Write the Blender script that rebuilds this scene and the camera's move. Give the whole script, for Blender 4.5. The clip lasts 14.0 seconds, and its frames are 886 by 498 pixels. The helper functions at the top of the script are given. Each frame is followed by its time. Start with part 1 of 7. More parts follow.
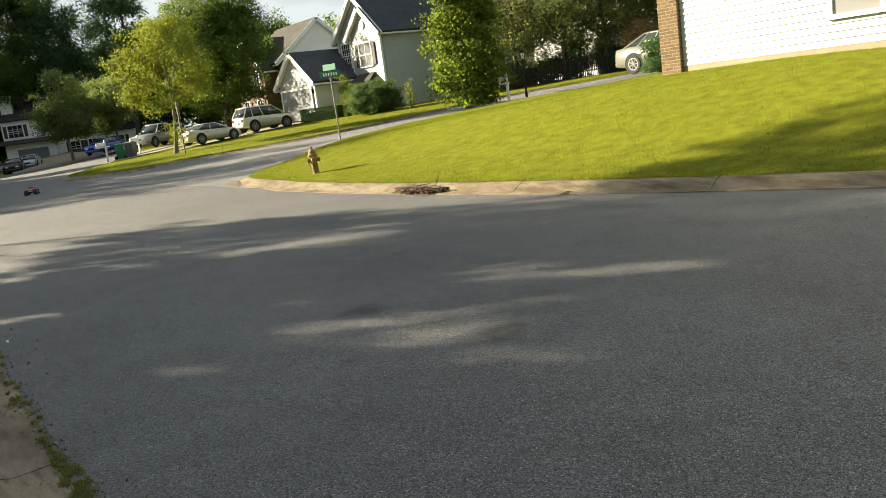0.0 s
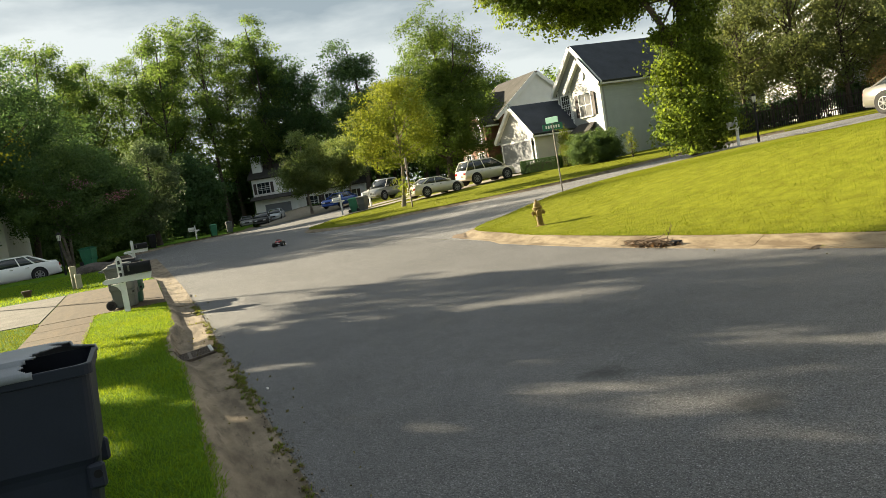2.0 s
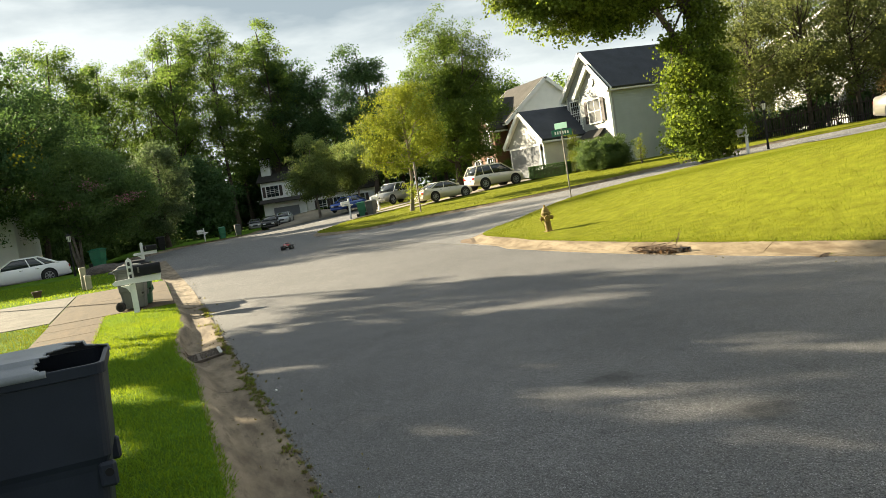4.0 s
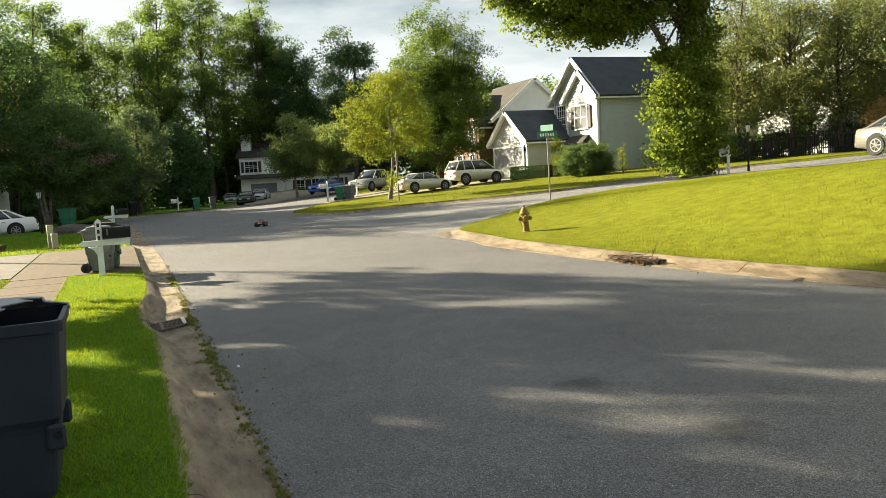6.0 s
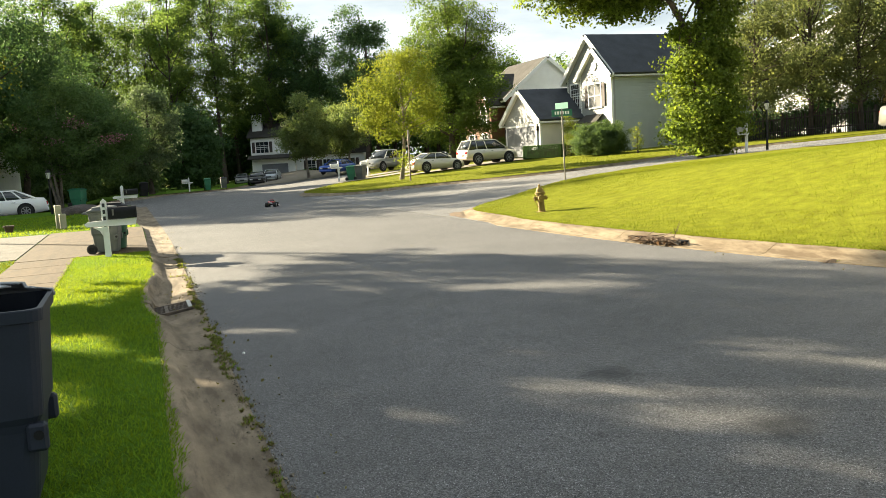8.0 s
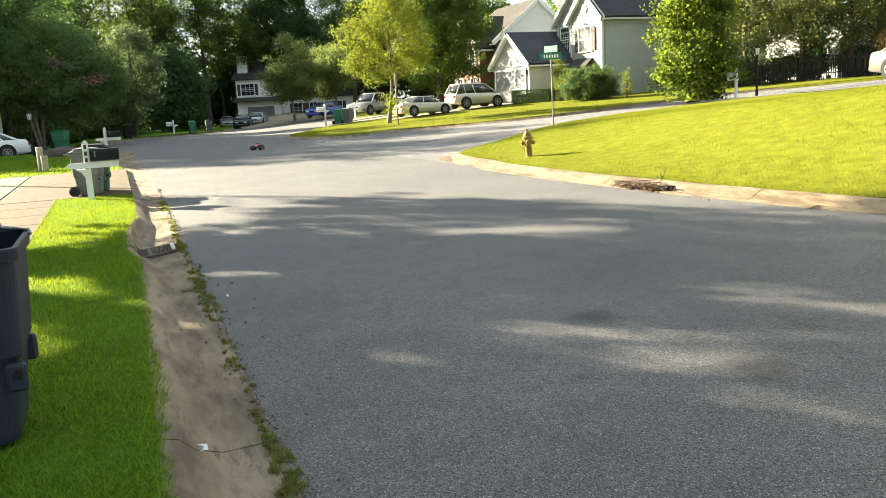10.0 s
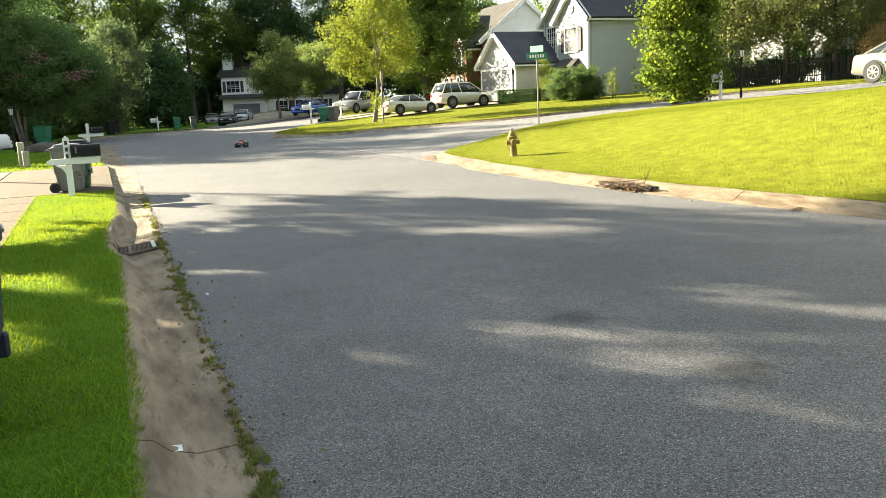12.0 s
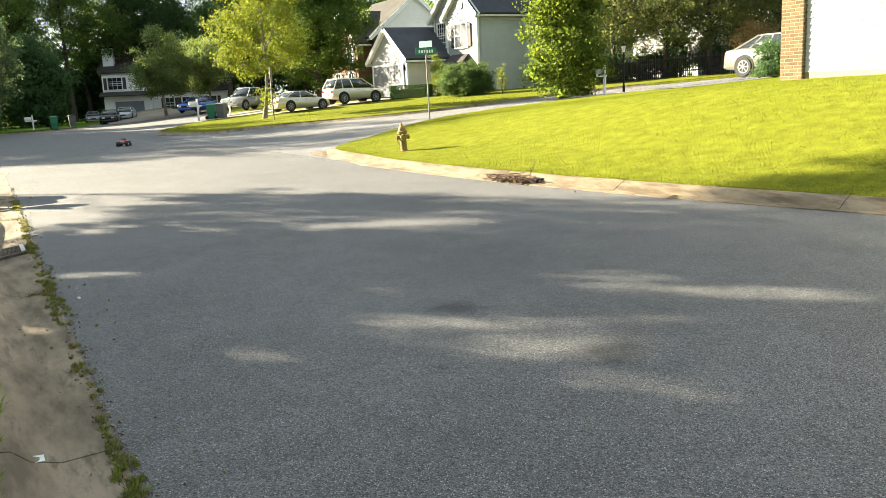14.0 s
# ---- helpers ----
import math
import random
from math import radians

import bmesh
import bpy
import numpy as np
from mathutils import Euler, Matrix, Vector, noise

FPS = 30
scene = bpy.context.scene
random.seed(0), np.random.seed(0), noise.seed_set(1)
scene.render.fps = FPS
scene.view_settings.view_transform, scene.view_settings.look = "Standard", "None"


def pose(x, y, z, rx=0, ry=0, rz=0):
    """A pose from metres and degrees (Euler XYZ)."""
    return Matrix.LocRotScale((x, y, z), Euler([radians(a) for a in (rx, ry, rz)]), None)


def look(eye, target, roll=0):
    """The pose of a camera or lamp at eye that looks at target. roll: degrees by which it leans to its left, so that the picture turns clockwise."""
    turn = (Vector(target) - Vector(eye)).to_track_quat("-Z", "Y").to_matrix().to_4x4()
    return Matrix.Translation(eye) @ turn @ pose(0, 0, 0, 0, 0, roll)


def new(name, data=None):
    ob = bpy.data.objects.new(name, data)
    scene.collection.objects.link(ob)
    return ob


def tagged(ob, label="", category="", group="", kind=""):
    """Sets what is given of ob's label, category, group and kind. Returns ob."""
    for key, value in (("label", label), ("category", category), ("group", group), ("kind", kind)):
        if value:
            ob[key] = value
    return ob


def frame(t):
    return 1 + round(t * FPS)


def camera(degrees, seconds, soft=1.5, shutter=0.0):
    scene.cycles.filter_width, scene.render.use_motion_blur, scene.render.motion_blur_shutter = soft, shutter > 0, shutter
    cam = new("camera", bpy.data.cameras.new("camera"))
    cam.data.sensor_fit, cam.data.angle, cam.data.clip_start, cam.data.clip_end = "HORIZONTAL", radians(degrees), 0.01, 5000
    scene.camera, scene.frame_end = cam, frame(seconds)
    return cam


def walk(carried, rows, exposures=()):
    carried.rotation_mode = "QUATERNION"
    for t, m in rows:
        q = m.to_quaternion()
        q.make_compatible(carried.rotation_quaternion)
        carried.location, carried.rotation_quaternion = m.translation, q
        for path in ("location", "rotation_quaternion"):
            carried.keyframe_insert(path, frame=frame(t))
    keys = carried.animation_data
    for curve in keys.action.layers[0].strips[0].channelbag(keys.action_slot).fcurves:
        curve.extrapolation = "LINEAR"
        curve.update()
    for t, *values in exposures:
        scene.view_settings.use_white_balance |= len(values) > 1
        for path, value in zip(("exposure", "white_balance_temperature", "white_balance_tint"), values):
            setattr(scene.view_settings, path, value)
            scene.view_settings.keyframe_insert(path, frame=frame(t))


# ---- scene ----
# camera and its way; path and place are drawn in units of PLAN metres
PLAN = 1.13
LENS = 56.26
PATH = (
    (0, (0.261, -0.312, 1.561), (1.370, 1.313, 1.198), -7.59),
    (0.5, (0.255, -0.219, 1.574), (1.225, 1.505, 1.282), -8.86),
    (1, (0.183, -0.161, 1.615), (1.033, 1.631, 1.358), -9.30),
    (1.5, (0.141, -0.163, 1.651), (0.814, 1.708, 1.437), -9.52),
    (2, (0.145, -0.164, 1.654), (0.826, 1.709, 1.482), -9.17),
    (4.5, (0.119, -0.195, 1.653), (0.783, 1.685, 1.496), -8.59),
    (5, (0.133, -0.182, 1.643), (0.819, 1.689, 1.474), -7.57),
    (5.5, (0.135, -0.172, 1.634), (0.847, 1.689, 1.458), -5.16),
    (6, (0.122, -0.063, 1.621), (0.845, 1.793, 1.440), -3.29),
    (6.5, (0.063, 0.101, 1.619), (0.800, 1.951, 1.428), -2.98),
    (7, (0.079, 0.210, 1.607), (0.819, 2.057, 1.404), -2.95),
    (7.5, (0.171, 0.303, 1.603), (0.851, 2.173, 1.396), -3.14),
    (8, (0.235, 0.346, 1.584), (0.928, 2.208, 1.358), -3.39),
    (8.5, (0.258, 0.353, 1.574), (0.957, 2.201, 1.266), -4.48),
    (11, (0.277, 0.376, 1.554), (0.999, 2.207, 1.196), -2.06),
    (11.5, (0.288, 0.381, 1.550), (1.020, 2.208, 1.190), -2.09),
    (12, (0.310, 0.384, 1.559), (1.049, 2.207, 1.197), -2.45),
    (12.5, (0.320, 0.368, 1.551), (1.065, 2.188, 1.186), -2.41),
    (13, (0.320, 0.357, 1.552), (1.086, 2.167, 1.185), -2.38),
    (13.5, (0.351, 0.367, 1.548), (1.142, 2.167, 1.181), -2.76),
    (14, (0.414, 0.333, 1.530), (1.372, 2.047, 1.148), -2.74),
)
cam = camera(LENS, 14.0, soft=0.75)
walk(cam, [(t, look(Vector(eye) * PLAN, Vector(to) * PLAN, roll)) for t, eye, to, roll in PATH],
     [(0.0, 2.17, 6600, 4), (0.25, 1.75, 6600, 4), (0.5, 1.60, 6600, 4), (1.0, 1.87, 6600, 4), (2.0, 2.15, 6640, 4), (4.5, 2.37, 6680, 4), (6.5, 2.35, 6720, 4), (8.0, 2.60, 6600, 4), (8.5, 2.79, 6560, 4), (11.0, 3.00, 6400, 4), (14.0, 2.98, 6380, 4)])

# sky, sun, exposure
SUN_FROM = Vector((-0.589, 0.808, 0.0)).normalized()
SUN_UP = radians(20.0)
sun_way = Vector((SUN_FROM.x * math.cos(SUN_UP), SUN_FROM.y * math.cos(SUN_UP), math.sin(SUN_UP)))

world = bpy.data.worlds.new("sky")
scene.world = world
world.use_nodes = True
wn, wl = world.node_tree.nodes, world.node_tree.links
wn.clear()
w_out = wn.new("ShaderNodeOutputWorld")
w_bg = wn.new("ShaderNodeBackground")
w_sky = wn.new("ShaderNodeTexSky")
w_sky.sky_type = "NISHITA"
w_sky.sun_disc = False
w_sky.sun_elevation = SUN_UP
w_sky.sun_rotation = math.atan2(SUN_FROM.x, SUN_FROM.y)
w_bg.inputs["Strength"].default_value = 0.05
# broken evening cloud: bright haze low down, blue-grey banks above
w_geo = wn.new("ShaderNodeTexCoord")
w_map = wn.new("ShaderNodeMapping")
w_map.inputs["Scale"].default_value = (1.0, 1.0, 3.6)
w_map.inputs["Location"].default_value = (0.35, 0.1, 0.2)
w_noise = wn.new("ShaderNodeTexNoise")
w_noise.inputs["Scale"].default_value = 2.1
w_noise.inputs["Detail"].default_value = 8.0
w_noise.inputs["Roughness"].default_value = 0.55
w_sep = wn.new("ShaderNodeSeparateXYZ")
w_high = wn.new("ShaderNodeMapRange")
w_high.inputs["From Min"].default_value, w_high.inputs["From Max"].default_value = 0.1, 0.24
w_high.inputs["To Min"].default_value, w_high.inputs["To Max"].default_value = -0.14, 0.26
w_over = wn.new("ShaderNodeMapRange")
w_over.inputs["From Min"].default_value, w_over.inputs["From Max"].default_value = 0.3, 0.6
w_over.inputs["To Min"].default_value, w_over.inputs["To Max"].default_value = 0.0, -0.2
w_bank = wn.new("ShaderNodeMath")
w_dot = wn.new("ShaderNodeVectorMath")
w_dot.operation = "DOT_PRODUCT"
w_dot.inputs[1].default_value = sun_way
w_haze = wn.new("ShaderNodeMapRange")
w_haze.inputs["From Min"].default_value, w_haze.inputs["From Max"].default_value = 0.66, 0.84
w_haze.inputs["To Min"].default_value, w_haze.inputs["To Max"].default_value = 0.0, -0.3
w_veil = wn.new("ShaderNodeMath")
w_add = wn.new("ShaderNodeMath")
w_ramp = wn.new("ShaderNodeValToRGB")
w_ramp.color_ramp.elements[0].position = 0.42
w_ramp.color_ramp.elements[1].position = 0.6
w_cloud = wn.new("ShaderNodeMix")
w_cloud.data_type = "RGBA"
w_cloud.inputs[6].default_value = (3.75, 3.91, 4.06, 1.0)
w_cloud.inputs[7].default_value = (1.65, 1.92, 2.2, 1.0)
w_mix = wn.new("ShaderNodeMix")
w_mix.data_type = "RGBA"
w_mix.inputs[0].default_value = 0.935
wl.new(w_geo.outputs["Generated"], w_map.inputs["Vector"])
wl.new(w_map.outputs["Vector"], w_noise.inputs["Vector"])
wl.new(w_geo.outputs["Generated"], w_sep.inputs[0])
wl.new(w_sep.outputs["Z"], w_high.inputs["Value"])
wl.new(w_noise.outputs["Fac"], w_add.inputs[0])
wl.new(w_sep.outputs["Z"], w_over.inputs["Value"])
wl.new(w_high.outputs["Result"], w_bank.inputs[0])
wl.new(w_over.outputs["Result"], w_bank.inputs[1])
wl.new(w_geo.outputs["Generated"], w_dot.inputs[0])
wl.new(w_dot.outputs["Value"], w_haze.inputs["Value"])
wl.new(w_bank.outputs[0], w_veil.inputs[0])
wl.new(w_haze.outputs["Result"], w_veil.inputs[1])
wl.new(w_veil.outputs[0], w_add.inputs[1])
wl.new(w_add.outputs[0], w_ramp.inputs["Fac"])
wl.new(w_ramp.outputs["Color"], w_cloud.inputs[0])
wl.new(w_sky.outputs["Color"], w_mix.inputs[6])
wl.new(w_cloud.outputs[2], w_mix.inputs[7])
wl.new(w_mix.outputs[2], w_bg.inputs["Color"])
wl.new(w_bg.outputs["Background"], w_out.inputs["Surface"])

sun_lamp = bpy.data.lights.new("sun", "SUN")
sun_lamp.energy = 4.9
sun_lamp.angle = radians(0.5)
sun_lamp.color = (1.0, 0.85, 0.63)
sun = new("sun", sun_lamp)
sun.matrix_world = look(sun_way * 100, (0, 0, 0))


# ---- materials ----
def surface(name, colour, rough=0.8, dark=0.7, light=1.15, scale=3.0, fine=40.0, bump=0.2, metal=0.0, spread=0.0, coat=0.0, depth=0.01, gloss=0.5):
    """A painted or natural surface: its colour varied at two scales, with fine relief."""
    m = bpy.data.materials.new(name)
    m.use_nodes = True
    n, l = m.node_tree.nodes, m.node_tree.links
    b = n["Principled BSDF"]
    tc = n.new("ShaderNodeTexCoord")
    big = n.new("ShaderNodeTexNoise")
    big.inputs["Scale"].default_value = scale
    big.inputs["Detail"].default_value = 5.0
    small = n.new("ShaderNodeTexNoise")
    small.inputs["Scale"].default_value = fine
    small.inputs["Detail"].default_value = 3.0
    l.new(tc.outputs["Object"], big.inputs["Vector"])
    l.new(tc.outputs["Object"], small.inputs["Vector"])
    ramp = n.new("ShaderNodeMapRange")
    ramp.inputs["From Min"].default_value, ramp.inputs["From Max"].default_value = 0.3, 0.7
    ramp.inputs["To Min"].default_value, ramp.inputs["To Max"].default_value = dark, light
    l.new(big.outputs["Fac"], ramp.inputs["Value"])
    ramp2 = n.new("ShaderNodeMapRange")
    ramp2.inputs["From Min"].default_value, ramp2.inputs["From Max"].default_value = 0.3, 0.7
    ramp2.inputs["To Min"].default_value, ramp2.inputs["To Max"].default_value = (1 + dark) / 2, (1 + light) / 2
    l.new(small.outputs["Fac"], ramp2.inputs["Value"])
    mul = n.new("ShaderNodeMath")
    mul.operation = "MULTIPLY"
    l.new(ramp.outputs["Result"], mul.inputs[0])
    l.new(ramp2.outputs["Result"], mul.inputs[1])
    last = mul
    if spread:
        info = n.new("ShaderNodeObjectInfo")
        r3 = n.new("ShaderNodeMapRange")
        r3.inputs["To Min"].default_value, r3.inputs["To Max"].default_value = 1 - spread, 1 + spread
        l.new(info.outputs["Random"], r3.inputs["Value"])
        last = n.new("ShaderNodeMath")
        last.operation = "MULTIPLY"
        l.new(mul.outputs[0], last.inputs[0])
        l.new(r3.outputs["Result"], last.inputs[1])
    mix = n.new("ShaderNodeVectorMath")
    mix.operation = "SCALE"
    mix.inputs[0].default_value = colour[:3]
    l.new(last.outputs[0], mix.inputs["Scale"])
    l.new(mix.outputs[0], b.inputs["Base Color"])
    b.inputs["Roughness"].default_value = rough
    b.inputs["Metallic"].default_value = metal
    b.inputs["Coat Weight"].default_value = coat
    b.inputs["Specular IOR Level"].default_value = gloss
    if bump:
        bp = n.new("ShaderNodeBump")
        bp.inputs["Strength"].default_value = bump
        bp.inputs["Distance"].default_value = depth
        l.new(small.outputs["Fac"], bp.inputs["Height"])
        l.new(bp.outputs["Normal"], b.inputs["Normal"])
    return m


def leafy(name, colour, through_colour, share=0.45, vary=0.26, gloss=0.06):
    """Leaves: dull green that lets light through."""
    m = bpy.data.materials.new(name)
    m.use_nodes = True
    n, l = m.node_tree.nodes, m.node_tree.links
    n.clear()
    out = n.new("ShaderNodeOutputMaterial")
    geo = n.new("ShaderNodeNewGeometry")
    r = n.new("ShaderNodeMapRange")
    r.inputs["To Min"].default_value, r.inputs["To Max"].default_value = 1 - vary, 1 + vary
    l.new(geo.outputs["Random Per Island"], r.inputs["Value"])
    # broad drift through the crown, towards yellow or towards a cooler green
    tc = n.new("ShaderNodeTexCoord")
    drift = n.new("ShaderNodeTexNoise")
    drift.inputs["Scale"].default_value = 0.55
    drift.inputs["Detail"].default_value = 3.0
    l.new(tc.outputs["Object"], drift.inputs["Vector"])
    dr = n.new("ShaderNodeMapRange")
    dr.inputs["From Min"].default_value, dr.inputs["From Max"].default_value = 0.3, 0.7
    l.new(drift.outputs["Fac"], dr.inputs["Value"])
    made = []
    for col in (colour, through_colour):
        hue = n.new("ShaderNodeMix")
        hue.data_type = "RGBA"
        hue.inputs[6].default_value = (col[0] * 0.88, col[1] * 0.97, col[2] * 1.12, 1.0)
        hue.inputs[7].default_value = (col[0] * 1.1, col[1] * 1.04, col[2] * 0.95, 1.0)
        l.new(dr.outputs["Result"], hue.inputs[0])
        s = n.new("ShaderNodeVectorMath")
        s.operation = "SCALE"
        l.new(hue.outputs[2], s.inputs[0])
        l.new(r.outputs["Result"], s.inputs["Scale"])
        made.append(s)
    d = n.new("ShaderNodeBsdfPrincipled")
    d.inputs["Roughness"].default_value = 0.55
    d.inputs["Specular IOR Level"].default_value = gloss
    tr = n.new("ShaderNodeBsdfTranslucent")
    l.new(made[0].outputs[0], d.inputs["Base Color"])
    l.new(made[1].outputs[0], tr.inputs["Color"])
    mix = n.new("ShaderNodeMixShader")
    mix.inputs[0].default_value = share
    l.new(d.outputs[0], mix.inputs[1])
    l.new(tr.outputs[0], mix.inputs[2])
    l.new(mix.outputs[0], out.inputs["Surface"])
    return m


def stained(name, clean, dirty):
    """Cast concrete: sandy grain, brown stains drawn out along the street, darker from piece to piece."""
    m = surface(name, clean, 0.9, 0.91, 1.07, 6.0, 70.0, 0.5, depth=0.004, spread=0.08, gloss=0.25)
    n, l = m.node_tree.nodes, m.node_tree.links
    b = n["Principled BSDF"]
    old = b.inputs["Base Color"].links[0].from_socket
    tc = n.new("ShaderNodeTexCoord")
    mp = n.new("ShaderNodeMapping")
    mp.inputs["Scale"].default_value = (3.6, 0.9, 2.0)
    st = n.new("ShaderNodeTexNoise")
    st.inputs["Scale"].default_value = 1.1
    st.inputs["Detail"].default_value = 8.0
    st.inputs["Roughness"].default_value = 0.62
    l.new(tc.outputs["Object"], mp.inputs["Vector"])
    l.new(mp.outputs["Vector"], st.inputs["Vector"])
    r = n.new("ShaderNodeMapRange")
    r.inputs["From Min"].default_value, r.inputs["From Max"].default_value = 0.42, 0.62
    r.inputs["To Max"].default_value = 0.9
    l.new(st.outputs["Fac"], r.inputs["Value"])
    # small blots and tyre scuffs over the broad stains
    blot = n.new("ShaderNodeTexNoise")
    blot.inputs["Scale"].default_value = 2.6
    blot.inputs["Detail"].default_value = 10.0
    blot.inputs["Roughness"].default_value = 0.72
    l.new(mp.outputs["Vector"], blot.inputs["Vector"])
    rb = n.new("ShaderNodeMapRange")
    rb.inputs["From Min"].default_value, rb.inputs["From Max"].default_value = 0.49, 0.63
    rb.inputs["To Max"].default_value = 0.8
    l.new(blot.outputs["Fac"], rb.inputs["Value"])
    both = n.new("ShaderNodeMath")
    both.operation = "MAXIMUM"
    l.new(r.outputs["Result"], both.inputs[0])
    l.new(rb.outputs["Result"], both.inputs[1])
    mx = n.new("ShaderNodeMix")
    mx.data_type = "RGBA"
    mx.inputs[7].default_value = (*dirty, 1)
    l.new(both.outputs[0], mx.inputs[0])
    l.new(old, mx.inputs[6])
    l.new(mx.outputs[2], b.inputs["Base Color"])
    return m


def tarmac(name, grey):
    """Worn asphalt: single stones of different greys in the binder, smudges and a few oil stains."""
    m = bpy.data.materials.new(name)
    m.use_nodes = True
    n, l = m.node_tree.nodes, m.node_tree.links
    b = n["Principled BSDF"]
    tc = n.new("ShaderNodeTexCoord")
    stones = n.new("ShaderNodeTexVoronoi")
    stones.inputs["Scale"].default_value = 145.0
    grit = n.new("ShaderNodeTexNoise")
    grit.inputs["Scale"].default_value = 210.0
    smudge = n.new("ShaderNodeTexNoise")
    smudge.inputs["Scale"].default_value = 0.55
    smudge.inputs["Detail"].default_value = 6.0
    patch = n.new("ShaderNodeTexNoise")
    patch.inputs["Scale"].default_value = 3.2
    patch.inputs["Detail"].default_value = 5.0
    for node in (stones, grit, smudge, patch):
        l.new(tc.outputs["Object"], node.inputs["Vector"])
    sep = n.new("ShaderNodeSeparateColor")
    l.new(stones.outputs["Color"], sep.inputs["Color"])
    value = None
    for socket, lo, hi, a, z in ((sep.outputs["Red"], 0.0, 1.0, 0.26, 1.77), (grit.outputs["Fac"], 0.3, 0.7, 0.75, 1.25), (smudge.outputs["Fac"], 0.3, 0.7, 0.82, 1.18), (patch.outputs["Fac"], 0.3, 0.7, 0.88, 1.12)):
        r = n.new("ShaderNodeMapRange")
        r.inputs["From Min"].default_value, r.inputs["From Max"].default_value = lo, hi
        r.inputs["To Min"].default_value, r.inputs["To Max"].default_value = a, z
        l.new(socket, r.inputs["Value"])
        if value is None:
            value = r.outputs["Result"]
        else:
            mu = n.new("ShaderNodeMath")
            mu.operation = "MULTIPLY"
            l.new(value, mu.inputs[0])
            l.new(r.outputs["Result"], mu.inputs[1])
            value = mu.outputs[0]
    # pale flecks of bare stone
    fleck = n.new("ShaderNodeMapRange")
    fleck.inputs["From Min"].default_value, fleck.inputs["From Max"].default_value = 0.92, 1.0
    fleck.inputs["To Max"].default_value = 3.4
    bare = n.new("ShaderNodeTexVoronoi")
    bare.inputs["Scale"].default_value = 215.0
    l.new(tc.outputs["Object"], bare.inputs["Vector"])
    sep_bare = n.new("ShaderNodeSeparateColor")
    l.new(bare.outputs["Color"], sep_bare.inputs["Color"])
    l.new(sep_bare.outputs["Green"], fleck.inputs["Value"])
    add = n.new("ShaderNodeMath")
    l.new(value, add.inputs[0])
    l.new(fleck.outputs["Result"], add.inputs[1])
    # oil stains with ragged edges
    warp = n.new("ShaderNodeVectorMath")
    warp.operation = "MULTIPLY_ADD"
    warp.inputs[1].default_value = (0.5, 0.5, 0.0)
    l.new(patch.outputs["Color"], warp.inputs[0])
    l.new(tc.outputs["Object"], warp.inputs[2])
    last = add.outputs[0]
    for x, y, size, least in ((3.42, 5.39, 0.24, 0.4), (3.6, 3.95, 0.24, 0.4), (2.2, 3.1, 0.18, 1.25), (2.75, 4.35, 0.1, 0.7)):
        far = n.new("ShaderNodeVectorMath")
        far.operation = "DISTANCE"
        far.inputs[1].default_value = (x, y, 0.0)
        l.new(warp.outputs[0], far.inputs[0])
        rr = n.new("ShaderNodeMapRange")
        rr.inputs["From Min"].default_value, rr.inputs["From Max"].default_value = size * 0.35, size
        rr.inputs["To Min"].default_value, rr.inputs["To Max"].default_value = least, 1.0
        l.new(far.outputs["Value"], rr.inputs["Value"])
        mu = n.new("ShaderNodeMath")
        mu.operation = "MULTIPLY"
        l.new(last, mu.inputs[0])
        l.new(rr.outputs["Result"], mu.inputs[1])
        last = mu.outputs[0]
    col = n.new("ShaderNodeVectorMath")
    col.operation = "SCALE"
    col.inputs[0].default_value = (grey * 1.02, grey, grey * 1.02)
    l.new(last, col.inputs["Scale"])
    l.new(col.outputs[0], b.inputs["Base Color"])
    b.inputs["Roughness"].default_value = 0.72
    b.inputs["Specular IOR Level"].default_value = 0.5
    bp = n.new("ShaderNodeBump")
    bp.inputs["Strength"].default_value = 0.8
    bp.inputs["Distance"].default_value = 0.006
    l.new(stones.outputs["Distance"], bp.inputs["Height"])
    l.new(bp.outputs["Normal"], b.inputs["Normal"])
    return m


def glassy(name, colour=(0.02, 0.025, 0.03)):
    m = bpy.data.materials.new(name)
    m.use_nodes = True
    b = m.node_tree.nodes["Principled BSDF"]
    b.inputs["Base Color"].default_value = (*colour, 1)
    b.inputs["Roughness"].default_value = 0.06
    b.inputs["Specular IOR Level"].default_value = 0.8
    return m


M_GRASS = surface("lawn_soil_and_grass", (0.146, 0.157, 0.015), 0.95, 0.74, 1.18, 4.0, 30.0, 0.8, depth=0.04, gloss=0.03)
M_VERGE = surface("verge_soil_and_grass", (0.075, 0.14, 0.014), 0.95, 0.7, 1.2, 1.5, 24.0, 0.8, depth=0.04, gloss=0.03)
M_ASPHALT = tarmac("asphalt", 0.086)
M_LANE = tarmac("old_asphalt", 0.12)
M_CONCRETE = stained("worn_concrete", (0.25, 0.2, 0.142), (0.096, 0.074, 0.052))
M_KERB = stained("tan_kerb_concrete", (0.215, 0.172, 0.116), (0.085, 0.06, 0.036))
# near driveway and pavement: base colours darkened to take in the slabs' partial shade
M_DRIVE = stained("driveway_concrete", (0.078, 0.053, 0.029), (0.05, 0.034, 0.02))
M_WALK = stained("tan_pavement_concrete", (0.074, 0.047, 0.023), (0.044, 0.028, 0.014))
M_WHITE = surface("white_paint", (0.78, 0.78, 0.76), 0.5, 0.92, 1.03, 2.0, 30.0, 0.1, spread=0.02)
M_TRIM = surface("white_trim", (0.8, 0.8, 0.79), 0.45, 0.95, 1.02, 2.0, 30.0, 0.05)
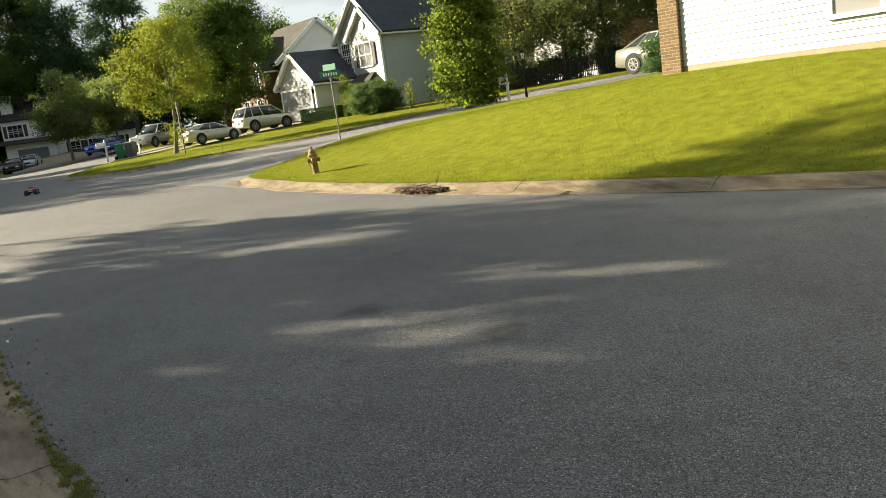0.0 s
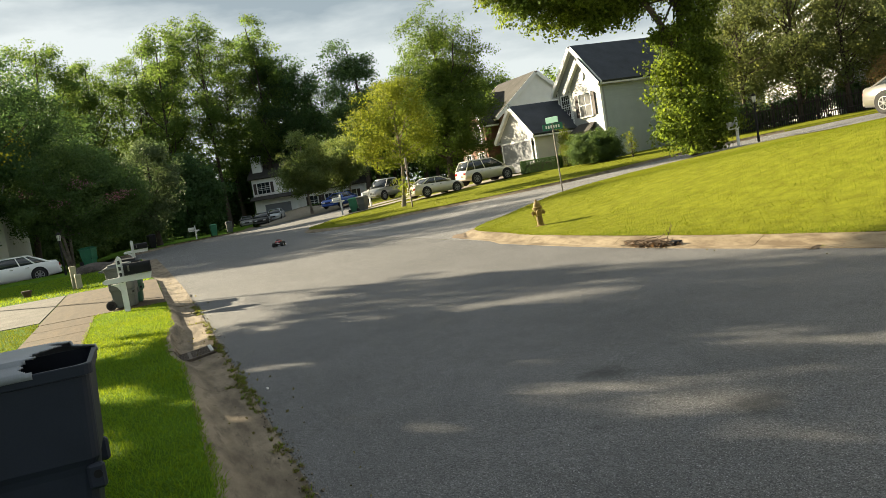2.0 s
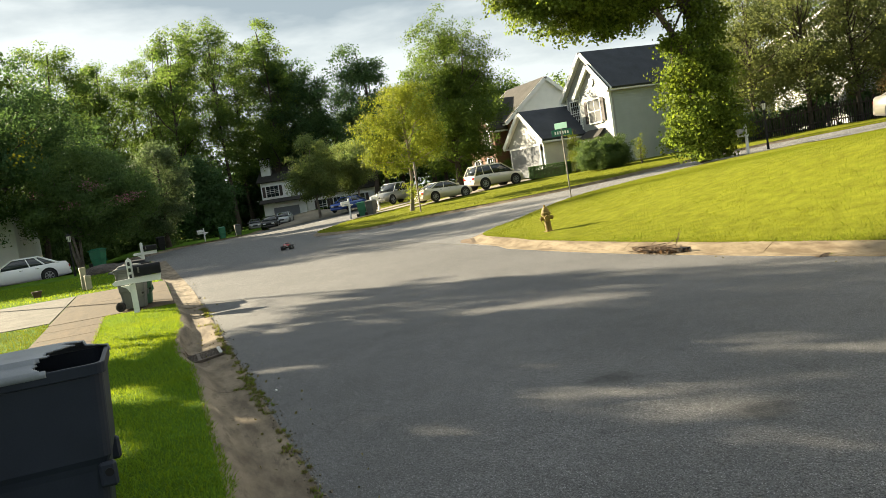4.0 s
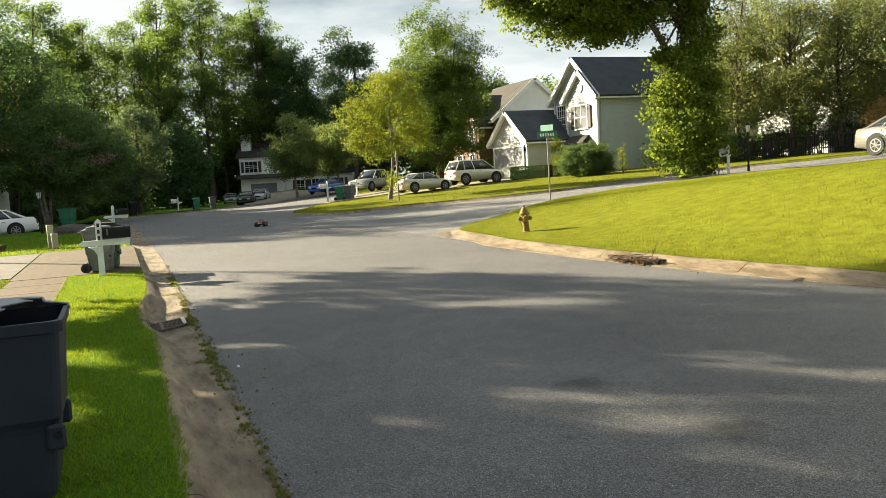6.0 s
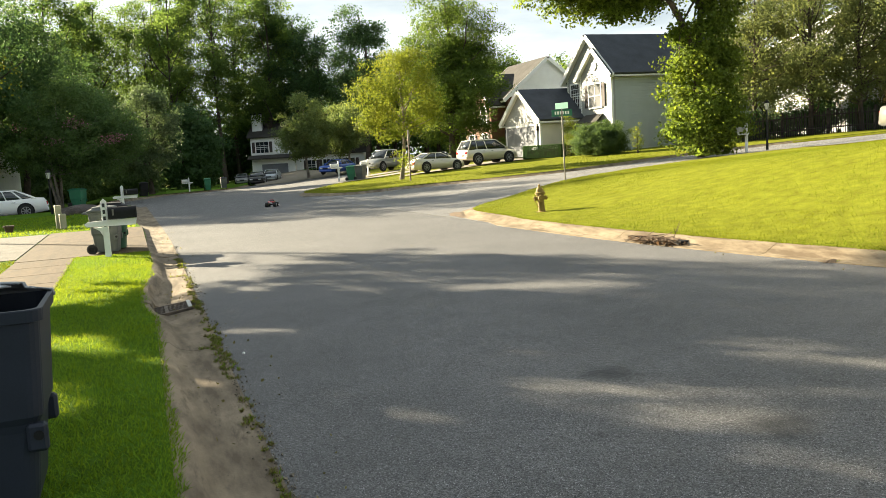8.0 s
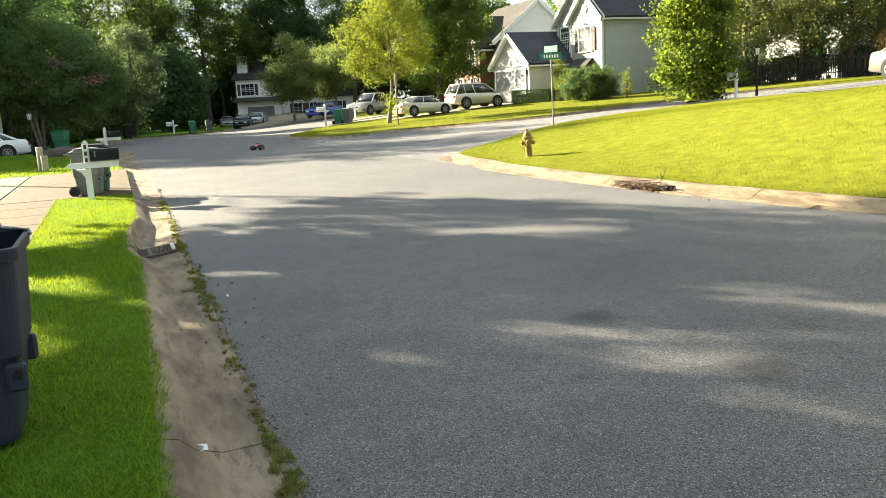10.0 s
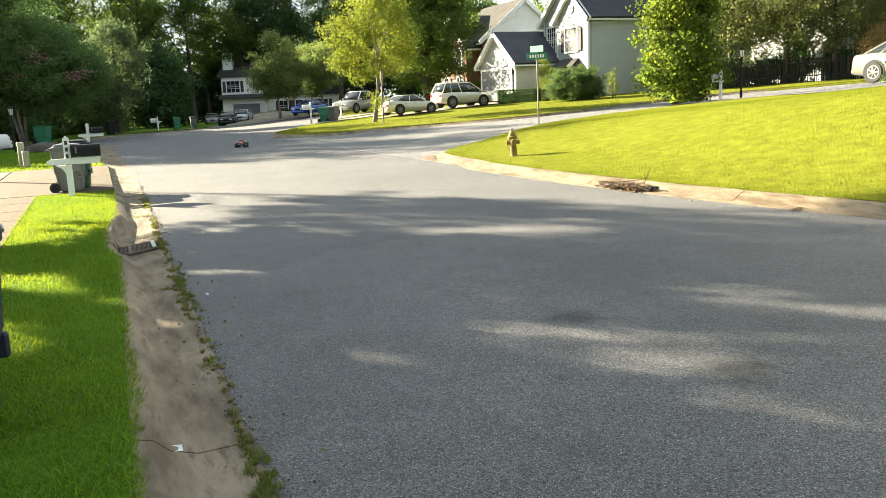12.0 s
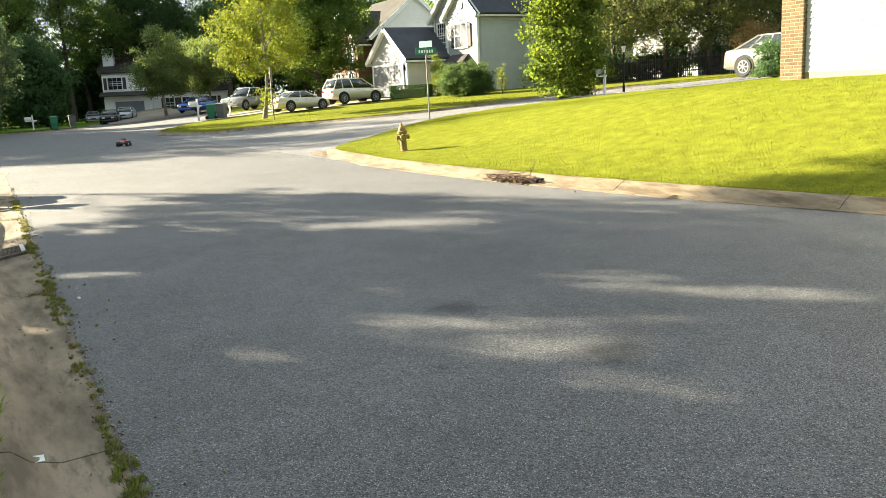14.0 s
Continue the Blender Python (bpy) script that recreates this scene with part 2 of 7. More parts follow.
M_SHINGLE = surface("charcoal_shingles", (0.045, 0.05, 0.062), 0.9, 0.75, 1.2, 1.2, 14.0, 0.6, depth=0.02)
M_SHINGLE_BROWN = surface("brown_grey_shingles", (0.062, 0.058, 0.054), 0.95, 0.8, 1.15, 1.2, 14.0, 0.6, depth=0.02, gloss=0.2)
M_BRICK = surface("tan_brick", (0.125, 0.074, 0.034), 0.9, 0.75, 1.15, 6.0, 70.0, 0.5, spread=0.3)
M_MORTAR = surface("mortar", (0.2, 0.17, 0.105), 0.95, 0.85, 1.1, 8.0, 90.0, 0.4)
M_REDBRICK = surface("red_brick_wall", (0.14, 0.066, 0.036), 0.9, 0.75, 1.2, 3.0, 20.0, 0.5)
M_FOUND = surface("cream_foundation", (0.25, 0.205, 0.135), 0.9, 0.85, 1.1, 2.0, 40.0, 0.3)
M_BARK = surface("bark", (0.062, 0.047, 0.036), 0.95, 0.6, 1.3, 3.0, 18.0, 0.9, depth=0.03)
M_PALEBARK = surface("pale_bark", (0.2, 0.17, 0.14), 0.95, 0.6, 1.3, 3.0, 18.0, 0.8, depth=0.03)
M_FENCE = surface("weathered_dark_wood", (0.036, 0.031, 0.027), 0.95, 0.7, 1.2, 3.0, 25.0, 0.4)
M_GLASS = glassy("window_glass")
M_BLACK = surface("black_plastic", (0.012, 0.012, 0.013), 0.6, 0.8, 1.2, 6.0, 60.0, 0.1, gloss=0.2)
M_RUBBER = surface("tyre_rubber", (0.018, 0.018, 0.018), 0.85, 0.8, 1.2, 8.0, 80.0, 0.3)
M_STEEL = surface("galvanised_steel", (0.2, 0.19, 0.17), 0.55, 0.8, 1.1, 6.0, 40.0, 0.1, metal=0.7)
M_RIM = surface("dull_alloy", (0.34, 0.34, 0.35), 0.45, 0.9, 1.05, 6.0, 40.0, 0.02, metal=0.5)
M_CHROME = surface("bright_metal", (0.7, 0.7, 0.7), 0.2, 0.95, 1.05, 6.0, 40.0, 0.02, metal=1.0)

L_WOODS = leafy("woodland_leaves", (0.078, 0.118, 0.033), (0.19, 0.275, 0.048), 0.48)
L_DARK = leafy("dark_leaves", (0.06, 0.105, 0.042), (0.108, 0.182, 0.046), 0.38)
L_YELLOW = leafy("yellow_green_leaves", (0.135, 0.155, 0.022), (0.24, 0.275, 0.028), 0.46, 0.18)
L_OAK = leafy("oak_leaves", (0.07, 0.105, 0.024), (0.16, 0.23, 0.03), 0.45)
L_VINE = leafy("vine_leaves", (0.085, 0.12, 0.02), (0.19, 0.245, 0.026), 0.45, 0.5)
L_MYRTLE = leafy("crape_myrtle_leaves", (0.09, 0.138, 0.048), (0.15, 0.23, 0.055), 0.42)
L_PALE = leafy("pale_grey_green_leaves", (0.1, 0.13, 0.065), (0.14, 0.19, 0.07), 0.42)
L_PINE = leafy("grey_green_needles", (0.11, 0.128, 0.05), (0.2, 0.225, 0.062), 0.48, 0.2)
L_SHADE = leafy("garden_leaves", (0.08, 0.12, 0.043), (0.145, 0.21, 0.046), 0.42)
L_STREET = leafy("street_tree_leaves", (0.125, 0.16, 0.06), (0.24, 0.3, 0.075), 0.48)
L_BLOSSOM = leafy("pink_blossom", (0.36, 0.17, 0.18), (0.36, 0.17, 0.18), 0.4)
L_BLADE = leafy("grass_blades", (0.1, 0.205, 0.019), (0.28, 0.345, 0.017), 0.45, 0.28, 0.06)
L_LAWN = leafy("lawn_blades", (0.147, 0.166, 0.015), (0.228, 0.258, 0.019), 0.32, 0.18, 0.04)


# ---- building helpers ----
def link_mesh(name, verts, faces, material, parent=None, smooth=False, label=""):
    me = bpy.data.meshes.new(name)
    me.from_pydata([tuple(v) for v in verts], [], faces)
    me.materials.append(material)
    if smooth:
        me.polygons.foreach_set("use_smooth", [True] * len(me.polygons))
    me.update()
    ob = new(name, me)
    if parent:
        ob.parent = parent
    if label:
        ob["label"] = label
    return ob


def part(name, bm, material, parent=None, label="", smooth=False):
    me = bpy.data.meshes.new(name)
    bmesh.ops.recalc_face_normals(bm, faces=bm.faces)
    bm.to_mesh(me)
    bm.free()
    me.materials.append(material)
    if smooth:
        me.polygons.foreach_set("use_smooth", [True] * len(me.polygons))
    ob = new(name, me)
    if parent:
        ob.parent = parent
    if label:
        ob["label"] = label
    return ob


def thing(name, m, label, category, group="", kind=""):
    root = new(name)
    root.empty_display_size = 0.2
    root.matrix_world = m
    return tagged(root, label, category, group, kind)


def box(lo, hi, bevel=0.0, bm=None, m=None):
    bm = bm or bmesh.new()
    c = [(a + b) / 2 for a, b in zip(lo, hi)]
    s = [abs(b - a) for a, b in zip(lo, hi)]
    mat = Matrix.Translation(c) @ Matrix.Diagonal((*s, 1))
    got = bmesh.ops.create_cube(bm, size=1, matrix=(m @ mat) if m else mat)
    if bevel:
        edges = list({e for v in got["verts"] for e in v.link_edges})
        bmesh.ops.bevel(bm, geom=edges, offset=bevel, segments=1, affect="EDGES")
    return bm


def rod(p, q, r0, r1=None, seg=10, bm=None):
    bm = bm or bmesh.new()
    p, q = Vector(p), Vector(q)
    r1 = r0 if r1 is None else r1
    way = q - p
    turn = way.to_track_quat("Z", "Y").to_matrix().to_4x4()
    bmesh.ops.create_cone(bm, cap_ends=True, segments=seg, radius1=r0, radius2=r1, depth=way.length,
                          matrix=Matrix.Translation((p + q) / 2) @ turn)
    return bm


def lathe(profile, seg=16, m=None, bm=None):
    """Turns (radius, height) pairs round z."""
    bm = bm or bmesh.new()
    rings = []
    for r, z in profile:
        ring = []
        for k in range(seg):
            a = 2 * math.pi * k / seg
            v = Vector((r * math.cos(a), r * math.sin(a), z))
            ring.append(bm.verts.new(m @ v if m else v))
        rings.append(ring)
    for a, b in zip(rings, rings[1:]):
        for k in range(seg):
            bm.faces.new((a[k], a[(k + 1) % seg], b[(k + 1) % seg], b[k]))
    bm.faces.new(list(reversed(rings[0])))
    bm.faces.new(rings[-1])
    return bm


def prism(outline, depth, m=None, bm=None):
    """An outline in x, z made solid along y from 0 to depth."""
    bm = bm or bmesh.new()
    a = [Vector((x, 0, z)) for x, z in outline]
    b = [Vector((x, depth, z)) for x, z in outline]
    va = [bm.verts.new(m @ v if m else v) for v in a]
    vb = [bm.verts.new(m @ v if m else v) for v in b]
    bm.faces.new(va)
    bm.faces.new(list(reversed(vb)))
    k = len(va)
    for i in range(k):
        bm.faces.new((va[i], vb[i], vb[(i + 1) % k], va[(i + 1) % k]))
    return bm


def smooth_step(a, b, x):
    t = min(1.0, max(0.0, (x - a) / (b - a)))
    return t * t * (3 - 2 * t)


# ---- lie of the land: x across the street, y along it ----
# beyond the kerb's end the asphalt opens to a court, then follows the bend
FAR_EDGE = ((41.0, 0.9), (41.6, -9.0), (49.0, -9.0), (53.0, -0.9), (56.0, 0.4), (62.0, 1.9), (66.5, 3.2), (70.0, 5.6), (75.0, 8.9), (83.0, 11.2), (98.0, 19.0), (150.0, 50.0))


def left_edge(y):
    """Asphalt's edge at the near gutter."""
    if y < 41:
        return 0.77 + 0.012 * max(-4, min(y, 20)) - 0.006 * max(0, y - 22)
    for (y0, x0), (y1, x1) in zip(FAR_EDGE, FAR_EDGE[1:]):
        if y <= y1:
            return x0 + (x1 - x0) * (y - y0) / (y1 - y0)
    return FAR_EDGE[-1][1]


def kerb_line(y):
    """The gutter's edge before the corner lawn."""
    if y > -5:
        return 7.55 + 0.012 * max(0.0, 15 - y) ** 2
    return 12.35 + 0.48 * (-5 - y)


def land(x, y):
    """Height of the asphalt, as if it went on everywhere."""
    dip = -0.011 * min(max(0.0, y - 42), 110) * (1 - smooth_step(12, 22, x))
    dip -= 0.010 * min(max(0.0, y - 25), 45) * (1 - smooth_step(-4, -0.6, x))
    d = x - kerb_line(min(y, 17))
    if d < 0:
        return dip
    swell = 1.0 * smooth_step(0, 7.5, d) * math.exp(-((y - 9) / 13) ** 2)
    return dip + 0.05 * min(max(0.0, d - 2.5), 28) + swell


def lawn(x, y):
    return land(x, y) + 0.12


# ---- ground, road, kerbs ----
def glide(points, n):
    """n points at even steps along a smooth line through the given ones."""
    pts = [Vector(p) for p in points]
    dense = []
    for i in range(len(pts) - 1):
        a, b, c, d = pts[max(i - 1, 0)], pts[i], pts[i + 1], pts[min(i + 2, len(pts) - 1)]
        for k in range(12):
            t = k / 12
            dense.append(0.5 * (2 * b + (c - a) * t + (2 * a - 5 * b + 4 * c - d) * t * t + (3 * b - a - 3 * c + d) * t ** 3))
    dense.append(pts[-1])
    run = [0.0]
    for p, q in zip(dense, dense[1:]):
        run.append(run[-1] + (q - p).length)
    out, j = [], 0
    for k in range(n):
        s = run[-1] * k / (n - 1)
        while j < len(run) - 2 and run[j + 1] < s:
            j += 1
        f = (s - run[j]) / max(run[j + 1] - run[j], 1e-9)
        out.append(dense[j].lerp(dense[j + 1], min(max(f, 0), 1)))
    return out


def shifted(path, d):
    """A flat line moved d to its right."""
    out = []
    for i, p in enumerate(path):
        way = (path[min(i + 1, len(path) - 1)] - path[max(i - 1, 0)]).normalized()
        out.append(p + Vector((way.y, -way.x)) * d)
    return out


def sheet(name, side_a, side_b, across, height, material, power=1.0, label="", category="ground"):
    """A sheet between two lines of equal count, laid on a height function."""
    verts, faces = [], []
    for p, q in zip(side_a, side_b):
        for k in range(across + 1):
            v = Vector(p[:2]).lerp(Vector(q[:2]), (k / across) ** power)
            verts.append((v.x, v.y, height(v.x, v.y)))
    w = across + 1
    for i in range(len(side_a) - 1):
        for k in range(across):
            faces.append((i * w + k, i * w + k + 1, (i + 1) * w + k + 1, (i + 1) * w + k))
    ob = link_mesh(name, verts, faces, material, smooth=True)
    me = ob.data
    if me.polygons[0].normal.z < 0:
        me.flip_normals()
    return tagged(ob, label, category, kind="structure")


def steps(a, b, n):
    return [a + (b - a) * k / (n - 1) for k in range(n)]


# the sheet of earth under everything, out to the horizon
xs = [-2500, -900, -400, -200] + steps(-120, 120, 61) + [200, 400, 900, 2500]
ys = [-2500, -900, -400, -200] + steps(-100, 180, 71) + [260, 400, 900, 2500]
ev = [(x, y, land(max(-300, min(x, 150)), max(-200, min(y, 200))) - 0.4) for y in ys for x in xs]
ef = [(j * len(xs) + i, j * len(xs) + i + 1, (j + 1) * len(xs) + i + 1, (j + 1) * len(xs) + i)
      for j in range(len(ys) - 1) for i in range(len(xs) - 1)]
tagged(link_mesh("ground", ev, ef, M_GRASS, smooth=True), "grassy earth running to the horizon", "ground", kind="structure")

# the far bank's line: beyond the side street and round the bend
BANK = [(8.6, 37.9), (7.9, 39.0), (8.1, 41.5), (9.2, 45.5), (11.2, 50.0), (14.5, 56.0), (18.5, 66.0), (21.0, 80.0), (26.0, 100.0)]
bank_line = glide(BANK[1:], 120)


def right_edge(y):
    if y < 17:
        return kerb_line(y)
    if y < 39.0:
        return 7.72
    for p, q in zip(bank_line, bank_line[1:]):
        if p.y <= y <= q.y:
            return p.x + (q.x - p.x) * (y - p.y) / max(q.y - p.y, 1e-6)
    return bank_line[-1].x


def road_height(x, y):
    mid = (x - left_edge(y)) / max(right_edge(y) - left_edge(y), 0.1)
    return land(x, y) + 0.05 * max(0.0, 1 - (2 * mid - 1) ** 2) * (1 - smooth_step(16, 20, y))


rows_y = steps(-45, 98, 240)
sheet("road", [(left_edge(y), y) for y in rows_y], [(max(right_edge(y), left_edge(y) + 0.2), y) for y in rows_y], 14, road_height, M_ASPHALT,
      label="grey worn asphalt street with a slight crown", category="road")

NEAR = [(7.72, 17.0), (8.0, 20.0), (9.0, 21.6), (10.5, 22.7), (13.9, 25.1), (18.0, 27.3), (21.5, 28.0), (24.9, 26.4), (28.5, 23.8), (33.0, 20.5), (45.0, 14.0)]
FAR = [(7.72, 39.4), (8.6, 37.9), (9.8, 37.3), (12.4, 36.6), (16.6, 34.2), (20.5, 33.5), (24.5, 34.2), (29.0, 34.4), (33.0, 33.0), (38.0, 29.5), (50.0, 20.5)]
near_line, far_line = glide(NEAR, 90), glide(FAR, 90)
sheet("side_street", near_line, far_line, 14, lambda x, y: land(x, y) + 0.004, M_LANE,
      label="pale grey asphalt side street climbing past the corner lawn", category="road")

# lawns
corner_kerb = [Vector((kerb_line(y), y)) for y in steps(-40, 16.5, 114)] + [p for p in near_line[1:]]
corner_back = shifted(corner_kerb, 0.44)
n_c = len(corner_back)
corner_far = [Vector((60, -40 + 50 * i / (n_c - 1))) for i in range(n_c)]


def rough(height, amount, size):
    return lambda x, y: height(x, y) + amount * noise.noise((x / size, y / size, 3.1))


sheet("lawn_corner", corner_back, corner_far, 60, rough(lawn, 0.012, 0.8), M_GRASS, 1.9,
      label="bright sunlit mown lawn rising from the kerb to the house", category="lawn")
bank_all = [Vector(p) for p in reversed(far_line[3:])] + [p for p in bank_line[2:]]
bank_back = shifted(bank_all, 0.25)
n_b = len(bank_back)
bank_far = [Vector((75, 30 + 90 * i / (n_b - 1))) for i in range(n_b)]
sheet("lawn_far_bank", bank_back, bank_far, 50, rough(lawn, 0.03, 1.1), M_GRASS, 1.7,
      label="mown grass bank beyond the side street", category="lawn")
ly = steps(-45, 150, 260)


def inlet_push(y):
    """How far the kerb steps back round the storm drain."""
    return 0.14 * smooth_step(8.9, 10.2, y) * (1 - smooth_step(11.5, 13.1, y))


def kerb_back(y):
    return left_edge(y) - (0.52 if y < 60 else 0.3) - inlet_push(y) - 0.14 * smooth_step(23, 27, y)


sheet("lawn_left", [(kerb_back(y), y) for y in ly], [(-120, y) for y in ly], 70, rough(lawn, 0.012, 0.9), M_VERGE, 2.2,
      label="mown grass verge and front gardens beside the street", category="lawn")


def swept(name, path, profile, parent, material, label="", push=None):
    """A profile of (offset to the right, height) carried along a flat path; height is above the road."""
    verts, faces = [], []
    for i, p in enumerate(path):
        way = (path[min(i + 1, len(path) - 1)] - path[max(i - 1, 0)]).normalized()
        side = Vector((way.y, -way.x))
        z0 = land(p.x, p.y)
        for d, z in profile:
            q = p + side * (d - push(p.y) if push and d < -0.2 else d)
            dip = 0.46 * push(p.y) * min(1.0, -d / 0.24) if push and -0.1 < z < 0.05 else 0.0
            verts.append((q.x, q.y, z0 + z - dip))
    w = len(profile)
    for i in range(len(path) - 1):
        for k in range(w):
            a, b = i * w + k, i * w + (k + 1) % w
            faces.append((a, b, b + w, a + w))
    faces.append(tuple(range(w)))
    faces.append(tuple(reversed(range((len(path) - 1) * w, len(path) * w))))
    ob = link_mesh(name, verts, faces, material, parent, label=label)
    bm = bmesh.new()
    bm.from_mesh(ob.data)
    bmesh.ops.recalc_face_normals(bm, faces=bm.faces)
    for f in bm.faces:
        f.smooth = len(f.verts) == 4
    for e in bm.edges:
        e.smooth = not e.is_manifold or e.calc_face_angle(0.0) < 0.8
    bm.to_mesh(ob.data)
    bm.free()
    return ob


def lying(y_a, y_b, line, n):
    return [Vector((line(y), y)) for y in steps(y_a, y_b, n)]


def cut(path, length, gap):
    """Pieces of a path with gaps between."""
    out, piece, run = [], [path[0]], 0.0
    for p, q in zip(path, path[1:]):
        run += (q - p).length
        piece.append(q)
        if run > length:
            back = (piece[-2] - piece[-1]).normalized() * gap
            out.append(piece[:-1] + [q + back])
            piece, run = [q], 0.0
    if len(piece) > 1:
        out.append(piece)
    return out


kerb_r = thing("kerb_corner", Matrix(), "pale worn concrete kerb round the corner lawn", "kerb", kind="structure")
ROLL = [(0.0, -0.12), (0.0, 0.012), (0.16, 0.022), (0.3, 0.1), (0.38, 0.125), (0.48, 0.13), (0.48, -0.12)]
for piece in cut(shifted(glide([(p.x, p.y) for p in corner_kerb[40:150]], 260), 0.0), 3.0, 0.012):
    swept("kerb_section", piece, ROLL, kerb_r, M_KERB)
kerb_f = thing("kerb_far_bank", Matrix(), "low concrete edge of the far grass bank", "kerb", kind="structure")
LOW = [(0.0, -0.12), (0.0, 0.008), (0.12, 0.02), (0.22, 0.1), (0.28, 0.12), (0.28, -0.12)]
for piece in cut(glide([(p.x, p.y) for p in bank_all[40:]], 230), 3.0, 0.02):
    swept("kerb_section", piece, LOW, kerb_f, M_CONCRETE)

swept("bank_edge", [Vector(p) for p in bank_all[:42]], [(0.0, -0.1), (0.02, 0.02), (0.16, 0.07), (0.3, 0.13), (0.3, -0.1)], kerb_f, M_GRASS, "trodden grass edge of the lane")

# the near gutter, in cast lengths with the storm drain between two of them
gutter = thing("gutter", Matrix(), "stained concrete kerb and gutter along the grass verge", "gutter", kind="structure")
DISH = [(0.0, -0.14), (0.0, 0.006), (-0.1, 0.0), (-0.24, -0.006), (-0.36, 0.03), (-0.43, 0.095), (-0.54, 0.118), (-0.54, -0.14)]
WIDE = [(0.0, -0.14), (0.0, 0.006), (-0.12, 0.0), (-0.3, -0.004), (-0.46, 0.03), (-0.56, 0.095), (-0.69, 0.118), (-0.69, -0.14)]
FLAT = [(0.0, -0.14), (0.0, 0.006), (-0.1, 0.004), (-0.24, 0.012), (-0.36, 0.03), (-0.46, 0.06), (-0.56, 0.085), (-0.56, -0.14)]
HOOD = [(-0.38, -0.3), (-0.38, 0.03), (-0.41, 0.092), (-0.46, 0.113), (-0.54, 0.118), (-0.54, -0.3)]
joints = [-12.0, -8.2, -5.1, -2.0, 1.05, 4.14, 7.86, 10.27, 10.87, 13.3, 16.4, 19.5, 22.6, 25.7, 28.8, 31.9, 35.0, 38.1, 40.9, 54, 58, 62, 66.5, 70, 73.5, 77, 80.5, 84]
for a, b in zip(joints, joints[1:]):
    shape = FLAT if 16 < a < 23.5 else WIDE if 23.5 < a < 41 else DISH
    if a == 40.9:
        continue
    if a == 10.27:
        swept("kerb_hood", lying(a, b, left_edge, 6), HOOD, gutter, M_CONCRETE, "rounded concrete hood over the storm drain", inlet_push)
        continue
    swept("gutter_section", lying(a + 0.006, b - 0.006, left_edge, 25), shape, gutter, M_CONCRETE, "", inlet_push)


# ---- trees ----
def tube(path, radii, seg=7):
    """Verts and faces of a tapering limb."""
    verts, faces = [], []
    for i, p in enumerate(path):
        way = (path[min(i + 1, len(path) - 1)] - path[max(i - 1, 0)]).normalized()
        side = way.cross(Vector((0.31, 0.87, 0.2))).normalized()
        up = way.cross(side)
        for k in range(seg):
            a = 2 * math.pi * k / seg
            verts.append(p + (side * math.cos(a) + up * math.sin(a)) * radii[i])
    for i in range(len(path) - 1):
        for k in range(seg):
            faces.append((i * seg + k, i * seg + (k + 1) % seg, (i + 1) * seg + (k + 1) % seg, (i + 1) * seg + k))
    return verts, faces


def limb(rng, a, b, r0, r1, bend=0.12, n=6):
    a, b = Vector(a), Vector(b)
    size = (b - a).length * bend
    off = [Vector((rng.normal(0, size), rng.normal(0, size), rng.normal(0, size * 0.5))) for _ in range(2)]
    path, radii = [], []
    for k in range(n):
        t = k / (n - 1)
        path.append(a.lerp(b, t) + off[0] * math.sin(math.pi * t) * 0.7 + off[1] * math.sin(2 * math.pi * t) * 0.3)
        radii.append(r0 + (r1 - r0) * t)
    return path, radii


def leaf_mesh(name, centres, size, rng, material, parent, droop=0.0, label="", facing=None):
    """Many small folded leaves, one at each centre, turned more or less towards facing."""
    c = np.asarray(centres, float)
    n = len(c)
    a = rng.normal(size=(n, 3))
    a[:, 2] -= droop
    a /= np.linalg.norm(a, axis=1, keepdims=True)
    b = np.cross(a, rng.normal(size=(n, 3)))
    b /= np.linalg.norm(b, axis=1, keepdims=True)
    nrm = np.cross(a, b)
    if facing is not None:
        nrm = facing + rng.normal(size=(n, 3)) * 0.55
        nrm /= np.linalg.norm(nrm, axis=1, keepdims=True) + 1e-6
        a = a - nrm * np.sum(a * nrm, axis=1, keepdims=True)
        a /= np.linalg.norm(a, axis=1, keepdims=True) + 1e-6
        b = np.cross(nrm, a)
    s = size * rng.uniform(0.6, 1.35, (n, 1))
    v = np.empty((n, 4, 3))
    v[:, 0] = c - a * s * 0.5
    v[:, 1] = c + b * s * 0.36 + nrm * s * 0.1
    v[:, 2] = c + a * s * 0.55
    v[:, 3] = c - b * s * 0.36 + nrm * s * 0.1
    me = bpy.data.meshes.new(name)
    me.vertices.add(n * 4)
    me.vertices.foreach_set("co", v.ravel())
    me.loops.add(n * 4)
    me.loops.foreach_set("vertex_index", np.arange(n * 4, dtype=np.int32))
    me.polygons.add(n)
    me.polygons.foreach_set("loop_start", np.arange(0, n * 4, 4, dtype=np.int32))
    me.materials.append(material)
    me.update(calc_edges=True)
    ob = new(name, me)
    if parent:
        ob.parent = parent
    if label:
        ob["label"] = label
    return ob


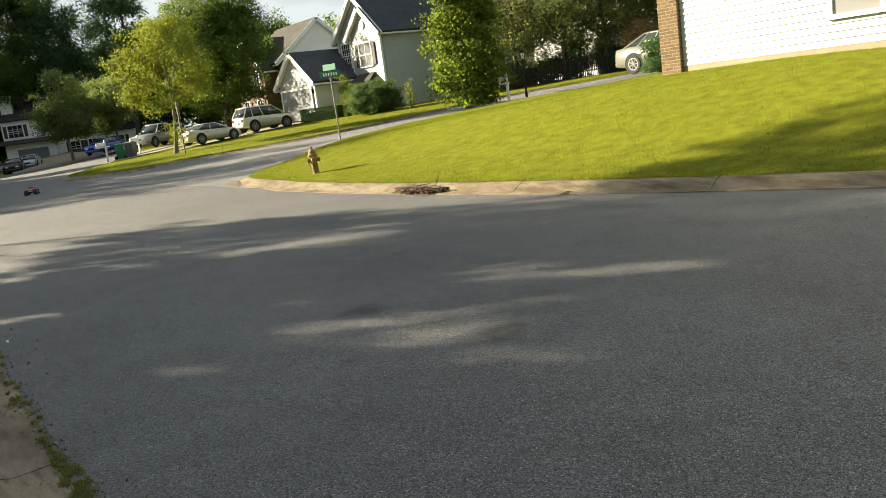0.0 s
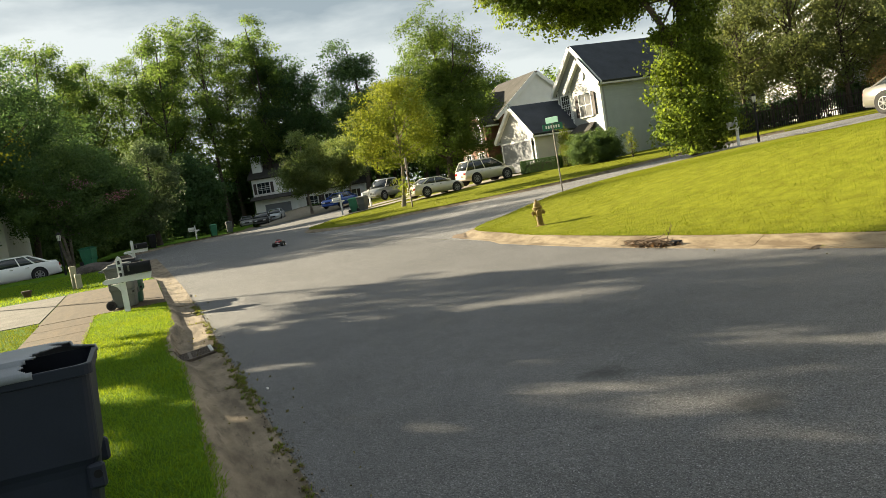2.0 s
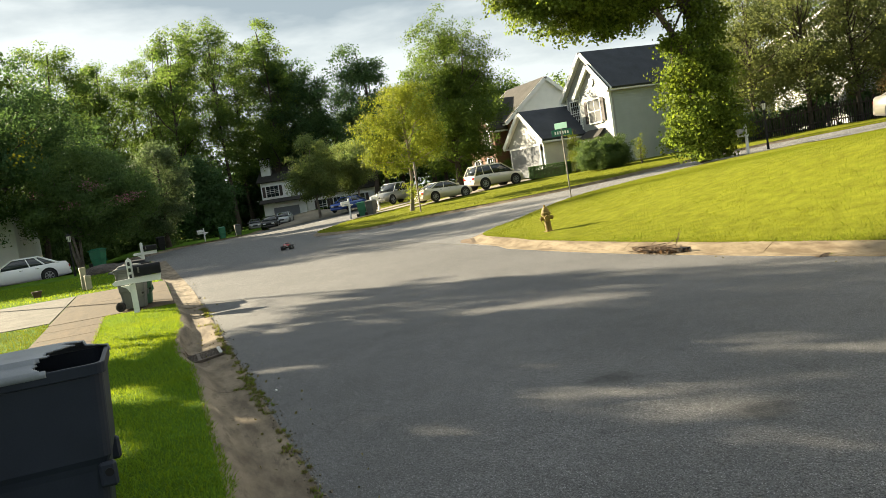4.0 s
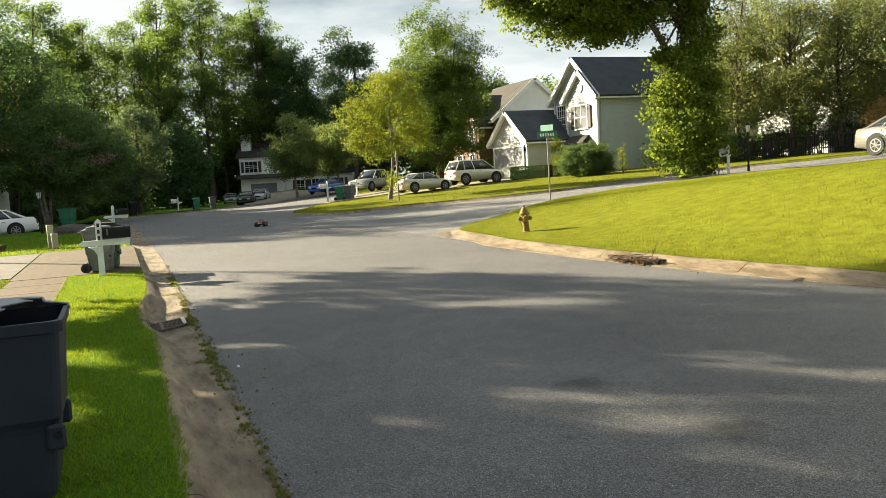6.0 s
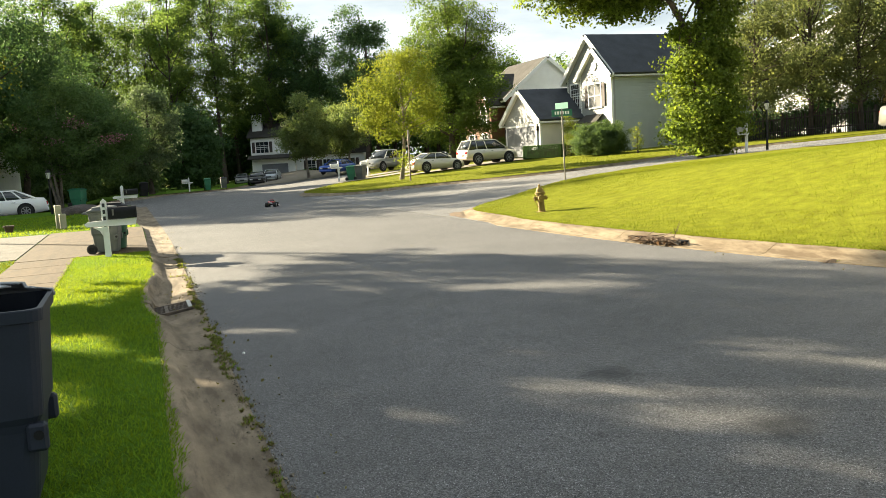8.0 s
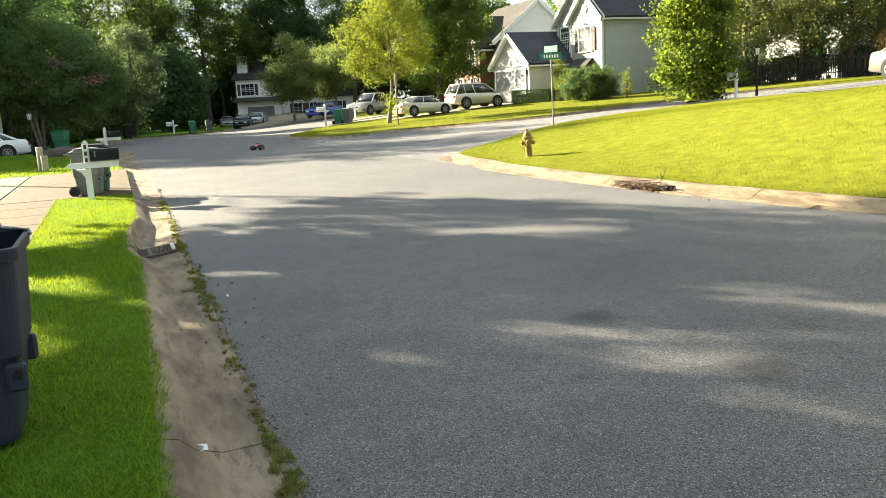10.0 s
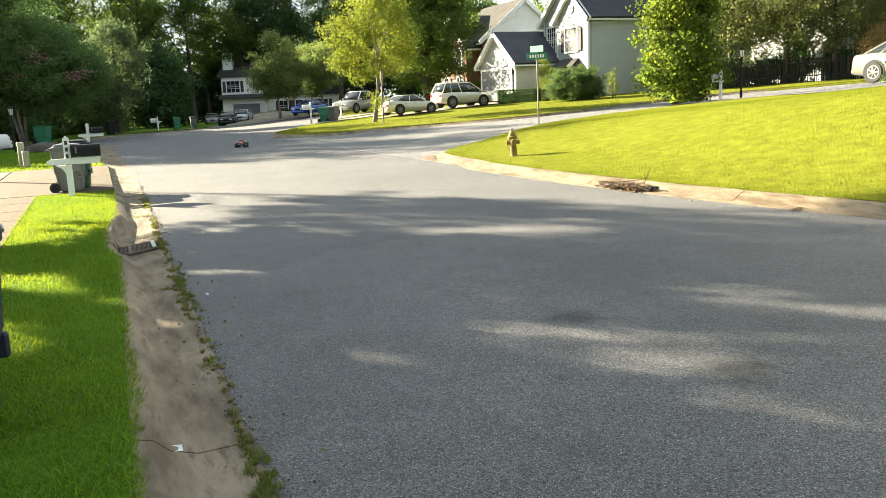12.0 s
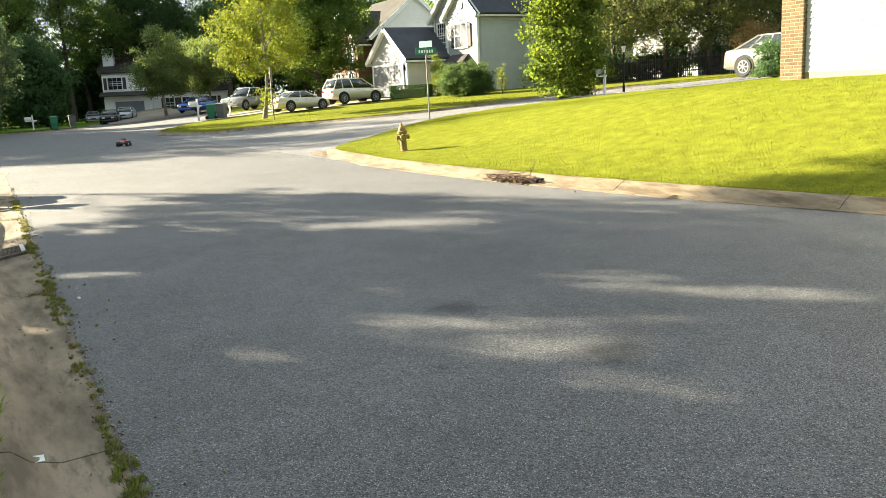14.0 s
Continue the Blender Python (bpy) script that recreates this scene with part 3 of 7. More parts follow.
def clumps(rng, blobs, count, lobed, hollow=0.55):
    """Clump centres inside ellipsoids (x, y, z, rx, ry, rz), a share of them gathered into boughs, and each one's way out of its bough."""
    w = np.array([b[3] * b[4] * b[5] for b in blobs]) ** 0.75

    def shell(n, reach):
        bl = np.array(blobs)[rng.choice(len(blobs), n, p=w / w.sum())]
        d = rng.normal(size=(n, 3))
        d /= np.linalg.norm(d, axis=1, keepdims=True)
        r = (hollow ** 3 + (1 - hollow ** 3) * rng.random((n, 1))) ** (1 / 3)
        r *= reach + 0.16 * rng.normal(size=(n, 1)).clip(-1.2, 1.6)
        return bl[:, :3] + d * r * bl[:, 3:6], d, bl[:, 3:6]

    n_b = max(8, count // 7)
    bough, _, radii = shell(n_b, 0.94)
    size = 0.3 * radii.prod(axis=1, keepdims=True) ** (1 / 3)
    n_l = int(count * lobed)
    own = rng.integers(0, n_b, n_l)
    e = rng.normal(size=(n_l, 3))
    e /= np.linalg.norm(e, axis=1, keepdims=True)
    e *= rng.uniform(0.4, 1.2, (n_l, 1))
    loose, away, _ = shell(count - n_l, 1.0)
    return np.concatenate([bough[own] + e * size[own] * np.array([1.0, 1.0, 0.65]), loose]), np.concatenate([e, away * 0.6])


def tree(x, y, label, blobs, leaf, n_clump, per, clump_r, size, seed, bark=None, trunk_r=0.16, fork=0.35, limbs=16, lean=(0, 0), z=None, name="tree", droop=0.2, stems=1, group="", lobed=0.6, leave=None):
    """blobs: crown ellipsoids about the foot of the tree; leave(x, y, z) says which clumps grow."""
    rng = np.random.default_rng(seed)
    z = lawn(x, y) if z is None else z
    root = thing(name, Matrix.Translation((x, y, z - 0.05)), label, "tree" if name != "bush" else "bush", group)
    cl, bough_out = clumps(rng, blobs, n_clump, lobed)
    if leave:
        grown = np.array([leave(x + c[0], y + c[1], z + c[2]) for c in cl])
        cl, bough_out = cl[grown], bough_out[grown]
        n_clump = len(cl)
    top = max(b[2] + b[5] * 0.6 for b in blobs)
    verts, faces = [], []

    def add(path, radii, seg=7):
        v, f = tube(path, radii, seg)
        k = len(verts)
        verts.extend(v)
        faces.extend(tuple(i + k for i in q) for q in f)

    for s in range(stems):
        foot = Vector((rng.normal(0, 0.12), rng.normal(0, 0.12), 0)) if stems > 1 else Vector((0, 0, 0))
        head = Vector((lean[0] + (rng.normal(0, 0.8) if stems > 1 else 0), lean[1] + (rng.normal(0, 0.8) if stems > 1 else 0), top))
        path, radii = limb(rng, foot, head, trunk_r, trunk_r * 0.22, 0.03, 9)
        radii[0] *= 1.35
        add(path, radii, 9)
        for k in rng.choice(len(cl), min(limbs // stems + 1, len(cl)), replace=False):
            goal = Vector(cl[k])
            t = min(0.95, max(fork, 0.75 * goal.z / top + rng.normal(0, 0.05)))
            i = t * (len(path) - 1)
            a = path[int(i)].lerp(path[min(int(i) + 1, len(path) - 1)], i % 1)
            r = trunk_r * (1 - 0.75 * t) * 0.55
            lp, lr = limb(rng, a, goal, r, r * 0.2, 0.1)
            add(lp, lr, 5)
    link_mesh("trunk", verts, faces, bark or M_BARK, root, True)
    pts = np.repeat(cl, per, axis=0) + rng.normal(size=(n_clump * per, 3)).clip(-1.7, 1.7) * np.array([clump_r, clump_r, clump_r * 0.7])
    pts[:, 2] = np.maximum(pts[:, 2], 0.12)
    middle = np.array([np.mean([b[i] for b in blobs]) for i in range(3)])
    out = pts - np.repeat(cl, per, axis=0)
    out /= np.linalg.norm(out, axis=1, keepdims=True) + 1e-6
    away = np.repeat(cl, per, axis=0) - middle
    away /= np.linalg.norm(away, axis=1, keepdims=True) + 1e-6
    leaf_mesh("crown", pts, size, rng, leaf, root, droop, "", out * 0.5 + away * 0.35 + np.array([0, 0, 0.3]) + np.repeat(bough_out, per, axis=0) * 0.6)
    return root


# ---- houses ----
def on_face(p, face):
    """A frame on a wall: x along it, y into the house, z up."""
    turn = {"-x": -90, "-y": 0, "+x": 90, "+y": 180}[face]
    return Matrix.Translation(p) @ pose(0, 0, 0, 0, 0, turn)


def clapboard(name, parent, m, length, height, material, board=0.17, gable=None, lap=0.045, label=""):
    """Lapped boards on a wall whose foot starts at m; gable: (eave height, ridge height) to taper to the middle."""
    verts, faces = [], []
    for k in range(int(math.ceil(height / board))):
        z0, z1 = k * board, min((k + 1) * board, height)
        a0, b0, a1, b1 = 0.0, length, 0.0, length
        if gable and z1 > gable[0]:
            def half(z):
                return max(0.02, (length / 2) * (gable[1] - max(z, gable[0])) / (gable[1] - gable[0]))
            a0, b0, a1, b1 = length / 2 - half(z0), length / 2 + half(z0), length / 2 - half(z1), length / 2 + half(z1)
        i = len(verts)
        verts += [m @ Vector(v) for v in ((a0, 0, z0), (b0, 0, z0), (b0, -lap, z0), (a0, -lap, z0), (a1, -0.002, z1), (b1, -0.002, z1))]
        faces += [(i, i + 1, i + 2, i + 3), (i + 3, i + 2, i + 5, i + 4)]
    return link_mesh(name, verts, faces, material, parent, label=label)


def window(parent, m, w, h, bars=(2, 2), shutters=None, material=None, glass=None):
    """A sash window set on a wall: casing, glass, glazing bars; m is the middle of its sill line."""
    frame_bm = bmesh.new()
    t = 0.09
    for lo, hi in (((-w / 2 - t, -0.05, 0), (-w / 2, 0.05, h)), ((w / 2, -0.05, 0), (w / 2 + t, 0.05, h)),
                   ((-w / 2 - t, -0.055, h), (w / 2 + t, 0.05, h + t)), ((-w / 2 - t - 0.03, -0.075, -t), (w / 2 + t + 0.03, 0.05, 0))):
        box(lo, hi, 0, frame_bm, m)
    win = part("window", frame_bm, material or M_TRIM, parent)
    part("pane", box((-w / 2, -0.012, 0), (w / 2, 0.0, h), 0, None, m), glass or M_GLASS, win)
    bar = bmesh.new()
    box((-w / 2, -0.032, h / 2 - 0.03), (w / 2, -0.014, h / 2 + 0.03), 0, bar, m)
    for k in range(1, bars[0]):
        x = -w / 2 + w * k / bars[0]
        box((x - 0.018, -0.028, 0), (x + 0.018, -0.014, h), 0, bar, m)
    for k in range(1, bars[1]):
        z = h * k / bars[1]
        box((-w / 2, -0.028, z - 0.016), (w / 2, -0.014, z + 0.016), 0, bar, m)
    part("glazing_bars", bar, M_TRIM, win)
    if shutters:
        for s in (-1, 1):
            x = s * (w / 2 + t + 0.24)
            bm = box((x - 0.19, -0.05, 0), (x + 0.19, -0.005, h), 0.008, None, m)
            for k in range(int(h / 0.12)):
                box((x - 0.14, -0.058, 0.06 + k * 0.12), (x + 0.14, -0.05, 0.13 + k * 0.12), 0, bm, m)
            part("shutter", bm, shutters, parent)
    return win


def roof_slope(name, parent, a, b, c, d, thick, material, label=""):
    """A slab of roof over four corners, eave a-b and ridge d-c."""
    a, b, c, d = (Vector(p) for p in (a, b, c, d))
    n = (b - a).cross(d - a).normalized()
    if n.z < 0:
        n = -n
    lo = [a, b, c, d]
    hi = [p + n * thick for p in lo]
    f = [(0, 1, 2, 3), (7, 6, 5, 4), (0, 4, 5, 1), (1, 5, 6, 2), (2, 6, 7, 3), (3, 7, 4, 0)]
    ob = link_mesh(name, lo + hi, f, material, parent, label=label)
    bm = bmesh.new()
    bm.from_mesh(ob.data)
    bmesh.ops.recalc_face_normals(bm, faces=bm.faces)
    bm.to_mesh(ob.data)
    bm.free()
    return ob


def gable_roof_x(parent, x0, x1, y0, y1, eave, ridge, over=0.35, thick=0.16, material=None, rake=0.35, back=True):
    """Ridge along x. Trims the gable edges with white boards."""
    ym = (y0 + y1) / 2
    slope = (ridge - eave) / (ym - y0)
    for s in (-1, 1):
        ye = y0 - over if s < 0 else y1 + over
        ze = eave - over * slope
        roof_slope("roof", parent, (x0 - rake, ye, ze), (x1 + rake, ye, ze), (x1 + rake, ym, ridge), (x0 - rake, ym, ridge), thick, material or M_SHINGLE)
        roof_slope("rake_soffit", parent, (x0 - rake, ye, ze - 0.03), (x0, ye, ze - 0.03), (x0, ym, ridge - 0.03), (x0 - rake, ym, ridge - 0.03), 0.02, M_TRIM)
        for xe in (x0 - rake - 0.03, x1 + rake) if back else (x0 - rake - 0.03,):
            roof_slope("bargeboard", parent, (xe, ye, ze - 0.16), (xe + 0.03, ye, ze - 0.16), (xe + 0.03, ym, ridge - 0.16), (xe, ym, ridge - 0.16), 0.3, M_TRIM)
        part("eave_board", box((x0 - rake, min(ye, ye - 0.03 * s), ze - 0.14), (x1 + rake, max(ye, ye - 0.03 * s), ze + 0.1)), M_TRIM, parent)
        part("soffit", box((x0 - rake, min(ye, y0 if s < 0 else y1), ze - 0.14), (x1 + rake, max(ye, y0 if s < 0 else y1), ze - 0.11)), M_TRIM, parent)


def gable_roof_y(parent, x0, x1, y0, y1, eave, ridge, over=0.35, thick=0.16, material=None, rake=0.3):
    xm = (x0 + x1) / 2
    slope = (ridge - eave) / (xm - x0)
    for s in (-1, 1):
        xe = x0 - over if s < 0 else x1 + over
        ze = eave - over * slope
        roof_slope("roof", parent, (xe, y0 - rake, ze), (xe, y1 + rake, ze), (xm, y1 + rake, ridge), (xm, y0 - rake, ridge), thick, material or M_SHINGLE)
        roof_slope("rake_soffit", parent, (xe, y0 - rake, ze - 0.03), (xe, y0, ze - 0.03), (xm, y0, ridge - 0.03), (xm, y0 - rake, ridge - 0.03), 0.02, M_TRIM)
        for ye in (y0 - rake - 0.03, y1 + rake):
            roof_slope("bargeboard", parent, (xe, ye, ze - 0.16), (xe, ye + 0.03, ze - 0.16), (xm, ye + 0.03, ridge - 0.16), (xm, ye, ridge - 0.16), 0.3, M_TRIM)
        part("eave_board", box((min(xe, xe - 0.03 * s), y0 - rake, ze - 0.14), (max(xe, xe - 0.03 * s), y1 + rake, ze + 0.1)), M_TRIM, parent)


def block(parent, x0, x1, y0, y1, h, material, gable=None, axis="x", name="wall"):
    """A closed block of walls, with gable ends up to the ridge when given."""
    if not gable:
        return part(name, box((x0, y0, 0), (x1, y1, h)), material, parent)
    if axis == "x":
        bm = prism([(y0, 0), (y1, 0), (y1, h), ((y0 + y1) / 2, gable), (y0, h)], x1 - x0,
                   Matrix.Translation((x1, 0, 0)) @ pose(0, 0, 0, 0, 0, 90))
    else:
        bm = prism([(x0, 0), (x1, 0), (x1, h), ((x0 + x1) / 2, gable), (x0, h)], y1 - y0, Matrix.Translation((0, y0, 0)))
    return part(name, bm, material, parent)


M_GREYSIDE = surface("grey_vinyl_siding", (0.42, 0.46, 0.46), 0.6, 0.93, 1.05, 1.5, 20.0, 0.08)
M_TANSIDE = surface("cream_siding", (0.62, 0.58, 0.48), 0.6, 0.93, 1.05, 1.5, 20.0, 0.08)
M_WHITESIDE = surface("white_vinyl_siding", (0.44, 0.465, 0.475), 0.55, 0.94, 1.03, 1.5, 20.0, 0.08, spread=0.02)
M_PALESIDE = surface("pale_painted_siding", (0.82, 0.82, 0.8), 0.55, 0.94, 1.03, 1.5, 20.0, 0.08)
M_FRONT = surface("white_front_siding", (0.34, 0.345, 0.34), 0.55, 0.94, 1.03, 1.5, 20.0, 0.08)
M_SHUTTER = surface("dark_shutters", (0.05, 0.035, 0.032), 0.6, 0.9, 1.1, 4.0, 30.0, 0.1)
M_SHUTTER_RED = surface("maroon_shutters", (0.024, 0.012, 0.011), 0.7, 0.9, 1.1, 4.0, 30.0, 0.1)
M_DOOR = surface("garage_door_paint", (0.17, 0.18, 0.205), 0.5, 0.92, 1.05, 2.0, 30.0, 0.08)


def garage_door(parent, m, w, h):
    d = part("garage_door", box((-w / 2, -0.02, 0), (w / 2, 0.03, h), 0, None, m), M_DOOR, parent)
    rows = 4
    for r in range(rows):
        for k in range(4):
            x0, z0 = -w / 2 + w * k / 4, h * r / rows
            part("panel", box((x0 + 0.06, -0.035, z0 + 0.07), (x0 + w / 4 - 0.06, -0.02, z0 + h / rows - 0.07), 0.008, None, m), M_DOOR, d)
    bm = bmesh.new()
    for lo, hi in (((-w / 2 - 0.12, -0.05, 0), (-w / 2, 0.03, h + 0.12)), ((w / 2, -0.05, 0), (w / 2 + 0.12, 0.03, h + 0.12)), ((-w / 2, -0.05, h), (w / 2, 0.03, h + 0.12))):
        box(lo, hi, 0, bm, m)
    part("door_casing", bm, M_TRIM, parent)


M_CURTAIN = glassy("curtained_glass", (0.2, 0.2, 0.2))
# grey-sided house with a white front and a garage wing
HX, HY = 30.15, 47.15
hz = lawn(HX, HY) - 0.05
house = thing("house", Matrix.Translation((HX, HY, hz)), "two-storey house, white front gable, grey sided flank, charcoal roof", "house")
W, DEEP, EAVE, RIDGE = 6.1, 13.0, 5.25, 7.85
block(house, 0.02, DEEP, 0.02, W - 0.02, EAVE, M_GREYSIDE, RIDGE - 0.05)
clapboard("siding", house, on_face((0, 0, 0), "-y"), DEEP, EAVE, M_GREYSIDE)
clapboard("front_siding", house, on_face((0, W, 0), "-x"), W, RIDGE - 0.1, M_FRONT, gable=(EAVE, RIDGE - 0.05), label="white lapped front siding")
gable_roof_x(house, 0, DEEP, 0, W, EAVE, RIDGE)
# front bay with the smaller gable
block(house, -0.25, 0.0, 0.0, 3.9, EAVE, M_FRONT, 6.75, name="bay")
clapboard("front_siding", house, on_face((-0.252, 3.9, 0), "-x"), 3.9, 6.65, M_FRONT, gable=(EAVE, 6.7))
gable_roof_x(house, -0.25, 0.9, 0.05, 3.9, EAVE - 0.05, 6.85, 0.3, 0.14, rake=0.3, back=False)
for y in (0.06, 3.84, W - 0.06):
    x = -0.27 if y < 5 else -0.02
    part("corner_board", box((x - 0.02, y - 0.08, 0), (x + 0.1, y + 0.08, EAVE)), M_TRIM, house)
part("corner_board", box((-0.31, -0.03, 0), (-0.15, 0.06, EAVE)), M_TRIM, house)
window(house, on_face((-0.32, 1.95, 3.05), "-x"), 1.5, 1.5, (2, 2), M_SHUTTER_RED, glass=M_CURTAIN)
window(house, on_face((-0.07, 4.95, 3.2), "-x"), 1.1, 1.6, (4, 5))
part("louvre", lathe([(0.28, 0), (0.28, 0.05)], 16, on_face((-0.32, 1.95, 5.75), "-x") @ pose(0, 0, 0, 90, 0, 0)), M_TRIM, house)
# low bay window with its own little roof
part("bay_window", box((-0.9, 0.9, 0.35), (-0.25, 3.4, 2.0)), M_TRIM, house)
roof_slope("bay_roof", house, (-1.05, 0.75, 2.0), (-1.05, 3.55, 2.0), (-0.27, 3.2, 2.55), (-0.27, 1.1, 2.55), 0.06, M_SHINGLE_BROWN, "small brown hipped roof over the bay")
for y in (1.4, 2.15, 2.9):
    window(house, on_face((-0.92, y, 0.7), "-x"), 0.45, 1.05, (2, 3))
# garage wing
G0, G1, GX = 3.9, 9.4, -3.5
block(house, GX + 0.02, 2.0, G0 + 0.02, G1 - 0.02, 2.6, M_TANSIDE, 4.55, name="garage")
clapboard("garage_siding", house, on_face((GX, G0, 0), "-y"), 3.5, 2.6, M_TANSIDE, label="cream lapped siding")
clapboard("front_siding", house, on_face((GX, G1, 0), "-x"), G1 - G0, 4.45, M_FRONT, gable=(2.6, 4.5))
gable_roof_x(house, GX, 2.0, G0, G1, 2.6, 4.6, rake=0.3, back=False)
garage_door(house, on_face((GX - 0.09, (G0 + G1) / 2, 0), "-x"), 4.6, 2.1)
part("corner_board", box((GX - 0.04, G0 - 0.03, 0), (GX + 0.1, G0 + 0.1, 2.6)), M_TRIM, house)
for y in (G0 + 0.25, G1 - 0.25):
    part("coach_lamp", box((GX - 0.16, y - 0.07, 1.75), (GX - 0.02, y + 0.07, 2.05), 0.02), M_BLACK, house)

# brick house behind it
BX, BY = 30.2, 63.5
bz = lawn(BX, BY) - 0.1
brick_house = thing("house", Matrix.Translation((BX, BY, bz)), "red brick house with a white gable end and brown roof", "house")
block(brick_house, 0, 7.6, 0, 7, 5.0, M_REDBRICK, 8.1, "y")
clapboard("gable_siding", brick_house, on_face((0, -0.02, 5.0), "-y"), 7.6, 3.1, M_PALESIDE, gable=(0.0, 3.1), label="white gable siding")
gable_roof_y(brick_house, 0, 7.6, 0, 7, 5.0, 8.1, material=M_SHINGLE_BROWN)
block(brick_house, -1.2, 0.0, 0.8, 6.4, 4.6, M_REDBRICK, 7.0, name="front_gable")
gable_roof_x(brick_house, -1.2, 3.0, 0.8, 6.4, 4.6, 7.1, material=M_SHINGLE_BROWN, back=False)
for y, z in ((2.2, 2.9), (5.0, 2.9), (2.2, 0.6), (5.0, 0.6)):
    window(brick_house, on_face((-1.22, y, z), "-x"), 1.0, 1.45, (2, 2), M_SHUTTER)

# white house at the bend, seen across the turning place
FX, FY = 15.5, 110.6
fz = land(FX, FY) - 0.15
far_house = thing("house", Matrix.Translation((FX, FY, fz)) @ pose(0, 0, 0, 0, 0, -22), "white two-storey house with garage and chimney at the bend", "house")
block(far_house, 0, 5.6, 0, 8, 5.6, M_PALESIDE)
clapboard("siding", far_house, on_face((0, -0.01, 0), "-y"), 5.6, 5.6, M_PALESIDE, 0.2)
roof_slope("roof", far_house, (-0.4, -0.4, 5.5), (6.0, -0.4, 5.5), (6.0, 4, 7.9), (-0.4, 4, 7.9), 0.16, M_SHINGLE_BROWN)
roof_slope("roof", far_house, (6.0, 8.4, 5.5), (-0.4, 8.4, 5.5), (-0.4, 4, 7.9), (6.0, 4, 7.9), 0.16, M_SHINGLE_BROWN)
part("gable", prism([(0, 5.5), (8, 5.5), (4, 7.8)], 5.6, Matrix.Translation((5.6, 0, 0)) @ pose(0, 0, 0, 0, 0, 90)), M_PALESIDE, far_house)
chim = part("chimney", box((0.1, 1.0, 5.5), (1.4, 2.0, 8.6), 0.03), M_PALESIDE, far_house)
part("chimney_cap", box((0.0, 0.9, 8.6), (1.5, 2.1, 8.75), 0.02), M_BLACK, chim)
roof_slope("porch_roof", far_house, (-0.3, -1.2, 2.75), (5.9, -1.2, 2.75), (5.9, 0, 3.2), (-0.3, 0, 3.2), 0.12, M_SHINGLE_BROWN)
garage_door(far_house, on_face((3.0, -0.09, 0), "-y"), 3.4, 2.1)
window(far_house, on_face((1.5, -0.08, 3.6), "-y"), 1.6, 1.4, (3, 3), M_SHUTTER)
block(far_house, 5.6, 14.5, 1.0, 8, 3.0, M_PALESIDE, name="wing")
clapboard("siding", far_house, on_face((5.6, 0.99, 0), "-y"), 8.9, 3.0, M_PALESIDE, 0.2)
roof_slope("roof", far_house, (5.4, 0.5, 2.9), (15, 0.5, 2.9), (15, 4.5, 5.0), (5.4, 4.5, 5.0), 0.16, M_SHINGLE_BROWN)
roof_slope("roof", far_house, (15, 8.5, 2.9), (5.4, 8.5, 2.9), (5.4, 4.5, 5.0), (15, 4.5, 5.0), 0.16, M_SHINGLE_BROWN)
for x, w in ((7.6, 1.0), (9.6, 0.9), (12.5, 1.6)):
    window(far_house, on_face((x, 0.92, 0.5), "-y"), w, 1.8, (2, 3), M_SHUTTER)

# white-sided house on the corner lot, with its brick pier
WX, WY = 15.8, 12.02
wz = 1.2
corner_house = thing("house", Matrix.Translation((WX, WY, wz)), "white lap-sided house on a cream foundation with a tan brick pier", "house")
part("foundation", box((0.04, -18, -0.6), (9.0, 0, 0.33)), M_FOUND, corner_house, "cream painted foundation")
part("wall", box((0.06, -18, 0.33), (9.0, -0.0, 5.6)), M_WHITESIDE, corner_house)
board_me = None
for k in range(39):
    z = 0.29 + k * 0.138
    ob = part("siding_board", prism([(0.0, 0.0), (0.03, 0.0), (0.006, 0.142), (0.0, 0.142)], 18.0), M_WHITESIDE) if board_me is None else new("siding_board", board_me)
    board_me = ob.data
    ob.parent = corner_house
    # outline x runs out of the wall (world -x), depth runs along -y
    ob.matrix_local = Matrix.Translation((0.06, -0.015, z)) @ pose(0, 0, 0, 0, 0, 180)
roof_slope("roof", corner_house, (-0.4, -18.4, 5.4), (-0.4, 0.4, 5.4), (4.5, 0.4, 8.0), (4.5, -18.4, 8.0), 0.16, M_SHINGLE)
roof_slope("roof", corner_house, (9.4, 0.4, 5.4), (9.4, -18.4, 5.4), (4.5, -18.4, 8.0), (4.5, 0.4, 8.0), 0.16, M_SHINGLE)
part("gable", prism([(0.1, 5.5), (8.9, 5.5), (4.5, 7.9)], 18, Matrix.Translation((0, -18, 0))), M_WHITESIDE, corner_house)
for y in (-4.0, -8.5):
    window(corner_house, on_face((0.03, y, 0.88), "-x"), 0.9, 1.5, (1, 2), glass=M_CURTAIN)
pier = part("brick_pier", box((-0.046, 0.0, -0.6), (0.5, 0.54, 5.6)), M_MORTAR, corner_house, "tan brick pier with pale mortar")
brick_long = part("brick", box((-0.1, -0.03, -0.028), (0.1, 0.03, 0.028), 0.004), M_BRICK, pier)
brick_half = part("brick", box((-0.045, -0.03, -0.028), (0.045, 0.03, 0.028), 0.004), M_BRICK, pier)


def lay(mesh, m):
    ob = new("brick", mesh)
    ob.parent = pier
    ob.matrix_local = m


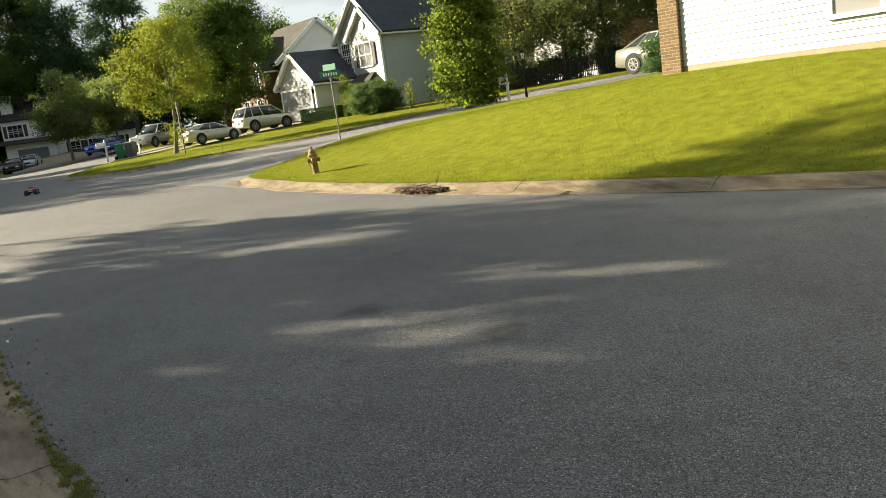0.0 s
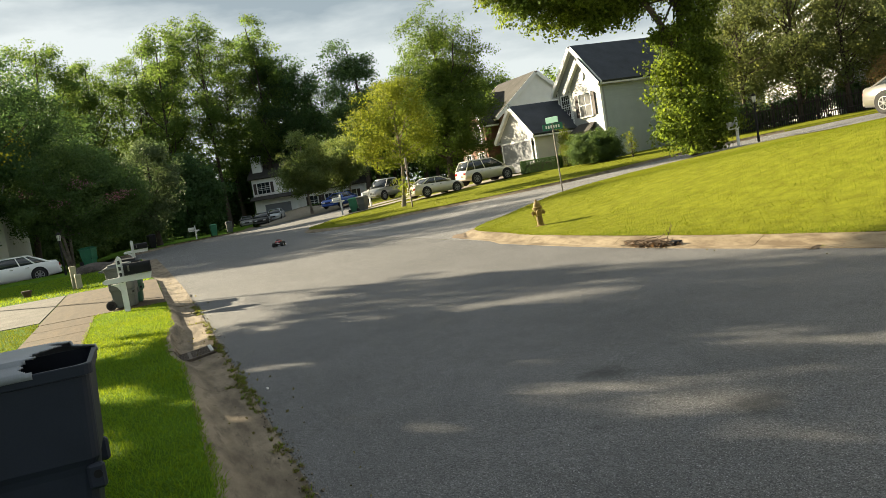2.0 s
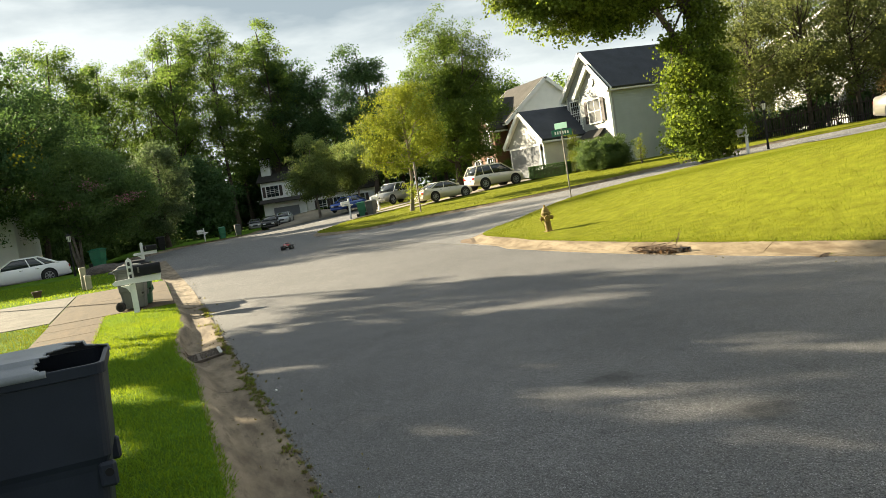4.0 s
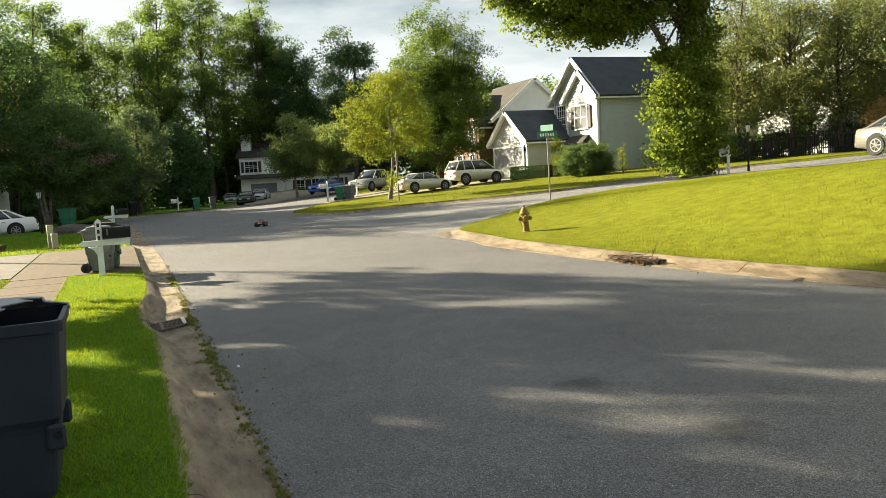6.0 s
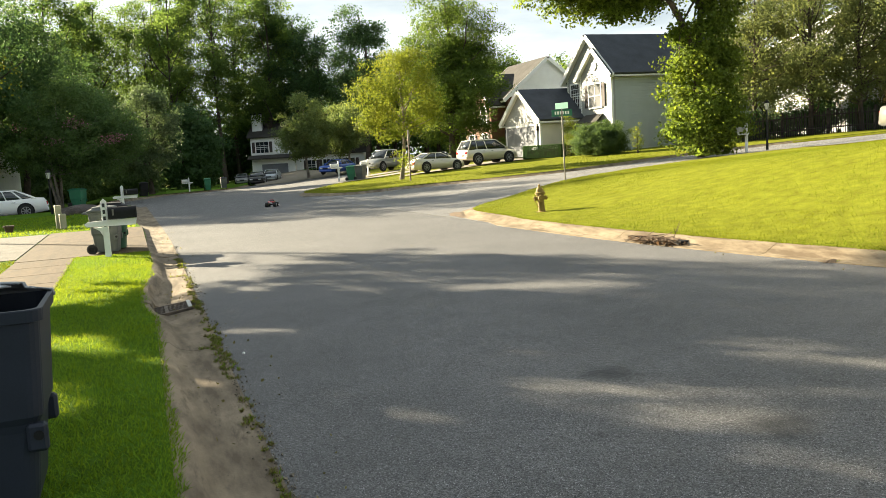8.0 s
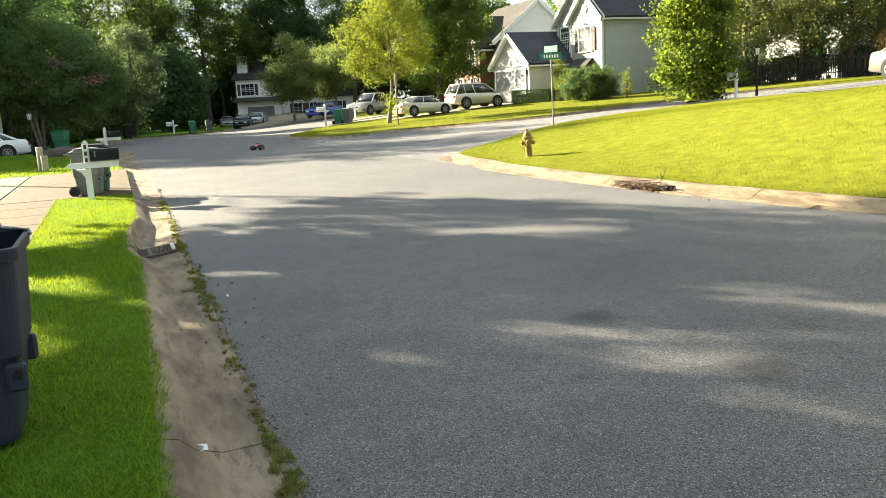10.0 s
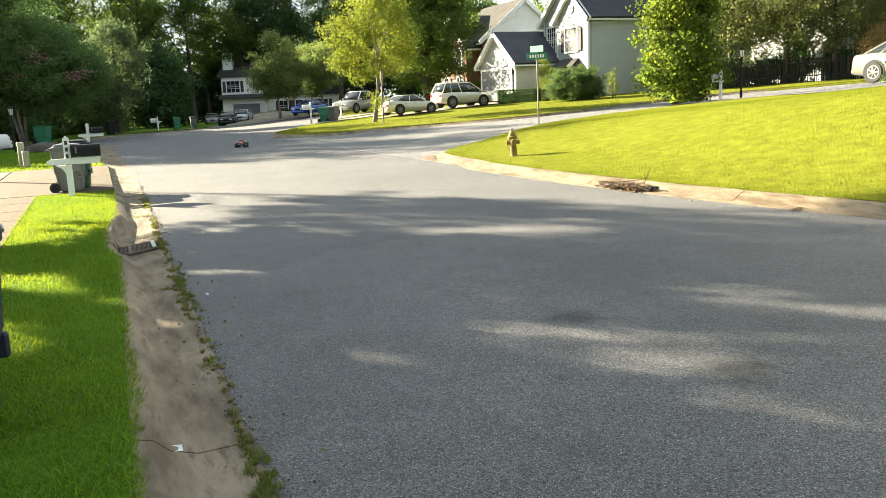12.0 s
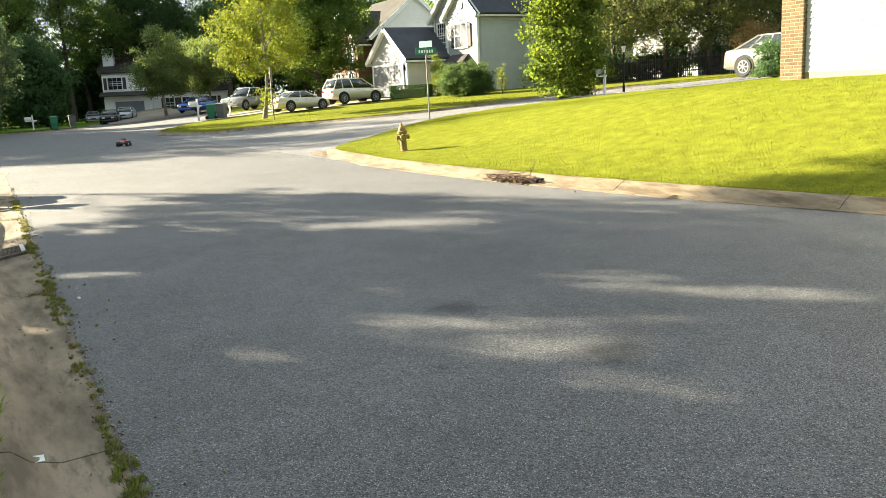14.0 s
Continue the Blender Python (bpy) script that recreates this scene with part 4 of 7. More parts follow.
for row in range(62):
    z = -0.25 + row * 0.073
    ys = (0.105, 0.325) if row % 2 else (0.05, 0.215, 0.435)
    for k, y in enumerate(ys):
        short = not row % 2 and k == 0
        m = Matrix.Translation((-0.022, y, z)) @ pose(0, 0, 0, 0, 0, 90)
        lay(brick_half.data if short else brick_long.data, m)
    if row % 2:
        lay(brick_half.data, Matrix.Translation((-0.022, 0.49, z)) @ pose(0, 0, 0, 0, 0, 90))
    lay(brick_long.data, Matrix.Translation((0.065, 0.018, z)) if row % 2 else Matrix.Translation((0.1, 0.018, z)))
brick_long.matrix_local = Matrix.Translation((-0.022, 0.325, -0.25 + 62 * 0.073)) @ pose(0, 0, 0, 0, 0, 90)
brick_half.matrix_local = Matrix.Translation((-0.022, 0.05, -0.25 + 62 * 0.073)) @ pose(0, 0, 0, 0, 0, 90)

# pale houses glimpsed through the trees
for x, y, w, d, h, side, text in ((54, 46, 11, 22, 6.0, M_FRONT, "white house glimpsed behind the fence and pines"),
                                  (-11.6, 62, 9, 12, 5.6, M_PALESIDE, "pale sided house shaded by garden trees")):
    hs = thing("house", Matrix.Translation((x, y, lawn(x, y) - 0.1)), text, "house")
    block(hs, -w / 2, w / 2, -d / 2, d / 2, h, side, h + 2.4, "x")
    clapboard("siding", hs, on_face((-w / 2, -d / 2 - 0.01, 0), "-y"), w, h, side, 0.2)
    gable_roof_x(hs, -w / 2, w / 2, -d / 2, d / 2, h, h + 2.5, material=M_SHINGLE_BROWN)
    clapboard("siding", hs, on_face((-w / 2 - 0.01, d / 2, 0), "-x"), d, h, side, 0.2)
    for k in (-0.25, 0.25):
        for z in (0.8, 3.6):
            window(hs, on_face((k * w, -d / 2 - 0.03, z), "-y"), 1.1, 1.4, (2, 2))


# ---- trees and shrubs ----
# street trees and garden trees in view
tree(14.73, 45.3, "young tree with yellow-green leaves and leafy suckers", [(0.2, 0, 4.7, 2.2, 2.3, 2.4), (0.5, 0, 6.4, 1.5, 1.5, 1.1), (-1.5, -0.4, 4.9, 1.5, 1.5, 1.0), (-0.9, -0.6, 3.2, 1.5, 1.5, 0.9), (1.4, 0.3, 3.6, 1.2, 1.2, 0.9), (0.0, 0, 1.5, 0.45, 0.45, 1.2)],
     L_YELLOW, 300, 80, 0.27, 0.1, 11, M_PALEBARK, 0.11, 0.25, 26)
tree(24.6, 62.3, "tall full oak behind the parked cars", [(0.4, 0, 10.2, 3.3, 3.4, 3.9), (-1.2, 0, 6.4, 2.9, 3.2, 3.2), (1.2, 0, 6.6, 2.9, 3.2, 3.2), (0, 0, 3.4, 2.9, 2.8, 2.2), (0.2, 0, 8.0, 2.6, 2.6, 3.0), (-0.3, -2.4, 5.4, 2.3, 2.3, 2.3)],
     L_OAK, 900, 90, 0.34, 0.145, 12, M_BARK, 0.28, 0.2, 30)
tree(16.1, 78.0, "small round street tree in shade", [(0, 0, 4.8, 2.3, 2.3, 2.8), (-0.7, 0, 3.8, 2.0, 2.0, 1.7), (0.9, 0.3, 3.9, 1.8, 1.8, 1.7)],
     L_STREET, 480, 70, 0.3, 0.15, 13, M_PALEBARK, 0.13, 0.2, 24)
tree(20.6, 80.0, "small leafy tree in front of the far house", [(0, 0, 4.3, 1.9, 1.9, 2.2), (-0.4, 0, 3.3, 1.6, 1.7, 1.4)],
     L_STREET, 340, 70, 0.3, 0.15, 18, M_PALEBARK, 0.12, 0.25, 18)
tree(-3.6, 53.0, "crape myrtle with dark leaves and pink blossom", [(1.0, 0, 4.7, 3.3, 3.2, 2.6), (-0.6, 0, 3.9, 2.6, 2.4, 1.7), (2.8, 0, 3.8, 2.3, 2.4, 1.8), (0.6, 0, 3.1, 2.8, 2.6, 1.1)],
     L_MYRTLE, 760, 70, 0.3, 0.125, 14, M_PALEBARK, 0.09, 0.3, 20, stems=4)
tree(1.9, 70.0, "dense pale grey-green garden tree", [(0, 0, 5.2, 2.5, 2.5, 2.9), (0.3, 0, 7.4, 1.4, 1.4, 1.3), (-0.2, 0, 2.9, 2.2, 2.2, 1.6)],
     L_PALE, 380, 70, 0.32, 0.15, 15, M_BARK, 0.2, 0.25, 18)

tree(-5.2, 16.2, "street tree with yellowing leaves on a low branch", [(0.3, 0.4, 5.0, 1.5, 1.5, 1.1), (3.15, 1.55, 3.25, 0.6, 0.55, 0.42), (3.4, 1.5, 4.15, 0.4, 0.4, 0.25)],
     leafy("yellowing_leaves", (0.12, 0.13, 0.016), (0.2, 0.21, 0.02), 0.5), 70, 36, 0.18, 0.065, 17, M_BARK, 0.09, 0.4, 14)

# tree smothered in creeper, beside the mail post
vine_tree = tree(23.8, 30.4, "broad tree with creeper-clad trunk and overhanging crown",
     [(0.1, 0, 3.0, 1.6, 1.6, 2.2), (0.1, -0.1, 1.2, 1.85, 1.85, 1.3), (0.3, -0.1, 4.9, 1.45, 1.45, 1.7), (0.7, -0.5, 6.6, 0.9, 0.9, 1.1), (-4.8, 1.8, 7.9, 3.3, 2.7, 1.4), (-4.2, 1.4, 8.4, 3.2, 2.6, 1.2),
      (1.5, 0, 10.4, 4.4, 4.2, 1.8), (-2.4, 0.8, 9.6, 3.2, 3.0, 1.4), (-1.2, 1.0, 8.9, 2.2, 2.0, 0.6), (1.6, -1.2, 8.8, 2.0, 2.0, 1.1), (-2.7, 2.1, 7.3, 1.7, 1.6, 0.9), (-1.5, 1.2, 7.9, 1.2, 1.2, 0.7), (-4.4, 2.4, 7.2, 1.5, 1.4, 0.8), (-0.9, 0.9, 7.5, 1.3, 1.2, 0.8), (-1.9, 1.6, 6.8, 1.1, 1.1, 0.6), (-3.3, 2.0, 6.6, 1.2, 1.1, 0.5), (0.2, 0.4, 7.9, 1.2, 1.2, 0.9)],
     L_VINE, 2600, 54, 0.24, 0.145, 16, M_BARK, 0.2, 0.62, 20)
limb_rng = np.random.default_rng(8)
for goal, start, r in (((-2.2, 1.7, 10.6), (-0.1, 0.05, 4.3), 0.16), ((-1.2, 0.9, 10.4), (0.05, 0, 6.3), 0.13), ((1.2, -0.9, 10.4), (0.1, 0, 6.0), 0.11), ((-4.8, 1.6, 9.0), (-1.6, 1.2, 8.4), 0.07), ((-3.4, 0.2, 9.3), (-1.1, 0.9, 7.0), 0.06)):
    lp, lr = limb(limb_rng, start, goal, r, r * 0.45, 0.04, 8)
    lv, lf = tube(lp, lr, 9)
    link_mesh("limb", lv, lf, M_BARK, vine_tree, True)

# grey-green trees along the fence
for k, (x, y, h, r) in enumerate(((34.8, 39.6, 8.5, 2.4), (36.9, 37.6, 9.5, 2.6), (39.0, 36.0, 9.0, 3.0), (42.0, 33.8, 9.8, 3.2), (45.5, 31.0, 9.0, 3.0), (37.5, 42.0, 10.5, 3.2), (43.5, 38.0, 10.5, 3.4), (48.5, 29.5, 9.5, 3.0), (40.5, 41.0, 10.0, 3.2), (47.0, 35.5, 10.5, 3.4), (46.0, 41.0, 10.0, 3.4), (51.0, 35.0, 10.0, 3.4))):
    tree(x, y, "grey-green tree growing through the fence line", [(0, 0, h * 0.62, r, r, h * 0.36), (0.3, 0, h * 0.36, r * 0.9, r * 0.9, h * 0.2), (0, 0.3, h * 0.85, r * 0.6, r * 0.6, h * 0.15)],
         L_PINE, 300, 56, 0.32, 0.12, 30 + k, M_BARK, 0.15, 0.12, 34, group="trees along the fence", droop=0.6)

# the tall wood behind the turning place
woods = random.Random(5)
for k in range(34):
    x = -46 + k * 2.75 + woods.uniform(-1.2, 1.2)
    y = 112 + woods.uniform(-7, 16) - 0.3 * abs(x)
    h = woods.uniform(24, 28) if x < 19 else woods.uniform(18, 22)
    if x < -4:
        h = woods.uniform(21, 26)
    r = woods.uniform(3.3, 4.9)
    kind = L_DARK if woods.random() < 0.22 or 21 < x < 28.5 else L_WOODS
    if x > 28.5:
        h = woods.uniform(11, 14)
    tree(x, y, "tall woodland tree with a high narrow crown", [(0, 0, h * 0.66, r, r, h * 0.3), (woods.uniform(-1, 1), 0, h * 0.86, r * 0.75, r * 0.75, h * 0.14), (woods.uniform(-1, 1), 0, h * 0.42, r * 0.8, r * 0.8, h * 0.2)],
         kind, 420, 46, 0.5, 0.25, 100 + k, M_BARK, 0.28, 0.25, 16, group="tall wood", lobed=0.85)
for k in range(26):
    x = -34 + k * 2.3 + woods.uniform(-1, 1)
    y = 96 + woods.uniform(-5, 5) - 0.35 * abs(x)
    if 9 < x < 34:
        y = max(y, 122)
    h = woods.uniform(6, 11)
    tree(x, y, "shady undergrowth tree at the wood's edge", [(0, 0, h * 0.5, 2.8, 2.8, h * 0.5), (woods.uniform(-1, 1), 0, h * 0.75, 2.0, 2.0, h * 0.3)],
         L_DARK, 240, 34, 0.5, 0.27, 200 + k, M_BARK, 0.15, 0.2, 8, group="wood's edge")

for k in range(24):
    x = -52 + k * 4.2 + woods.uniform(-1, 1)
    h = woods.uniform(9, 13)
    tree(x, 126 + woods.uniform(-3, 3) - 0.3 * abs(x), "dark understorey tree deep in the wood", [(0, 0, h * 0.45, 3.4, 3.0, h * 0.45), (0, 0, h * 0.2, 3.2, 2.6, h * 0.2)],
         L_DARK, 110, 30, 0.7, 0.5, 260 + k, M_BARK, 0.2, 0.2, 6, group="deep wood")

# garden trees on the near side, reaching over the street and shading it up to a clear edge
def shades_beyond(x, y, z):
    run = z / math.tan(SUN_UP)
    gx, gy = x - SUN_FROM.x * run, y - SUN_FROM.y * run
    return not (-1.5 < gx < 17 and gy < 26.6 - 0.63 * gx + 0.35 * noise.noise((gx * 0.8, gy * 0.4, 6.0)))


for k, (x, y, h, r, n) in enumerate(((-9.0, 52.6, 15.0, 4.0, 800), (-15.5, 53.0, 14.0, 4.2, 540), (-4.4, 64.0, 12.0, 3.6, 540), (-19.5, 55.0, 16.0, 3.1, 540), (-20.0, 64.0, 16.0, 3.9, 540), (-9.5, 80.0, 13.0, 3.6, 540),
                                     (-13.0, 72.0, 16.0, 4.4, 540), (-13.5, 47.5, 13.0, 4.2, 700), (-5.9, 58.5, 13.5, 3.4, 700))):
    tree(x, y, "leafy garden tree in deep shade", [(0, 0, h * 0.62, r, r, h * 0.34), (1, 0, h * 0.42, r * 0.9, r * 0.9, h * 0.22), (-1, 0.5, h * 0.5, r * 0.8, r * 0.8, h * 0.2)],
         L_DARK, n, 62, 0.36, 0.16, 300 + k, M_BARK, 0.22, 0.25, 16, group="garden trees", lobed=0.5, leave=shades_beyond)
# unseen tall trees added up the sun; SUN_GAPS cuts sun patches into their shade
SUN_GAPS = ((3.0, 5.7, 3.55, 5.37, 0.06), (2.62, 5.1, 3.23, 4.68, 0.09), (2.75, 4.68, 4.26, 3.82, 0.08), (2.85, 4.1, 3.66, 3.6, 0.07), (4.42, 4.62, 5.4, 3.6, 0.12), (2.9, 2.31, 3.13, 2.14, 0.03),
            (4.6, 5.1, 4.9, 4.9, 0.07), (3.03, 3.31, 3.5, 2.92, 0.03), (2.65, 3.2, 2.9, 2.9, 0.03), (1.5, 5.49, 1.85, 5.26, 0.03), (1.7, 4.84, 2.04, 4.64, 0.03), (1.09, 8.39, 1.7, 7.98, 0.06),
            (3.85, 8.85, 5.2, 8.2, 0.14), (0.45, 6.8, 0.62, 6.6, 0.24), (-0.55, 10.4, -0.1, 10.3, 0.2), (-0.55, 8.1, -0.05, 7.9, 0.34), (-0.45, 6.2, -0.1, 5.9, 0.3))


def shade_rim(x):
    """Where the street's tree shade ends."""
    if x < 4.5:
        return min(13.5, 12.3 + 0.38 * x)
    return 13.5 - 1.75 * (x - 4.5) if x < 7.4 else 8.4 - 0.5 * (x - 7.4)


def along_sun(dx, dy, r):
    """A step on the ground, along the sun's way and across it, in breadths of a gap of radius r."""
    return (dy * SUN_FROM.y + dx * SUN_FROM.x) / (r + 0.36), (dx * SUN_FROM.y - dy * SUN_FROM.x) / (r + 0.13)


# drops clumps whose shadow would fall past the rim or on a sun patch
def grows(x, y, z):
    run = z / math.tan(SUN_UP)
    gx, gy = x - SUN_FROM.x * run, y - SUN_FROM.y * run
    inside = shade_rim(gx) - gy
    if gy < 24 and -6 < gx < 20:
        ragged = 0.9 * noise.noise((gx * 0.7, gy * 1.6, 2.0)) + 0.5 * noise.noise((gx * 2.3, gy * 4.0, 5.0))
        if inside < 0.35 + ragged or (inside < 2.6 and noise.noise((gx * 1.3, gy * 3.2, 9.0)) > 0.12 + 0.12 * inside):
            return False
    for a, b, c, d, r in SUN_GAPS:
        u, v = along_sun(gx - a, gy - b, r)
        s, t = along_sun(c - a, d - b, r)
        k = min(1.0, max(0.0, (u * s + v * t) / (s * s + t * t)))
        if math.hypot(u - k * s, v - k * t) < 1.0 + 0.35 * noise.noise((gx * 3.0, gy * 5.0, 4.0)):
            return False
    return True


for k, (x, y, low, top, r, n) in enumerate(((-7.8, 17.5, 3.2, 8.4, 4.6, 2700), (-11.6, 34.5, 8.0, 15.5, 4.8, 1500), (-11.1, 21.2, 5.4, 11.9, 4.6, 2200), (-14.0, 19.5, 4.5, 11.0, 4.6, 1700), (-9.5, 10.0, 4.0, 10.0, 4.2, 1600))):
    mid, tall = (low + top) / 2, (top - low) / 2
    tree(x, y, "unseen spreading shade tree beside the pavement, crown cut to sun patches", [(0, 0, mid, r, r, tall), (0.28 * r, 0, mid - tall * 0.3, r * 0.85, r * 0.85, tall * 0.7), (-0.24 * r, 0.2 * r, mid + tall * 0.2, r * 0.8, r * 0.8, tall * 0.8)],
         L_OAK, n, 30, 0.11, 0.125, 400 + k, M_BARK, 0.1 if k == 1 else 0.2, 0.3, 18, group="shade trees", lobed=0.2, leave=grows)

# trees behind the roofs
for k, (x, y, h) in enumerate(((40, 88, 8.5), (46, 84, 10.5), (52, 82, 11), (36, 96, 8.5), (60, 74, 12.5), (66, 64, 13))):
    tree(x, y, "distant leafy tree behind the roofs", [(0, 0, h * 0.6, 4.2, 4.2, h * 0.38)], L_WOODS, 160, 40, 0.62, 0.34, 500 + k, M_BARK, 0.25, 0.25, 8, group="distant trees")


# ---- pavement, driveways, storm drain ----
def slab_row(name, x0, x1, y0, y1, n, material, parent, lift=0.0):
    """Cast slabs in a row along y, each an own piece with a worn edge."""
    for k in range(n):
        a, b = y0 + (y1 - y0) * k / n + 0.006, y0 + (y1 - y0) * (k + 1) / n - 0.006
        zc = lawn((x0 + x1) / 2, (a + b) / 2) + 0.012 + lift
        tilt = (lawn((x0 + x1) / 2, b) - lawn((x0 + x1) / 2, a)) / (b - a)
        bm = box((x0, -(b - a) / 2, -0.1), (x1, (b - a) / 2, 0.0), 0.008)
        ob = part(name, bm, material, parent)
        ob.matrix_local = Matrix.Translation((0, (a + b) / 2, zc)) @ pose(0, 0, 0, math.degrees(math.atan(tilt)), 0, 0)


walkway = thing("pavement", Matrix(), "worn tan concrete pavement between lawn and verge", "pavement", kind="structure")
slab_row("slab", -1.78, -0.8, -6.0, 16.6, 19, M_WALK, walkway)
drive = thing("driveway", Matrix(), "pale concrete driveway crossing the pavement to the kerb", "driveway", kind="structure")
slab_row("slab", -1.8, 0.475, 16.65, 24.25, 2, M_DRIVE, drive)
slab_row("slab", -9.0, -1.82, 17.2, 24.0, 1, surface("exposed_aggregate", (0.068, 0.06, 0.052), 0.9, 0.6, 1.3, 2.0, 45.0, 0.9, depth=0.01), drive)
M_PALEDRIVE = stained("pale_driveway_concrete", (0.25, 0.225, 0.185), (0.18, 0.15, 0.11))
far_drive = thing("driveway", Matrix(), "pale concrete driveways before the far houses", "driveway", kind="structure")
for p, q, r, s2 in (((12.4, 52.0), (22.5, 55.8), (13.8, 54.6), (22.5, 58.6)), ((15.5, 48.6), (27.0, 51.8), (16.5, 50.4), (26.4, 56.6)), ((13.8, 56.0), (24.0, 60.5), (15.4, 59.6), (24.0, 63.0)), ((19.5, 72.0), (27.0, 74.0), (20.5, 76.0), (27.0, 78.0)), ((11.5, 80.0), (14.5, 109.5), (19.5, 74.0), (21.0, 106.5))):
    ob = sheet("slab", glide([p, q], 12), glide([r, s2], 12), 6, lambda x, y: land(x, y) + 0.03 + 0.14 * smooth_step(0.0, 5.0, y - 80.0 + 0.75 * (x - 11.5)) if y > 73.5 and x < 21.1 else lawn(x, y) + 0.05, M_PALEDRIVE)
    ob.parent = far_drive
    for key in ("label", "category", "kind"):
        if key in ob:
            del ob[key]

M_IRON = surface("rusty_cast_iron", (0.11, 0.085, 0.065), 0.7, 0.6, 1.3, 10.0, 60.0, 0.4, metal=0.2)
sheet("driveway_corner", glide([(21.2, 18.4), (25.0, 26.25)], 20), glide([(28.5, 17.4), (29.2, 23.2)], 20), 12, lambda x, y: lawn(x, y) + 0.022, M_LANE,
      label="grey asphalt drive beside the corner house", category="driveway")

drain = thing("storm_drain", Matrix.Translation((0.8, 10.57, 0.0)) @ pose(0, 0, 0, 0, -7, 0), "cast-iron storm drain grate set across the gutter", "storm drain", kind="structure")
# solid black fill below the bars paints the shade of the pit
part("pit_shade", box((-0.58, -0.29, -0.5), (0.0, 0.29, -0.07)), M_BLACK, drain)
bm = bmesh.new()
for lo, hi in (((-0.58, -0.29, -0.05), (-0.54, 0.29, 0.0)), ((-0.04, -0.29, -0.05), (0.0, 0.29, 0.0)), ((-0.54, -0.29, -0.05), (-0.04, -0.26, 0.0)), ((-0.54, 0.26, -0.05), (-0.04, 0.29, 0.0))):
    box(lo, hi, 0.004, bm)
part("grate_frame", bm, M_IRON, drain)
for k in range(7):
    y = -0.21 + k * 0.07
    part("bar", box((-0.54, y - 0.011, -0.045), (-0.04, y + 0.011, -0.004)), M_IRON, drain)
part("cross_bar", box((-0.31, -0.26, -0.045), (-0.27, 0.26, -0.002)), M_IRON, drain)
part("edge_plate", box((-0.05, -0.25, 0.001), (-0.008, 0.25, 0.012), 0.004), surface("worn_white_steel", (0.5, 0.5, 0.48), 0.6, 0.8, 1.1, 8.0, 40.0, 0.2), drain)


